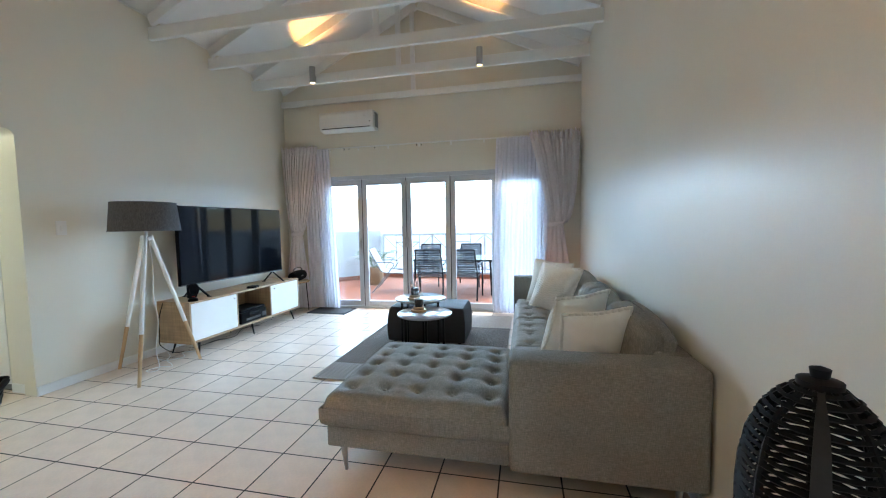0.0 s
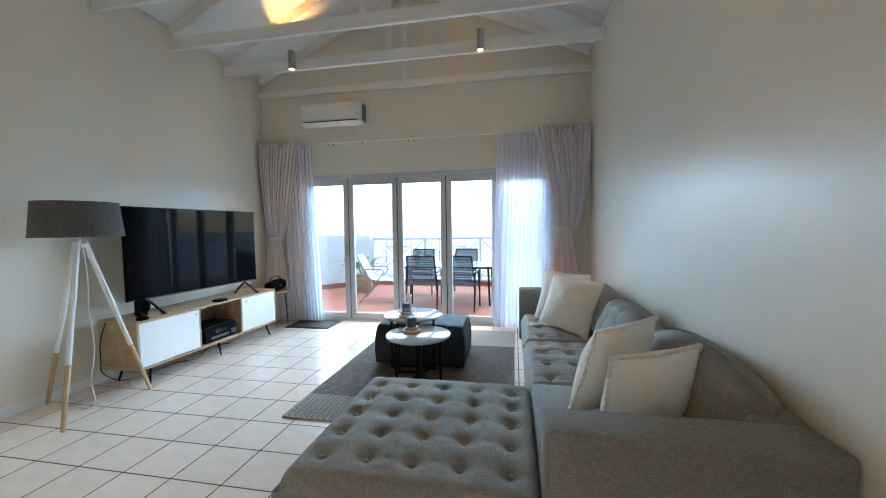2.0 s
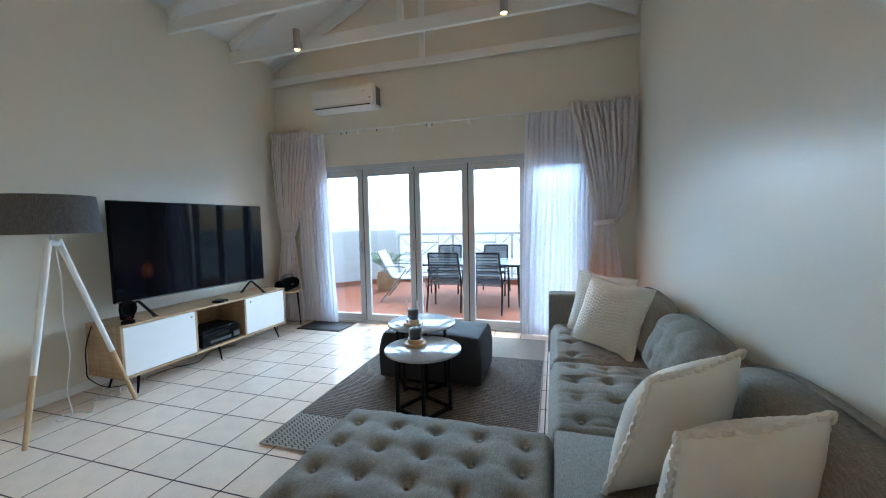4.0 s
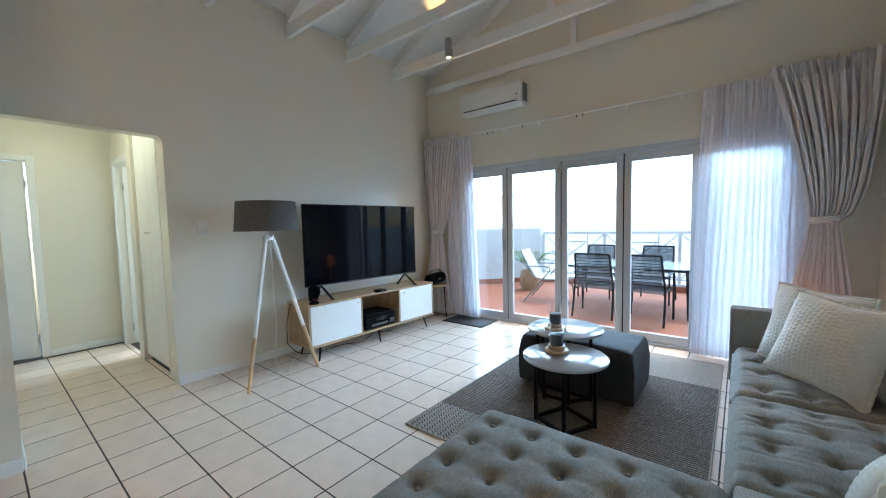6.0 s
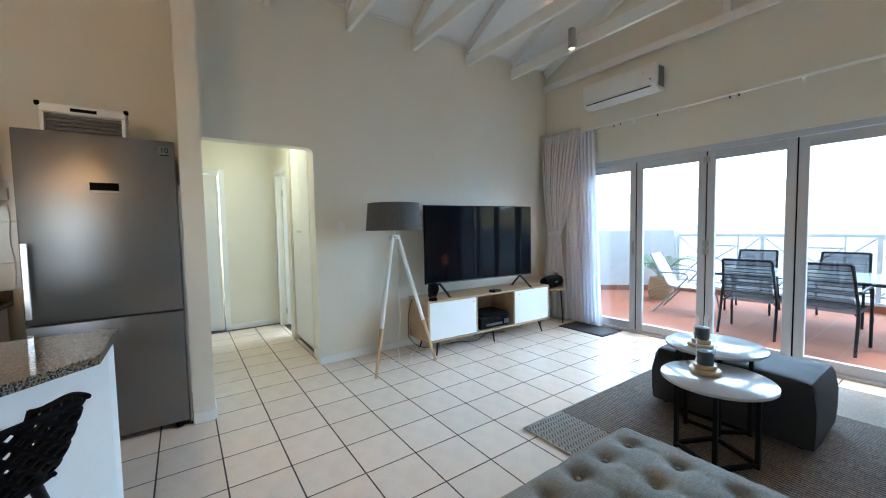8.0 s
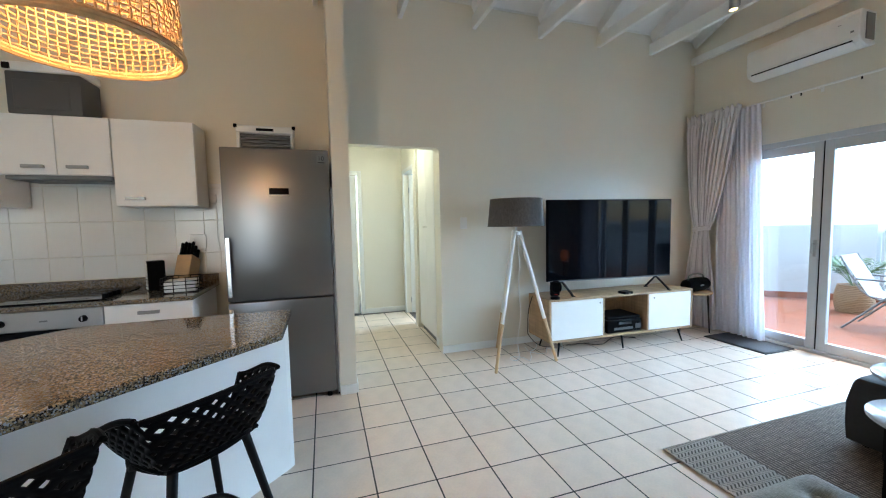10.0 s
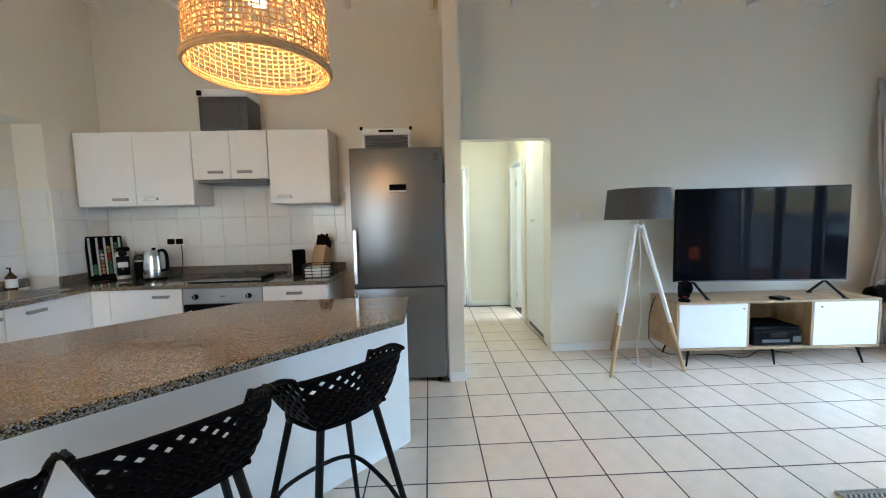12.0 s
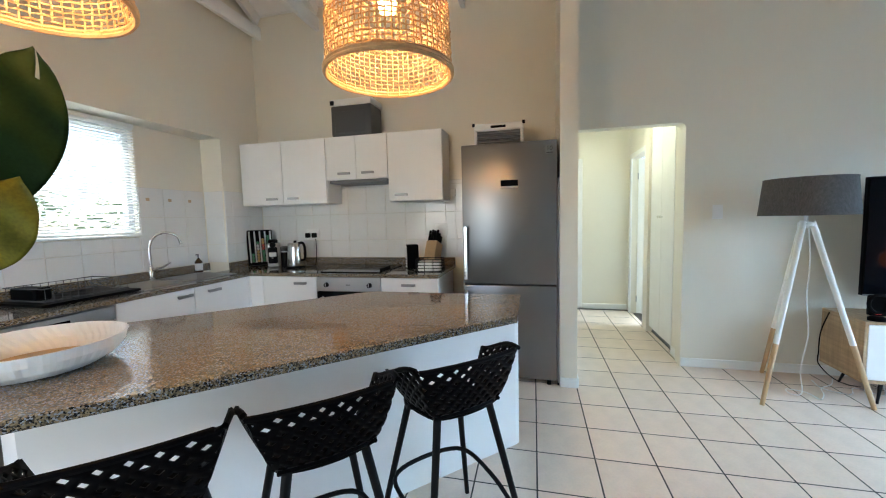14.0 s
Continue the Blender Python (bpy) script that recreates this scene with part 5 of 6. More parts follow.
part("dial", rod(B(), (0.03, 0, 0.222), (0.05, 0, 0.222), 0.03, 0.027, 20), BLACK_PLASTIC, cm, "", True)
part("spout", rod(B(), (0.06, 0, 0.104), (0.06, 0, 0.085), 0.010, seg=12), CHROME, cm)
part("drip_grid", box(B(), 0.0455, 0.10, -0.04, 0.04, 0.012, 0.022, 0.003), STEEL, cm)
cn = thing("milk_frother", (-3.40, -1.145, CT), "small black milk frother with a steel band", "milk frother")
part("jar", lathe(B(), [(0.043, 0), (0.045, 0.01), (0.045, 0.15), (0.042, 0.155)], 24), BLACK_PLASTIC, cn, "", True)
part("lid", lathe(B(), [(0.043, 0.1555), (0.045, 0.16), (0.045, 0.195), (0.03, 0.205)], 24), SMOKED, cn, "smoked clear lid", True)
part("band", lathe(B(), [(0.0455, 0.145), (0.0465, 0.15), (0.0455, 0.158)], 24, cap=False), STEEL, cn, "", True)
kt = thing("kettle", (-3.30, -0.955, CT), "brushed steel electric kettle with a black handle", "kettle", "", 75)
part("body", lathe(B(), [(0.082, 0.022), (0.084, 0.03), (0.080, 0.10), (0.072, 0.19), (0.068, 0.235), (0.06, 0.243), (0.012, 0.25)], 32), STEEL_BRIGHT, kt, "", True)
part("base", lathe(B(), [(0.085, 0), (0.085, 0.018), (0.07, 0.0215)], 32), BLACK_PLASTIC, kt, "", True)
part("lid_knob", lathe(B(), [(0.012, 0.2505), (0.016, 0.262), (0.01, 0.267)], 14), BLACK_PLASTIC, kt, "", True)
part("handle", tube(B(), smooth_path([(0.05, 0, 0.24), (0.10, 0, 0.245), (0.128, 0, 0.21), (0.132, 0, 0.13), (0.12, 0, 0.085), (0.078, 0, 0.075)], 5), 0.013, 10), BLACK_PLASTIC, kt, "", True)
part("spout", rod(B(), (-0.055, 0, 0.205), (-0.092, 0, 0.235), 0.024, 0.013, 12), STEEL_BRIGHT, kt, "", True)
part("cord", tube(B(), smooth_path([(0.05, 0.07, 0.008), (0.10, 0.13, 0.006), (0.06, 0.2, 0.04), (0.03, 0.24, 0.16), (0.02, 0.245, 0.27)], 5), 0.0035, 6), BLACK_PLASTIC, kt, "black mains cord", True)

kb = thing("knife_block", (-3.40, 0.40, CT), "wooden knife block with black-handled knives", "knife block", "", 78)
part("block", moved(box(B(), -0.055, 0.055, -0.065, 0.065, 0.0, 0.21, 0.004), pose(0, 0, 0.03, -24, 0, 0)), LIGHT_WOOD, kb)
part("foot", box(B(), -0.055, 0.055, -0.06, 0.14, 0, 0.028, 0.003), LIGHT_WOOD, kb)
for i in range(4):
    for j in range(3):
        part("knife_handle", moved(box(B(), -0.050 + 0.026 * i, -0.032 + 0.026 * i, -0.058 + 0.042 * j, -0.032 + 0.042 * j, 0.2105, 0.315 - 0.018 * j + 0.008 * (i % 2), 0.006), pose(0, 0, 0.03, -24, 0, 0)), BLACK_PLASTIC, kb)
wb = thing("wire_basket", (-3.17, 0.455, CT), "black wire basket holding white plates and napkins", "basket", "", 6)
bm = B()
for z in (0.004, 0.03, 0.055, 0.08, 0.105):
    tube(bm, [(-0.085, -0.11, z), (0.085, -0.11, z), (0.085, 0.11, z), (-0.085, 0.11, z)], 0.0045, 6, True)
for k in range(4):
    for q in (-1, 1):
        rod(bm, (-0.085 + 0.0567 * k, q * 0.11, 0.004), (-0.085 + 0.0567 * k, q * 0.11, 0.105), 0.003, seg=5)
        rod(bm, (q * 0.085, -0.11 + 0.0733 * k, 0.004), (q * 0.085, -0.11 + 0.0733 * k, 0.105), 0.003, seg=5)
part("wires", bm, BLACK_METAL, wb)
part("napkins", box(B(), -0.075, 0.075, -0.095, 0.095, 0.005, 0.085, 0.006), WHITE_PLASTIC, wb, "stack of white napkins")
tr = thing("letter_rack", (-3.33, 0.235, CT), "black box rack with a white slatted side", "rack", "", 24)
part("case", box(B(), -0.055, 0.045, -0.045, 0.06, 0.0, 0.215, 0.004), BLACK_PLASTIC, tr)
for k in range(8):
    part("slat", box(B(), -0.03, 0.046, -0.055, -0.0455, 0.012 + 0.025 * k, 0.026 + 0.025 * k, 0.002), WHITE_PLASTIC, tr, "white slat")


def wall_socket(y, z, w, label, n):
    e = thing("wall_socket", (XL + 0.009, y, z), label, "socket", "kitchen sockets")
    part("plate", box(B(), 0, 0.010, -w / 2, w / 2, -0.058, 0.058, 0.003, 2), WHITE_PLASTIC, e)
    for k in range(n):
        part("rocker", box(B(), 0.0105, 0.014, -w / 2 + 0.02 + 0.03 * k, -w / 2 + 0.038 + 0.03 * k, 0.0, 0.03, 0.002), WHITE_PLASTIC, e)
    return e


ws = wall_socket(-0.935, 1.18, 0.15, "white double wall socket with two black plugs", 2)
for y in (-0.045, 0.03):
    part("plug", box(B(), 0.0105, 0.055, y - 0.022, y + 0.022, -0.03, 0.02, 0.008, 2), BLACK_PLASTIC, ws, "black plug")
wall_socket(0.455, 1.21, 0.12, "white isolator switch on the tiled wall", 1)

# wall cupboards
def wall_unit(y0, y1, z0, doors, label):
    e = thing("wall_cupboard", (-3.30, (y0 + y1) / 2, z0), label, "cupboard", "white wall cupboards")
    h, t = (y1 - y0) / 2, 2.10 - z0
    part("carcass", box(B(), -0.285, -0.02, -h, h, 0, t), WHITE_MELAMINE, e)
    n = len(doors)
    for i, k in enumerate(doors):
        a, b = -h + 2 * h * i / n + 0.002, -h + 2 * h * (i + 1) / n - 0.002
        d = part("door", box(B(), -0.0195, 0, a, b, 0.002, t - 0.002, 0.002), WHITE_MELAMINE, e)
        bar_handle(0.0, k, 0.055, "y", d)


wall_unit(-1.53, -0.585, 1.49, (-0.12, 0.12), "white two-door wall cupboard in the kitchen corner")
wall_unit(-0.58, 0.04, 1.70, (-0.12, 0.12), "short white two-door wall cupboard above the hob")
wall_unit(0.045, 0.55, 1.485, (-0.13,), "white single-door wall cupboard beside the fridge")
hd = thing("cooker_hood", (-3.47, -0.27, 1.672), "slim white cooker hood under the short cupboard", "cooker hood")
part("body", box(B(), -0.115, 0.145, -0.29, 0.29, 0, 0.0275, 0.004), GREY_PLASTIC, hd)
part("filter", box(B(), -0.12, 0.10, -0.26, 0.26, -0.004, -0.0005), GREY_PLASTIC, hd, "grey filter")

cbx = thing("cool_box", (-3.42, -0.31, 2.10), "grey plastic cool box with a white lid on the cupboards", "cool box", "", 0)
bm = B()
prism(bm, [(-0.13 - 0.0, -0.19), (0.12, -0.19), (0.12, 0.21), (-0.13, 0.21)], 0.0, 0.275, 0.012)
part("body", bm, DARK_GREY, cbx, "", True)
part("recess", box(B(), 0.1205, 0.126, -0.15, 0.15, 0.03, 0.22, 0.003), DARK_GREY, cbx)
part("lid", box(B(), -0.135, 0.125, -0.195, 0.215, 0.2755, 0.335, 0.012, 2), WHITE_PLASTIC, cbx, "white lid", True)
part("latch", box(B(), 0.126, 0.136, -0.19, -0.15, 0.28, 0.32, 0.003), BLACK_PLASTIC, cbx)

# fridge
fr = thing("fridge", (-2.99, 1.136, 0), "tall brushed-steel fridge freezer beside the stub wall", "fridge")
part("cabinet", box(B(), -0.60, -0.06, -0.355, 0.355, 0.03, 1.865, 0.004), GREY_PLASTIC, fr)
d1 = part("fridge_door", box(B(), -0.058, 0, -0.358, 0.358, 0.795, 1.875, 0.008, 2), FRIDGE, fr, "steel upper door", True)
d2 = part("freezer_door", box(B(), -0.058, 0, -0.358, 0.358, 0.045, 0.783, 0.008, 2), FRIDGE, fr, "steel lower door", True)
part("display", box(B(), 0.0005, 0.002, -0.055, 0.075, 1.55, 1.595), SCREEN, d1, "black display")
part("display_strip", box(B(), 0.0005, 0.003, -0.055, 0.075, 1.537, 1.549), CHROME, d1)
for dd, z0, z1 in ((d1, 0.83, 1.25), (d2, 0.40, 0.75)):
    bm = box(B(), 0.028, 0.042, -0.345, -0.318, z0, z1, 0.004)
    for z in (z0 + 0.03, z1 - 0.03):
        box(bm, 0.0, 0.028, -0.340, -0.323, z - 0.012, z + 0.012)
    part("handle", bm, STEEL_BRIGHT, dd, "vertical bar handle")
bd = part("badge", box(B(), 0.0005, 0.0015, 0.275, 0.335, 1.775, 1.84), GREY_PLASTIC, d1, "small guarantee sticker")
tx = bpy.data.curves.new("badge_text", "FONT")
tx.body, tx.size, tx.extrude, tx.align_x, tx.align_y = "10", 0.045, 0.0005, "CENTER", "CENTER"
to = new("badge_text", tx)
to.data.materials.append(BLACK_PLASTIC)
to.parent = bd
to.matrix_basis = Matrix.Translation((0.0024, 0.305, 1.813)) @ Matrix(((0, 0, 1, 0), (1, 0, 0, 0), (0, 1, 0, 0), (0, 0, 0, 1)))
part("badge_line", box(B(), 0.0016, 0.002, 0.282, 0.328, 1.780, 1.786), BLACK_PLASTIC, bd)
for y in (-0.3, 0.3):
    part("foot", rod(B(), (-0.04, y, 0), (-0.04, y, 0.044), 0.018, seg=12), BLACK_PLASTIC, fr)

bo = thing("folded_board", (-3.24, 1.505, 0), "slim white folded board standing between fridge and stub wall", "board")
part("panel", box(B(), -0.30, 0.235, -0.005, 0.005, 0.03, 1.60, 0.003), WHITE_PLASTIC, bo)
part("edge_strip", box(B(), 0.2355, 0.245, -0.006, 0.006, 0.03, 1.60, 0.002), STEEL, bo, "thin metal edge")
for x in (-0.25, 0.2):
    part("foot", box(B(), x - 0.02, x + 0.02, -0.006, 0.006, 0, 0.0295), BLACK_PLASTIC, bo)

cl = thing("cupboard_cable", (XL + 0.002, 0.585, 1.56), "small white junction box with a looped white cable", "cable")
part("junction_box", box(B(), 0.0, 0.03, -0.022, 0.022, -0.035, 0.035, 0.004), WHITE_PLASTIC, cl)
part("loop", tube(B(), smooth_path([(0.015, -0.01, -0.03), (0.02, -0.03, -0.085), (0.02, -0.09, -0.10), (0.02, -0.16, -0.085), (0.02, -0.18, -0.06)], 5), 0.004, 6), WHITE_PLASTIC, cl, "", True)
part("drop", tube(B(), smooth_path([(0.012, 0.01, -0.035), (0.016, 0.02, -0.15), (0.012, 0.012, -0.3), (0.014, 0.03, -0.45), (0.012, 0.02, -0.60)], 5), 0.003, 6), WHITE_PLASTIC, cl, "", True)

ht = thing("portable_heater", (-3.2, 1.05, 1.875), "white louvred heater lying on top of the fridge", "heater")
part("back", box(B(), -0.12, -0.02, -0.19, 0.19, 0.0, 0.19, 0.006), GREY_PLASTIC, ht)
part("rail", box(B(), -0.12, 0.02, -0.2, 0.2, 0.145, 0.20, 0.008), WHITE_PLASTIC, ht)
for y in (-0.195, 0.175):
    part("side", box(B(), -0.12, 0.02, y, y + 0.02, 0.0, 0.1445, 0.003), WHITE_PLASTIC, ht)
part("nameplate", box(B(), 0.0205, 0.022, -0.06, 0.06, 0.16, 0.18), BLACK_PLASTIC, ht)
for k in range(5):
    part("louvre", bar(B(), (0.0, -0.174, 0.018 + 0.027 * k), (0.0, 0.174, 0.018 + 0.027 * k), 0.022, 0.003, (0.6, 0, 1)), STEEL, ht)
for y in (-0.2, 0.2):
    part("corner_cap", box(B(), 0.0, 0.024, y - 0.012, y + 0.012, 0.18, 0.206, 0.004), BLACK_PLASTIC, ht)

# island
isl = thing("kitchen_island", (-1.4, 0.3, 0), "white kitchen island with a granite breakfast top", "kitchen island")
sh_ = lambda pts: [(x + 1.4, y - 0.3) for x, y in pts]
part("worktop", prism(B(), sh_([(-2.27, 1.25), (-1.79, 1.25), (-0.36, -0.19), (-1.06, -0.89), (-2.27, 0.32)]), 0.828, 0.862, 0.004), GRANITE, isl, "speckled brown granite top")
part("panel_front", prism(B(), sh_([(-2.205, 1.235), (-2.180, 1.218), (-0.80, -0.16), (-0.815, -0.175), (-2.205, 1.214)]), 0.0, 0.8275), WHITE_MELAMINE, isl, "plain white panel")
part("carcass", prism(B(), sh_([(-2.255, 1.21), (-2.21, 1.21), (-0.825, -0.18), (-1.08, -0.82), (-2.255, 0.345)]), 0.08, 0.8275), WHITE_MELAMINE, isl)
part("plinth", prism(B(), sh_([(-2.2, 1.15), (-2.17, 1.15), (-0.83, -0.22), (-1.05, -0.75), (-2.2, 0.4)]), 0.0, 0.0795), GREY_PLASTIC, isl)

bw = thing("bowl", (-0.915, -0.24, 0.862), "shallow white ribbed bowl with a wooden inside", "bowl")
bm = B()
R, n = 0.225, 96
prof = [(0.12, 0.0), (0.15, 0.004), (0.195, 0.03), (0.218, 0.06), (0.225, 0.09)]
rings = [[bm.verts.new(((r + (0.0025 if k % 2 else 0)) * math.cos(2 * math.pi * k / n), (r + (0.0025 if k % 2 else 0)) * math.sin(2 * math.pi * k / n), z)) for k in range(n)] for r, z in prof]
for a, b in zip(rings, rings[1:]):
    for k in range(n):
        bm.faces.new([a[k], a[(k + 1) % n], b[(k + 1) % n], b[k]])
bm.faces.new(rings[0])
part("outside", bm, WHITE_PLASTIC, bw, "ribbed white outside")
part("inside", lathe(B(), [(0.0, 0.008), (0.13, 0.010), (0.165, 0.018)], 64, cap=False), BOWL_WOOD, bw, "pale wooden inside", True)
bm = B()
prof = [(0.1645, 0.0175), (0.188, 0.034), (0.204, 0.050), (0.212, 0.066), (0.220, 0.092), (0.229, 0.092)]
rings = [[bm.verts.new(((r + (0.003 if (k + i_) % 2 else 0)) * math.cos(2 * math.pi * k / n), (r + (0.003 if (k + i_) % 2 else 0)) * math.sin(2 * math.pi * k / n), z)) for k in range(n)] for i_, (r, z) in enumerate(prof)]
for a, b in zip(rings, rings[1:]):
    for k in range(n):
        bm.faces.new([a[k], a[(k + 1) % n], b[(k + 1) % n], b[k]])
part("inner_rim", bm, WHITE_PLASTIC, bw, "dimpled white inner rim")


# bar stools
def bar_stool(at, rz, label):
    e = thing("bar_stool", at, label, "bar stool", "black bar stools", rz)
    # seat pan, open to +y
    bm = B()
    nr, na = 6, 40
    rings = []
    for i in range(nr + 1):
        f = i / nr
        row = []
        for k in range(na):
            t = 2 * math.pi * k / na
            c, s = math.cos(t), math.sin(t)
            sq = 1 / max(abs(c), abs(s)) ** 0.45
            row.append(bm.verts.new((0.158 * f * sq * c, 0.152 * f * sq * s, 0.605 + 0.035 * f ** 3 * (1 if s < 0.3 else 0.2) - 0.012 * (1 - f))))
        rings.append(row)
    for a, b in zip(rings[1:], rings[2:]):
        for k in range(na):
            bm.faces.new([a[k], a[(k + 1) % na], b[(k + 1) % na], b[k]])
    bmesh.ops.remove_doubles(bm, verts=rings[0], dist=0.0005)
    cen = bm.verts.new((0, 0, 0.593))
    for k in range(na):
        bm.faces.new([cen, rings[1][k], rings[1][(k + 1) % na]])
    for v in rings[0]:
        if v.is_valid and not v.link_faces:
            bm.verts.remove(v)
    ob = part("seat", bm, BLACK_PLASTIC, e, "", True)
    md = ob.modifiers.new("thickness", "SOLIDIFY")
    md.thickness = 0.012

    def shell(a, h):
        """A point of the back, a: angle from the middle of the back, h: 0 at the seat, 1 at the rim."""
        c, s = math.cos(a), math.sin(a)
        sq = 1 / max(abs(c), abs(s)) ** 0.72
        g = h ** 0.62
        wing = smooth_step(radians(50), radians(112), abs(a))
        return Vector(((0.145 + 0.082 * g) * s * sq, -(0.140 + 0.050 * g) * c * sq, 0.634 + (0.193 - 0.066 * wing) * h))
    A = radians(112)
    rim = [shell(-A + 2 * A * k / 44, 1.0) for k in range(45)]
    part("rim", tube(B(), rim, [0.003 + 0.006 * min(1, k / 4, (44 - k) / 4) for k in range(45)], 8), BLACK_PLASTIC, e, "", True)
    part("lower_rim", tube(B(), [shell(-A + 2 * A * k / 30, 0.02) for k in range(31)], 0.009, 6), BLACK_PLASTIC, e, "", True)
    # moulded sheet with diamond openings
    bm = B()
    ni, nj = 34, 9
    da, dh = A / ni * 2, 1 / nj
    seen = {}

    def at_node(u, v):
        u, v = max(-A, min(A, u)), max(0.0, min(1.0, v))
        k = (round(u, 4), round(v, 4))
        if k not in seen:
            seen[k] = bm.verts.new(shell(u, v))
        return seen[k]

    for i in range(ni + 1):
        for j in range(nj + 1):
            if (i + j) % 2:
                continue
            u, v = -A + da * i, dh * j
            out = [(u + da, v), (u, v + dh), (u - da, v), (u, v - dh)]
            solid = v < dh or v > 1 - dh or i in (0, ni)
            inn = [(u + 0.47 * (p - u), v + 0.47 * (q - v)) for p, q in out]
            for m in range(4):
                n2 = (m + 1) % 4
                loop = [out[m], out[n2]] + ([(u, v)] if solid else [inn[n2], inn[m]])
                vs = list(dict.fromkeys(at_node(*p) for p in loop))
                if len(vs) > 2 and bm.faces.get(vs) is None:
                    bm.faces.new(vs)
    sheet = part("lattice_back", bm, BLACK_PLASTIC, e, "diamond lattice back", True)
    sheet.modifiers.new("thickness", "SOLIDIFY").thickness = 0.007
    for sx in (-1, 1):
        for sy in (-1, 1):
            part("leg", rod(B(), (sx * 0.112, sy * 0.105, 0.622), (sx * 0.225, sy * 0.215, 0.0), 0.0145, 0.0105, 12), BLACK_METAL, e, "", True)
    z = 0.27
    f = 1 - z / 0.622
    w_, d_ = 0.135 + 0.09 * f, 0.13 + 0.085 * f
    loop = smooth_path([(-w_, -d_, z - 0.08), (-w_, -d_ + 0.15, z - 0.02), (-w_ + 0.02, d_ - 0.02, z), (0, d_ + 0.015, z + 0.01), (w_ - 0.02, d_ - 0.02, z), (w_, -d_ + 0.15, z - 0.02), (w_, -d_, z - 0.08)], 6)
    part("footrest", tube(B(), loop, 0.009, 8), BLACK_METAL, e, "", True)
    return e


st1 = bar_stool((-1.436, 1.0, 0), 135, "black moulded bar stool with a diamond lattice back")
for k in (1, 2):
    copy_thing(st1, pose(-1.436 + 0.345 * k - 0.022 * (k - 1), 1.0 - 0.345 * k + 0.022 * (k - 1), 0, 0, 0, 135))


# woven pendant lamps
def pendant(at, r, h, label):
    e = thing("pendant_lamp", at, label, "pendant lamp", "woven pendant lamps")

    def pr(v):
        return r * (1.0 - 0.06 * v - 0.32 * max(0, v - 0.45) ** 1.6)
    nv = 60
    for k in range(nv):
        t = 2 * math.pi * k / nv + 0.01 * math.sin(7 * k)
        part("cane", tube(B(), [((pr(q / 12) + 0.003 * (1 if (q + k) % 2 else -1)) * math.cos(t), (pr(q / 12) + 0.003 * (1 if (q + k) % 2 else -1)) * math.sin(t), h * q / 12) for q in range(13)], 0.0034, 4), RATTAN, e)
    for q in range(26):
        v = (q + 0.5) / 26
        if 0.60 < v < 0.72:
            continue
        rr = pr(v)
        part("woven_ring", tube(B(), [((rr + 0.003 * (1 if (k + q) % 2 else -1)) * math.cos(2 * math.pi * k / nv), (rr + 0.003 * (1 if (k + q) % 2 else -1)) * math.sin(2 * math.pi * k / nv), h * v + 0.0024 * math.sin(q * 5.3) * math.sin(6 * math.pi * k / nv)) for k in range(nv)], 0.0034, 4, True), RATTAN, e)
    for z, rr in ((0.0, pr(0)), (0.012, pr(0)), (h, pr(1))):
        part("bound_rim", tube(B(), [((rr + 0.004) * math.cos(2 * math.pi * k / 64), (rr + 0.004) * math.sin(2 * math.pi * k / 64), z) for k in range(64)], 0.008, 6, True), RATTAN, e, "bound rim", True)
    bm = B()
    for k in range(6):
        a = math.pi * k / 3
        rod(bm, (0.02 * math.cos(a), 0.02 * math.sin(a), h), (pr(1) * math.cos(a), pr(1) * math.sin(a), h), 0.003, seg=6)
    part("spider", bm, BLACK_METAL, e)
    part("socket", lathe(B(), [(0.022, h - 0.12), (0.022, h - 0.02), (0.012, h + 0.01)], 16), BLACK_PLASTIC, e, "", True)
    part("bulb", lathe(B(), [(0.0, h - 0.24), (0.03, h - 0.225), (0.036, h - 0.19), (0.018, h - 0.13), (0.0, h - 0.121)], 16, cap=False), BULB_BRIGHT, e, "glowing warm bulb", True)
    zc = EAVE + SLOPE * min(at[0] - XL, XR - at[0]) - at[2]
    part("cord", rod(B(), (0, 0, h), (0, 0, zc), 0.004, seg=6), BLACK_METAL, e)
    part("ceiling_cup", rod(B(), (0, 0, zc - 0.05), (0, 0, zc + 0.01), 0.05, seg=20), WHITE_PLASTIC, e)
    l = bpy.data.lights.new("pendant_bulb", "POINT")
    l.energy, l.color, l.shadow_soft_size = PENDANT_W, (1.0, 0.60, 0.26), 0.04
    new("pendant_bulb", l).location = (at[0], at[1], at[2] + h - 0.27)
    return e


pendant((-1.487, 0.785, 1.87), 0.238, 0.46, "woven rattan pendant lamp, lit, above the island")
pendant((-0.80, 0.04, 1.92), 0.238, 0.46, "woven rattan pendant lamp, lit, above the island end")

# leafy plant in a vase on the island
pv = thing("vase_plant", (-0.70, -0.34, 0.862), "large green strelitzia leaves in a white vase", "plant")
part("vase", lathe(B(), [(0.05, 0), (0.075, 0.02), (0.085, 0.1), (0.06, 0.2), (0.04, 0.25), (0.048, 0.28), (0.042, 0.28), (0.034, 0.25), (0.0, 0.2)], 28, cap=False), WHITE_PLASTIC, pv, "", True)


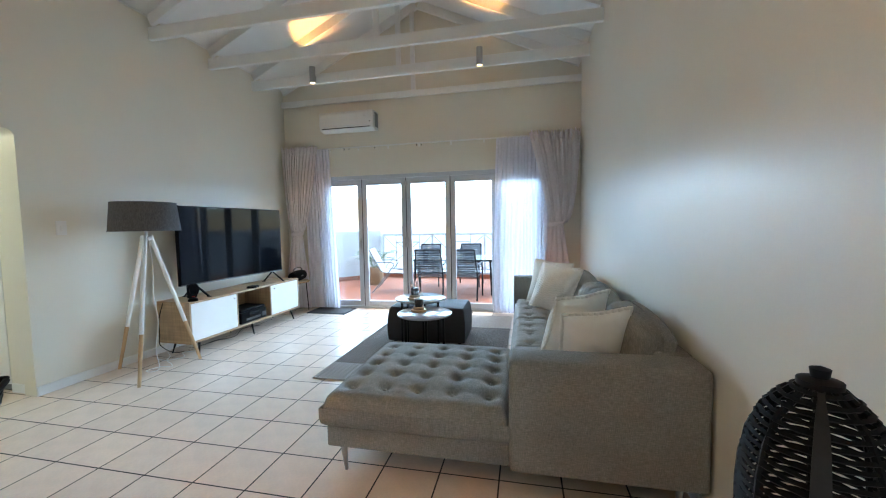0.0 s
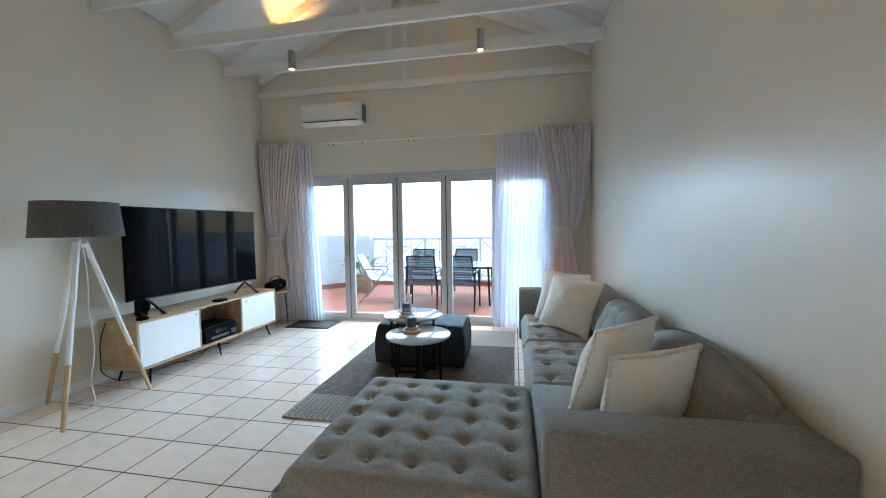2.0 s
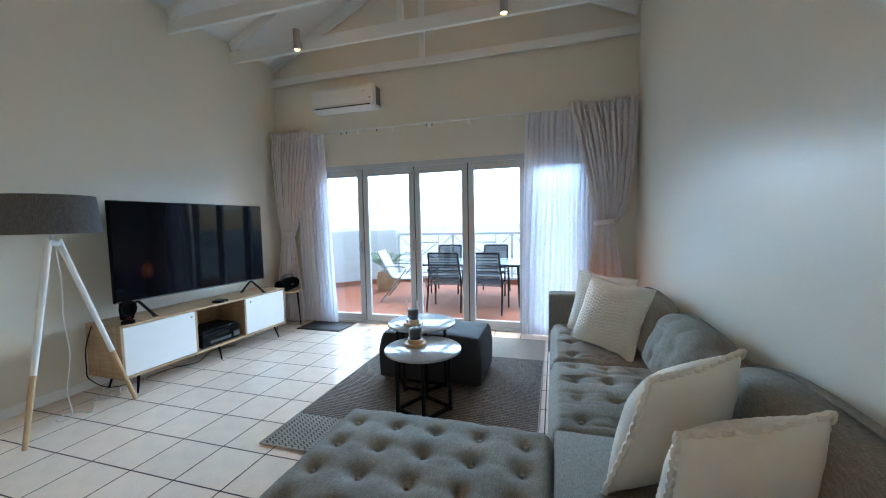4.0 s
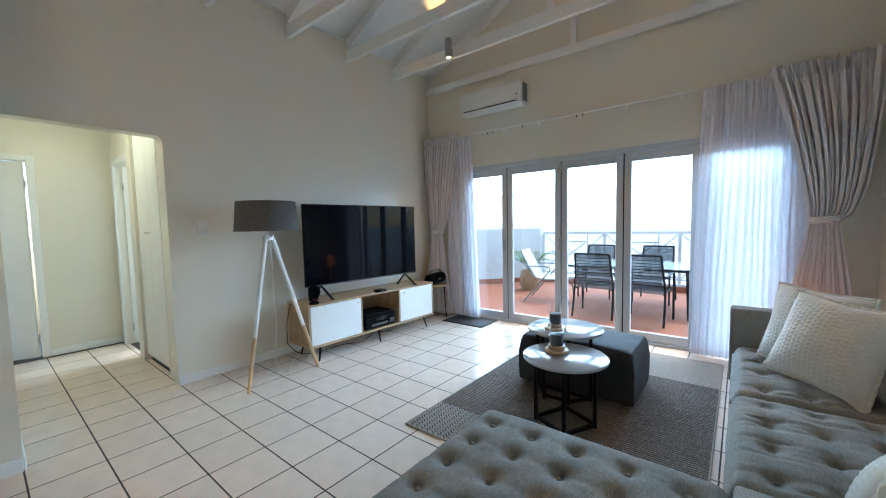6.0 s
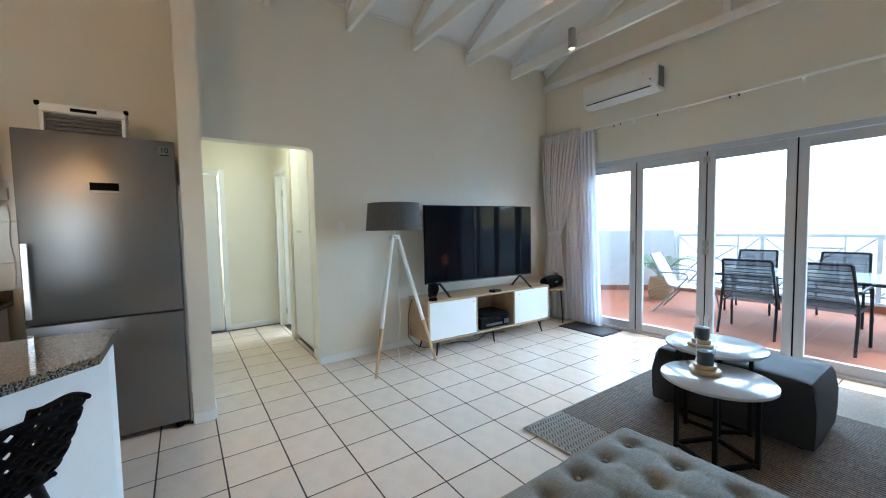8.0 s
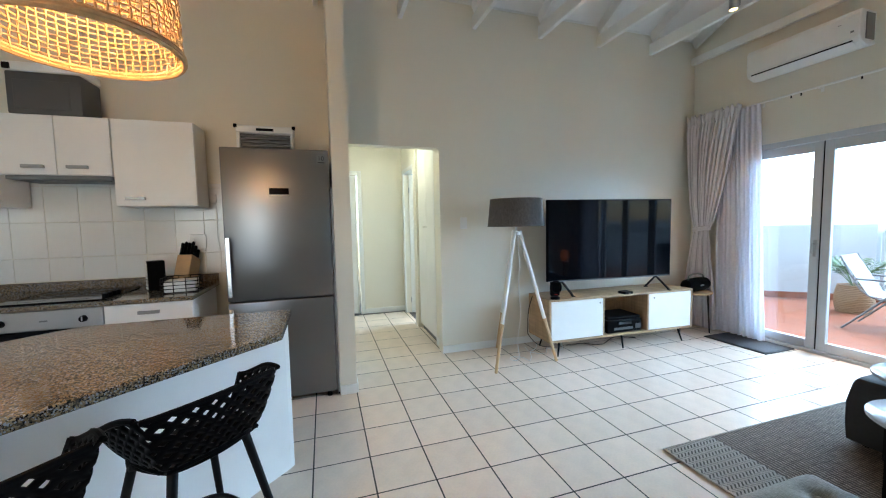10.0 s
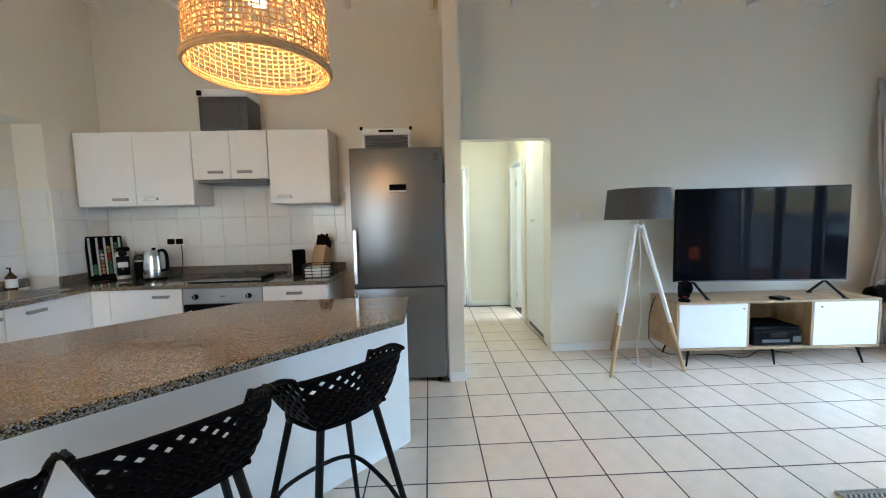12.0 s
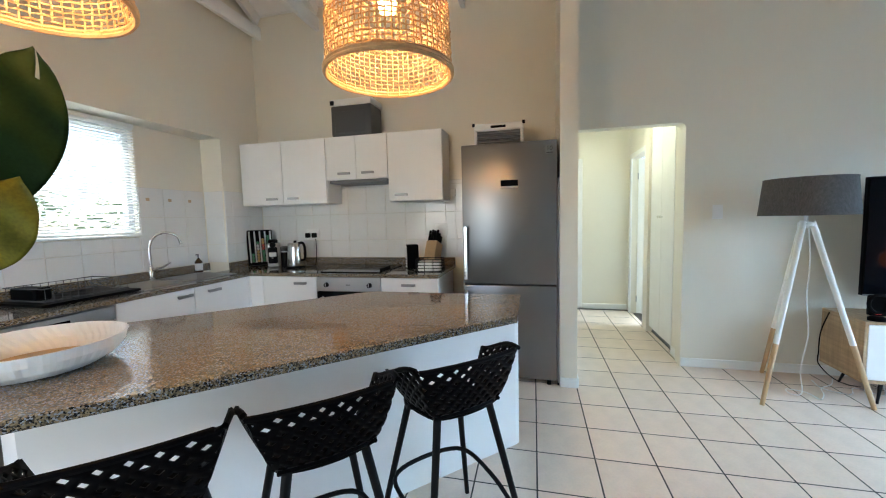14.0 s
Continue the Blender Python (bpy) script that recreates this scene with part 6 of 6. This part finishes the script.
def big_leaf(base, tip, width, mat, name, bend=0.1, split=False, face=(0.5, 0.85, 0.1)):
    bm = B()
    base, tip = Vector(base), Vector(tip)
    ax = tip - base
    side = ax.cross(Vector(face)).normalized()
    nrm = side.cross(ax).normalized()
    nl, nw = 22, 8
    g = []
    for i in range(nl + 1):
        f = i / nl
        w = width * (math.sin(math.pi * min(1, f * 0.93 + 0.05)) ** 0.6)
        row = []
        for j in range(-nw, nw + 1):
            s = j / nw
            p = base + ax * (f + 0.06 * (1 - abs(s)) * f) + side * (s * w) + nrm * (bend * (f - f * f) * 2 + 0.12 * w * s * s + 0.006 * math.sin(18 * f + 3 * s))
            row.append(bm.verts.new(p))
        g.append(row)
    for i in range(nl):
        for j in range(2 * nw):
            if split and i > nl - 5 and j == nw + 2:
                continue
            bm.faces.new([g[i][j], g[i + 1][j], g[i + 1][j + 1], g[i][j + 1]])
    ob = part(name, bm, mat, pv, "", True)
    md = ob.modifiers.new("thickness", "SOLIDIFY")
    md.thickness = 0.0012
    return ob


LEAVES = [((-0.10, 0.22, 0.52), (-0.17, 0.29, 0.94), 0.108, True), ((-0.06, 0.18, 0.34), (-0.11, 0.29, 0.58), 0.085, False), ((0.14, -0.1, 0.6), (0.3, -0.25, 1.0), 0.12, False), ((0.0, -0.2, 0.55), (-0.1, -0.4, 0.95), 0.12, False)]
for (b_, t_, w_, s_) in LEAVES:
    big_leaf(b_, t_, w_, LEAF if s_ or b_[1] < 0 else LEAF_BACKLIT, "leaf", 0.06, s_)
    part("stem", tube(B(), smooth_path([(0, 0, 0.18), (b_[0] * 0.4, b_[1] * 0.4, b_[2] * 0.7), b_, tuple(Vector(b_).lerp(Vector(t_), 0.6))], 5), 0.006, 6), LEAF, pv, "", True)

# kitchen window with a venetian blind
wd = tagged(new("window_1"), "white kitchen window with a lowered venetian blind", "window", "", "structure")
wd.matrix_basis = pose(WX0, NY - 0.06, WZ0)
WW, WH = WX1 - WX0, WZ1 - WZ0
bm = B()
for b in ((0, WW, -0.03, 0.03, 0, 0.045), (0, WW, -0.03, 0.03, WH - 0.045, WH), (0, 0.045, -0.03, 0.03, 0.0455, WH - 0.0455), (WW - 0.045, WW, -0.03, 0.03, 0.0455, WH - 0.0455), (WW / 2 - 0.025, WW / 2 + 0.025, -0.03, 0.03, 0.0455, WH - 0.0455)):
    box(bm, *b, 0.003)
part("window_frame", bm, ALU, wd)
for a, b in ((0.044, WW / 2 - 0.024), (WW / 2 + 0.024, WW - 0.044)):
    g = part("pane", box(B(), a, b, -0.003, 0.003, 0.044, WH - 0.044), GLASS, wd)
    g.visible_shadow = False
part("window_sill", box(B(), -0.02, WW + 0.02, 0.031, 0.075, -0.02, -0.002, 0.003), WHITE_PAINT, wd)
bl = thing("venetian_blind", (WX0 + WW / 2, NY + 0.025, WZ0), "white venetian blind with open slats over the kitchen window", "blind")
part("head_rail", box(B(), -WW / 2, WW / 2, -0.02, 0.02, WH - 0.02, WH + 0.012, 0.003), WHITE_PLASTIC, bl)
part("bottom_rail", box(B(), -WW / 2, WW / 2, -0.012, 0.012, 0.0, 0.012, 0.002), WHITE_PLASTIC, bl)
ns = 38
bm = bar(B(), (-WW / 2, 0, 0), (WW / 2, 0, 0), 0.023, 0.0012, (0, -0.45, 1))
bmesh.ops.recalc_face_normals(bm, faces=bm.faces)
slat = bpy.data.meshes.new("slat")
bm.to_mesh(slat)
bm.free()
slat.materials.append(WHITE_PLASTIC)
for k in range(ns):
    o = new("slat", slat)
    o.parent = bl
    o.location = (0, 0, 0.03 + (WH - 0.06) * k / (ns - 1))
for x in (-WW / 3, WW / 3):
    part("cord", rod(B(), (x, 0, 0.012), (x, 0, WH - 0.02), 0.0012, seg=5), WHITE_PLASTIC, bl)

# wall tiles
def wall_tiles(parent, origin, uaxis, normal, ulen, z0, z1, mat, w=0.205, h=0.265, joint=1.12):
    o, u, nn = Vector(origin), Vector(uaxis), Vector(normal)
    nu = math.ceil(ulen / w)
    edges = [z0] + [z for z in (joint + h * k for k in range(-1, 4)) if z0 < z < z1] + [z1]
    cache = {}
    for i in range(nu):
        for za, zb in zip(edges, edges[1:]):
            ww = min(w, ulen - i * w) - 0.002
            hh = zb - za - 0.002
            if ww < 0.01 or hh < 0.01:
                continue
            key = (round(ww, 3), round(hh, 3))
            if key not in cache:
                bm = B()
                c = 0.002
                f = lambda a, b, d: bm.verts.new(u * a + Vector((0, 0, b)) + nn * d)
                lo = [f(0, 0, 0), f(ww, 0, 0), f(ww, hh, 0), f(0, hh, 0)]
                hi = [f(c, c, 0.004), f(ww - c, c, 0.004), f(ww - c, hh - c, 0.004), f(c, hh - c, 0.004)]
                for q in range(4):
                    bm.faces.new([lo[q], lo[(q + 1) % 4], hi[(q + 1) % 4], hi[q]])
                bm.faces.new(hi)
                bmesh.ops.recalc_face_normals(bm, faces=bm.faces)
                me = bpy.data.meshes.new("wall_tile")
                bm.to_mesh(me)
                bm.free()
                me.materials.append(mat)
                cache[key] = me
            t = new("wall_tile", cache[key])
            t.parent = parent
            t.location = o + u * (i * w) + Vector((0, 0, za))


ww_, wk_, wr_ = bpy.data.objects["wall_west"], bpy.data.objects["wall_kitchen"], bpy.data.objects["wall_recess"]
wall_tiles(ww_, (XL + 0.0005, -1.545, 0), (0, 1, 0), (1, 0, 0), 2.3, CT + 0.075, 1.685, WTILE)
wall_tiles(wk_, (XL + 0.01, YK + 0.0005, 0), (1, 0, 0), (0, 1, 0), NX - XL - 0.012, CT + 0.075, 1.63, WTILE)
wall_tiles(wk_, (NX + 0.0005, NY + 0.012, 0), (0, 1, 0), (1, 0, 0), YK - NY - 0.014, CT + 0.075, 1.63, WTILE)
wall_tiles(wr_, (NX + 0.01, NY + 0.0005, 0), (1, 0, 0), (0, 1, 0), WX0 - NX - 0.012, CT + 0.075, 1.63, WTILE)
wall_tiles(wr_, (WX0 + 0.0, NY + 0.0005, 0), (1, 0, 0), (0, 1, 0), 2.6, CT + 0.075, WZ0 - 0.025, WTILE)
bm = B()
for k in range(3):
    x = -2.92 + 0.195 * k
    prism(bm, [(x - 0.016, NY + 0.0068), (x + 0.016, NY + 0.0068), (x + 0.016, NY + 0.0075), (x - 0.016, NY + 0.0075)], 1.52, 1.545)
part("tile_motif", bm, MOTIF, wr_, "small tan heart motifs")

# ==== balcony and distance ====
BZ = -0.02
bal = structure("balcony_floor", box(B(), -4.9, 3.2, YF + T, 9.62, -0.30, BZ - 0.0006), GROUT_TERRA, "terracotta tiled balcony floor", "balcony floor")
structure("wall_balcony", prism(B(), [(-4.85, YF + T), (-4.70, YF + T), (-4.70, 8.08), (-3.45, 9.44), (-3.45, 9.62), (-3.55, 9.62), (-4.85, 8.2)], -0.3, 1.17), PARAPET, "pale grey rendered balcony parapet", "wall")
bm = B()
for a, b in (((-4.69, YF + T), (-4.69, 8.07)), ((-4.685, 8.07), (-3.44, 9.42)), ((-3.44, 9.43), (3.2, 9.43))):
    bar(bm, (a[0], a[1], BZ + 0.05), (b[0], b[1], BZ + 0.05), 0.02, 0.10)
structure("trim_balcony", bm, TERRA, "terracotta skirting tiles", "skirting")
structure("balcony_kerb", box(B(), -3.449, 3.2, 9.445, 9.62, -0.3, 0.12), PARAPET, "low rendered balcony kerb", "kerb")

rl = thing("balcony_railing", (-3.4, 9.53, 0.12), "white metal balcony railing with crossed braces", "railing")
N, S = 5, 1.3
part("top_rail", box(B(), 0, N * S, -0.03, 0.03, 0.92, 0.97, 0.004), RAIL, rl)
part("lower_rail", box(B(), 0, N * S, -0.015, 0.015, 0.06, 0.09), RAIL, rl)
for k in range(N + 1):
    part("post", box(B(), k * S - 0.025, k * S + 0.025, -0.025, 0.025, 0, 0.9195), RAIL, rl)
for k in range(N):
    x0, x1, m = k * S + 0.025, (k + 1) * S - 0.025, k * S + S / 2
    part("middle_rail", box(B(), m - 0.32, m + 0.32, -0.012, 0.012, 0.74, 0.77), RAIL, rl)
    for a, b in (((x0, 0.91), (m - 0.30, 0.60)), ((x0, 0.10), (m - 0.30, 0.45)), ((x1, 0.91), (m + 0.30, 0.60)), ((x1, 0.10), (m + 0.30, 0.45)), ((m - 0.30, 0.76), (m + 0.30, 0.30)), ((m + 0.30, 0.76), (m - 0.30, 0.30))):
        part("brace", bar(B(), (a[0], 0, a[1]), (b[0], 0, b[1]), 0.022, 0.022), RAIL, rl)
    for x in (m - 0.31, m + 0.31):
        part("bar", box(B(), x - 0.011, x + 0.011, -0.011, 0.011, 0.0905, 0.9195), RAIL, rl)


def patio_chair(at, rz, label):
    """Backrest towards local -y."""
    e = thing("patio_chair", at, label, "patio chair", "sling patio chairs", rz)
    for s in (-1, 1):
        x = s * 0.26
        part("side_frame", tube(B(), smooth_path([(x, 0.24, 0.0), (x, 0.23, 0.35), (x, 0.22, 0.60), (x, 0.10, 0.63), (x, -0.2, 0.61)], 4), 0.014, 8), BLACK_METAL, e, "", True)
        part("back_leg", tube(B(), smooth_path([(x, -0.30, 0.0), (x * 0.97, -0.2, 0.4), (x * 0.9, -0.22, 0.62), (x * 0.85, -0.30, 0.88)], 4), 0.014, 8), BLACK_METAL, e, "", True)
        part("seat_rail", tube(B(), [(x * 0.9, 0.22, 0.42), (x * 0.9, -0.2, 0.39)], 0.012, 8), BLACK_METAL, e, "", True)
    part("top_bar", tube(B(), [(-0.22, -0.30, 0.88), (0.22, -0.30, 0.88)], 0.014, 8), BLACK_METAL, e, "", True)
    part("front_bar", tube(B(), [(-0.235, 0.22, 0.42), (0.235, 0.22, 0.42)], 0.012, 8), BLACK_METAL, e, "", True)
    bm = B()
    for pts in ([(0.22, 0.42), (0.0, 0.385), (-0.19, 0.395)], [(-0.195, 0.44), (-0.235, 0.62), (-0.30, 0.875)]):
        a = [bm.verts.new((-0.225, y, z)) for y, z in pts]
        b = [bm.verts.new((0.225, y, z)) for y, z in pts]
        for i in range(len(pts) - 1):
            bm.faces.new([a[i], a[i + 1], b[i + 1], b[i]])
    ob = part("sling", bm, SLING, e, "grey woven sling")
    md = ob.modifiers.new("thickness", "SOLIDIFY")
    md.thickness = 0.004
    bm = B()
    for k in range(9):
        f = k / 9
        z, y = 0.50 + 0.36 * f, -0.21 - 0.085 * f
        rod(bm, (-0.22, y - 0.006, z), (0.22, y - 0.006, z), 0.004, seg=5)
    part("sling_ribs", bm, BLACK_METAL, e)
    return e


c1 = patio_chair((-1.53, 7.04, BZ), 3, "black-framed sling patio chair drawn up to the table")
copy_thing(c1, pose(-0.89, 7.03, BZ, 0, 0, -4))
copy_thing(c1, pose(-1.92, 8.40, BZ, 0, 0, 182))
copy_thing(c1, pose(-1.03, 8.40, BZ, 0, 0, 177))
copy_thing(c1, pose(0.12, 7.62, BZ, 0, 0, 86))

tb = thing("patio_table", (-1.27, 7.72, BZ), "rectangular glass-topped patio table with black legs", "patio table")
part("frame", tube(B(), [(-0.85, -0.5, 0.645), (0.85, -0.5, 0.645), (0.85, 0.5, 0.645), (-0.85, 0.5, 0.645)], 0.018, 8, True), BLACK_METAL, tb)
part("glass_top", box(B(), -0.86, 0.86, -0.51, 0.51, 0.664, 0.672, 0.002), TABLE_GLASS, tb, "pale frosted glass top")
for x in (-0.8, 0.8):
    for y in (-0.45, 0.45):
        part("leg", rod(B(), (x, y, 0.635), (x * 1.03, y * 1.03, 0), 0.02, 0.016, 10), BLACK_METAL, tb)

rc = thing("recliner", (-2.46, 7.60, BZ), "pale sling lounge chair with a thin dark frame", "lounge chair", "", -80)
for s in (-1, 1):
    x = s * 0.27
    part("side_frame", tube(B(), smooth_path([(x, -0.42, 0.86), (x, -0.18, 0.42), (x, 0.25, 0.36), (x, 0.36, 0.0)], 5), 0.011, 8), GREY_PLASTIC, rc, "", True)
    part("rear_leg", tube(B(), smooth_path([(x, -0.38, 0.0), (x, -0.05, 0.40), (x, 0.05, 0.58), (x, -0.28, 0.60)], 5), 0.011, 8), GREY_PLASTIC, rc, "", True)
bm = B()
pts = [(-0.42, 0.86), (-0.30, 0.64), (-0.18, 0.42), (0.05, 0.385), (0.25, 0.36)]
a = [bm.verts.new((-0.25, y, z)) for y, z in pts]
b = [bm.verts.new((0.25, y, z)) for y, z in pts]
for i in range(len(pts) - 1):
    bm.faces.new([a[i], a[i + 1], b[i + 1], b[i]])
ob = part("sling", bm, SLING_PALE, rc, "pale grey sling")
md = ob.modifiers.new("thickness", "SOLIDIFY")
md.thickness = 0.004

pp = thing("potted_palm", (-3.18, 8.35, BZ), "small green palm in a woven basket pot", "potted plant")
bm = B()
for k in range(16):
    z = 0.012 + 0.024 * k
    r = 0.15 + 0.035 * math.sin(math.pi * (k + 2) / 18)
    tube(bm, [((r + 0.004 * (1 if (q + k) % 2 else -1)) * math.cos(2 * math.pi * q / 36), (r + 0.004 * (1 if (q + k) % 2 else -1)) * math.sin(2 * math.pi * q / 36), z) for q in range(36)], 0.0125, 6, True)
part("basket", bm, BASKET, pp, "woven cane basket", True)
part("soil", rod(B(), (0, 0, 0.02), (0, 0, 0.36), 0.15, 0.155, 24), GROUT, pp)
rng = random.Random(11)
for k in range(16):
    a = rng.uniform(0, 2 * math.pi)
    L_ = rng.uniform(0.35, 0.6)
    up = rng.uniform(0.35, 0.6)
    bm = B()
    p0 = Vector((0.02 * math.cos(a), 0.02 * math.sin(a), 0.36))
    stem = [p0 + Vector((math.cos(a) * L_ * 0.75 * f, math.sin(a) * L_ * 0.75 * f, up * (f * 1.5 - 0.85 * f * f))) for f in (i / 10 for i in range(11))]
    tube(bm, stem, 0.004, 4)
    for i in range(3, 11):
        d = (stem[i] - stem[i - 1]).normalized()
        sd = d.cross(Vector((0, 0, 1))).normalized()
        for s in (-1, 1):
            tip = stem[i] + sd * s * 0.13 * (1.1 - abs(i - 6) / 9) + d * 0.09 + Vector((0, 0, -0.03))
            w = d * 0.012
            mid = (stem[i] + tip) / 2 + Vector((0, 0, 0.012))
            v = [bm.verts.new(q) for q in (stem[i], mid - w, tip, mid + w)]
            bm.faces.new(v)
    part("frond", bm, PALM, pp)

# balcony tiles
bm = B()
tile_mesh(bm, -0.1475, 0.1475, -0.1475, 0.1475, BZ - 0.012, BZ)
bt = bpy.data.meshes.new("balcony_tile")
bm.to_mesh(bt)
bm.free()
bt.materials.append(TERRA)
for i in range(26):
    for j in range(11):
        x, y = -4.55 + 0.305 * i, YF + T + 0.155 + 0.305 * j
        if y > 9.35 or y > 8.0 + (x + 4.68) * 1.09 or x > 2.9:
            continue
        o = new("balcony_tile", bt)
        o.parent = bal
        o.location = (x, y, 0)

structure("ground", box(B(), -60, 60, 9.7, 60, -14.5, -14.0), HILL, "dry coastal ground far below the balcony", "ground")
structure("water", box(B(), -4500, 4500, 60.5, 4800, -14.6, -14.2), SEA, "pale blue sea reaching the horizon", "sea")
structure("ground_back", box(B(), -60, 60, -60, -2.4, -1.2, -0.9), HILL, "garden ground outside the kitchen window", "ground")

# hedge outside the kitchen window
rng = random.Random(21)
bm = B()
for k in range(9000):
    x, y, z = rng.uniform(-4.5, 1.0), rng.uniform(-4.4, -3.6), rng.uniform(-0.9, 2.0)
    if z > 1.68 + 0.25 * noise.noise(Vector((x * 1.5, y, 0))):
        continue
    d = Vector((rng.uniform(-1, 1), rng.uniform(-1, 1), rng.uniform(-1, 1))).normalized()
    u = d.orthogonal().normalized()
    c = Vector((x, y, z))
    s = rng.uniform(0.03, 0.06)
    bm.faces.new([bm.verts.new(c - d * s), bm.verts.new(c + u * s * 0.5), bm.verts.new(c + d * s), bm.verts.new(c - u * s * 0.5)])
hg = thing("hedge", (0, 0, 0), "sunlit green hedge outside the kitchen window", "hedge", "", 0, "stuff")
part("leaves", bm, PALM, hg)
bm = B()
for k in range(12):
    rod(bm, (-4.3 + 0.45 * k, -4.0, -0.9), (-4.3 + 0.45 * k + rng.uniform(-0.2, 0.2), -4.0, 0.9), 0.03, 0.01, 6)
part("stems", bm, BARK, hg)

# ==== laid pieces ====
bm_full = B()
tile_mesh(bm_full, -0.1485, 0.1485, -0.1485, 0.1485)
tile_data = bpy.data.meshes.new("floor_tile")
bm_full.to_mesh(tile_data)
bm_full.free()
tile_data.materials.append(TILE)
rest = B()
count = 0


def floor_area(x0, x1, y0, y1, near):
    global count
    i0, i1 = math.floor((x0 - GX) / PITCH), math.ceil((x1 - GX) / PITCH)
    j0, j1 = math.floor((y0 - GY) / PITCH), math.ceil((y1 - GY) / PITCH)
    for i in range(i0, i1):
        for j in range(j0, j1):
            a, b = GX + i * PITCH + 0.004, GX + (i + 1) * PITCH - 0.004
            c, d = GY + j * PITCH + 0.004, GY + (j + 1) * PITCH - 0.004
            ca, cb, cc, cd = max(a, x0), min(b, x1), max(c, y0), min(d, y1)
            if cb - ca < 0.01 or cd - cc < 0.01:
                continue
            whole = cb - ca > 0.2965 and cd - cc > 0.2965
            if whole and near(a, c) and count < 300:
                t = new("floor_tile", tile_data)
                t.parent = floor
                t.location = ((a + b) / 2, (c + d) / 2, 0)
                count += 1
            else:
                tile_mesh(rest, ca, cb, cc, cd)


floor_area(XL + 0.002, XR - 0.002, -1.85, YF + T, lambda x, y: x < 0.0 and -0.3 < y)
floor_area(-5.54, XL + 0.002, HL, 2.60, lambda x, y: False)
tiles = part("floor_tile", rest, TILE, floor)
tagged(tiles, kind="stuff")
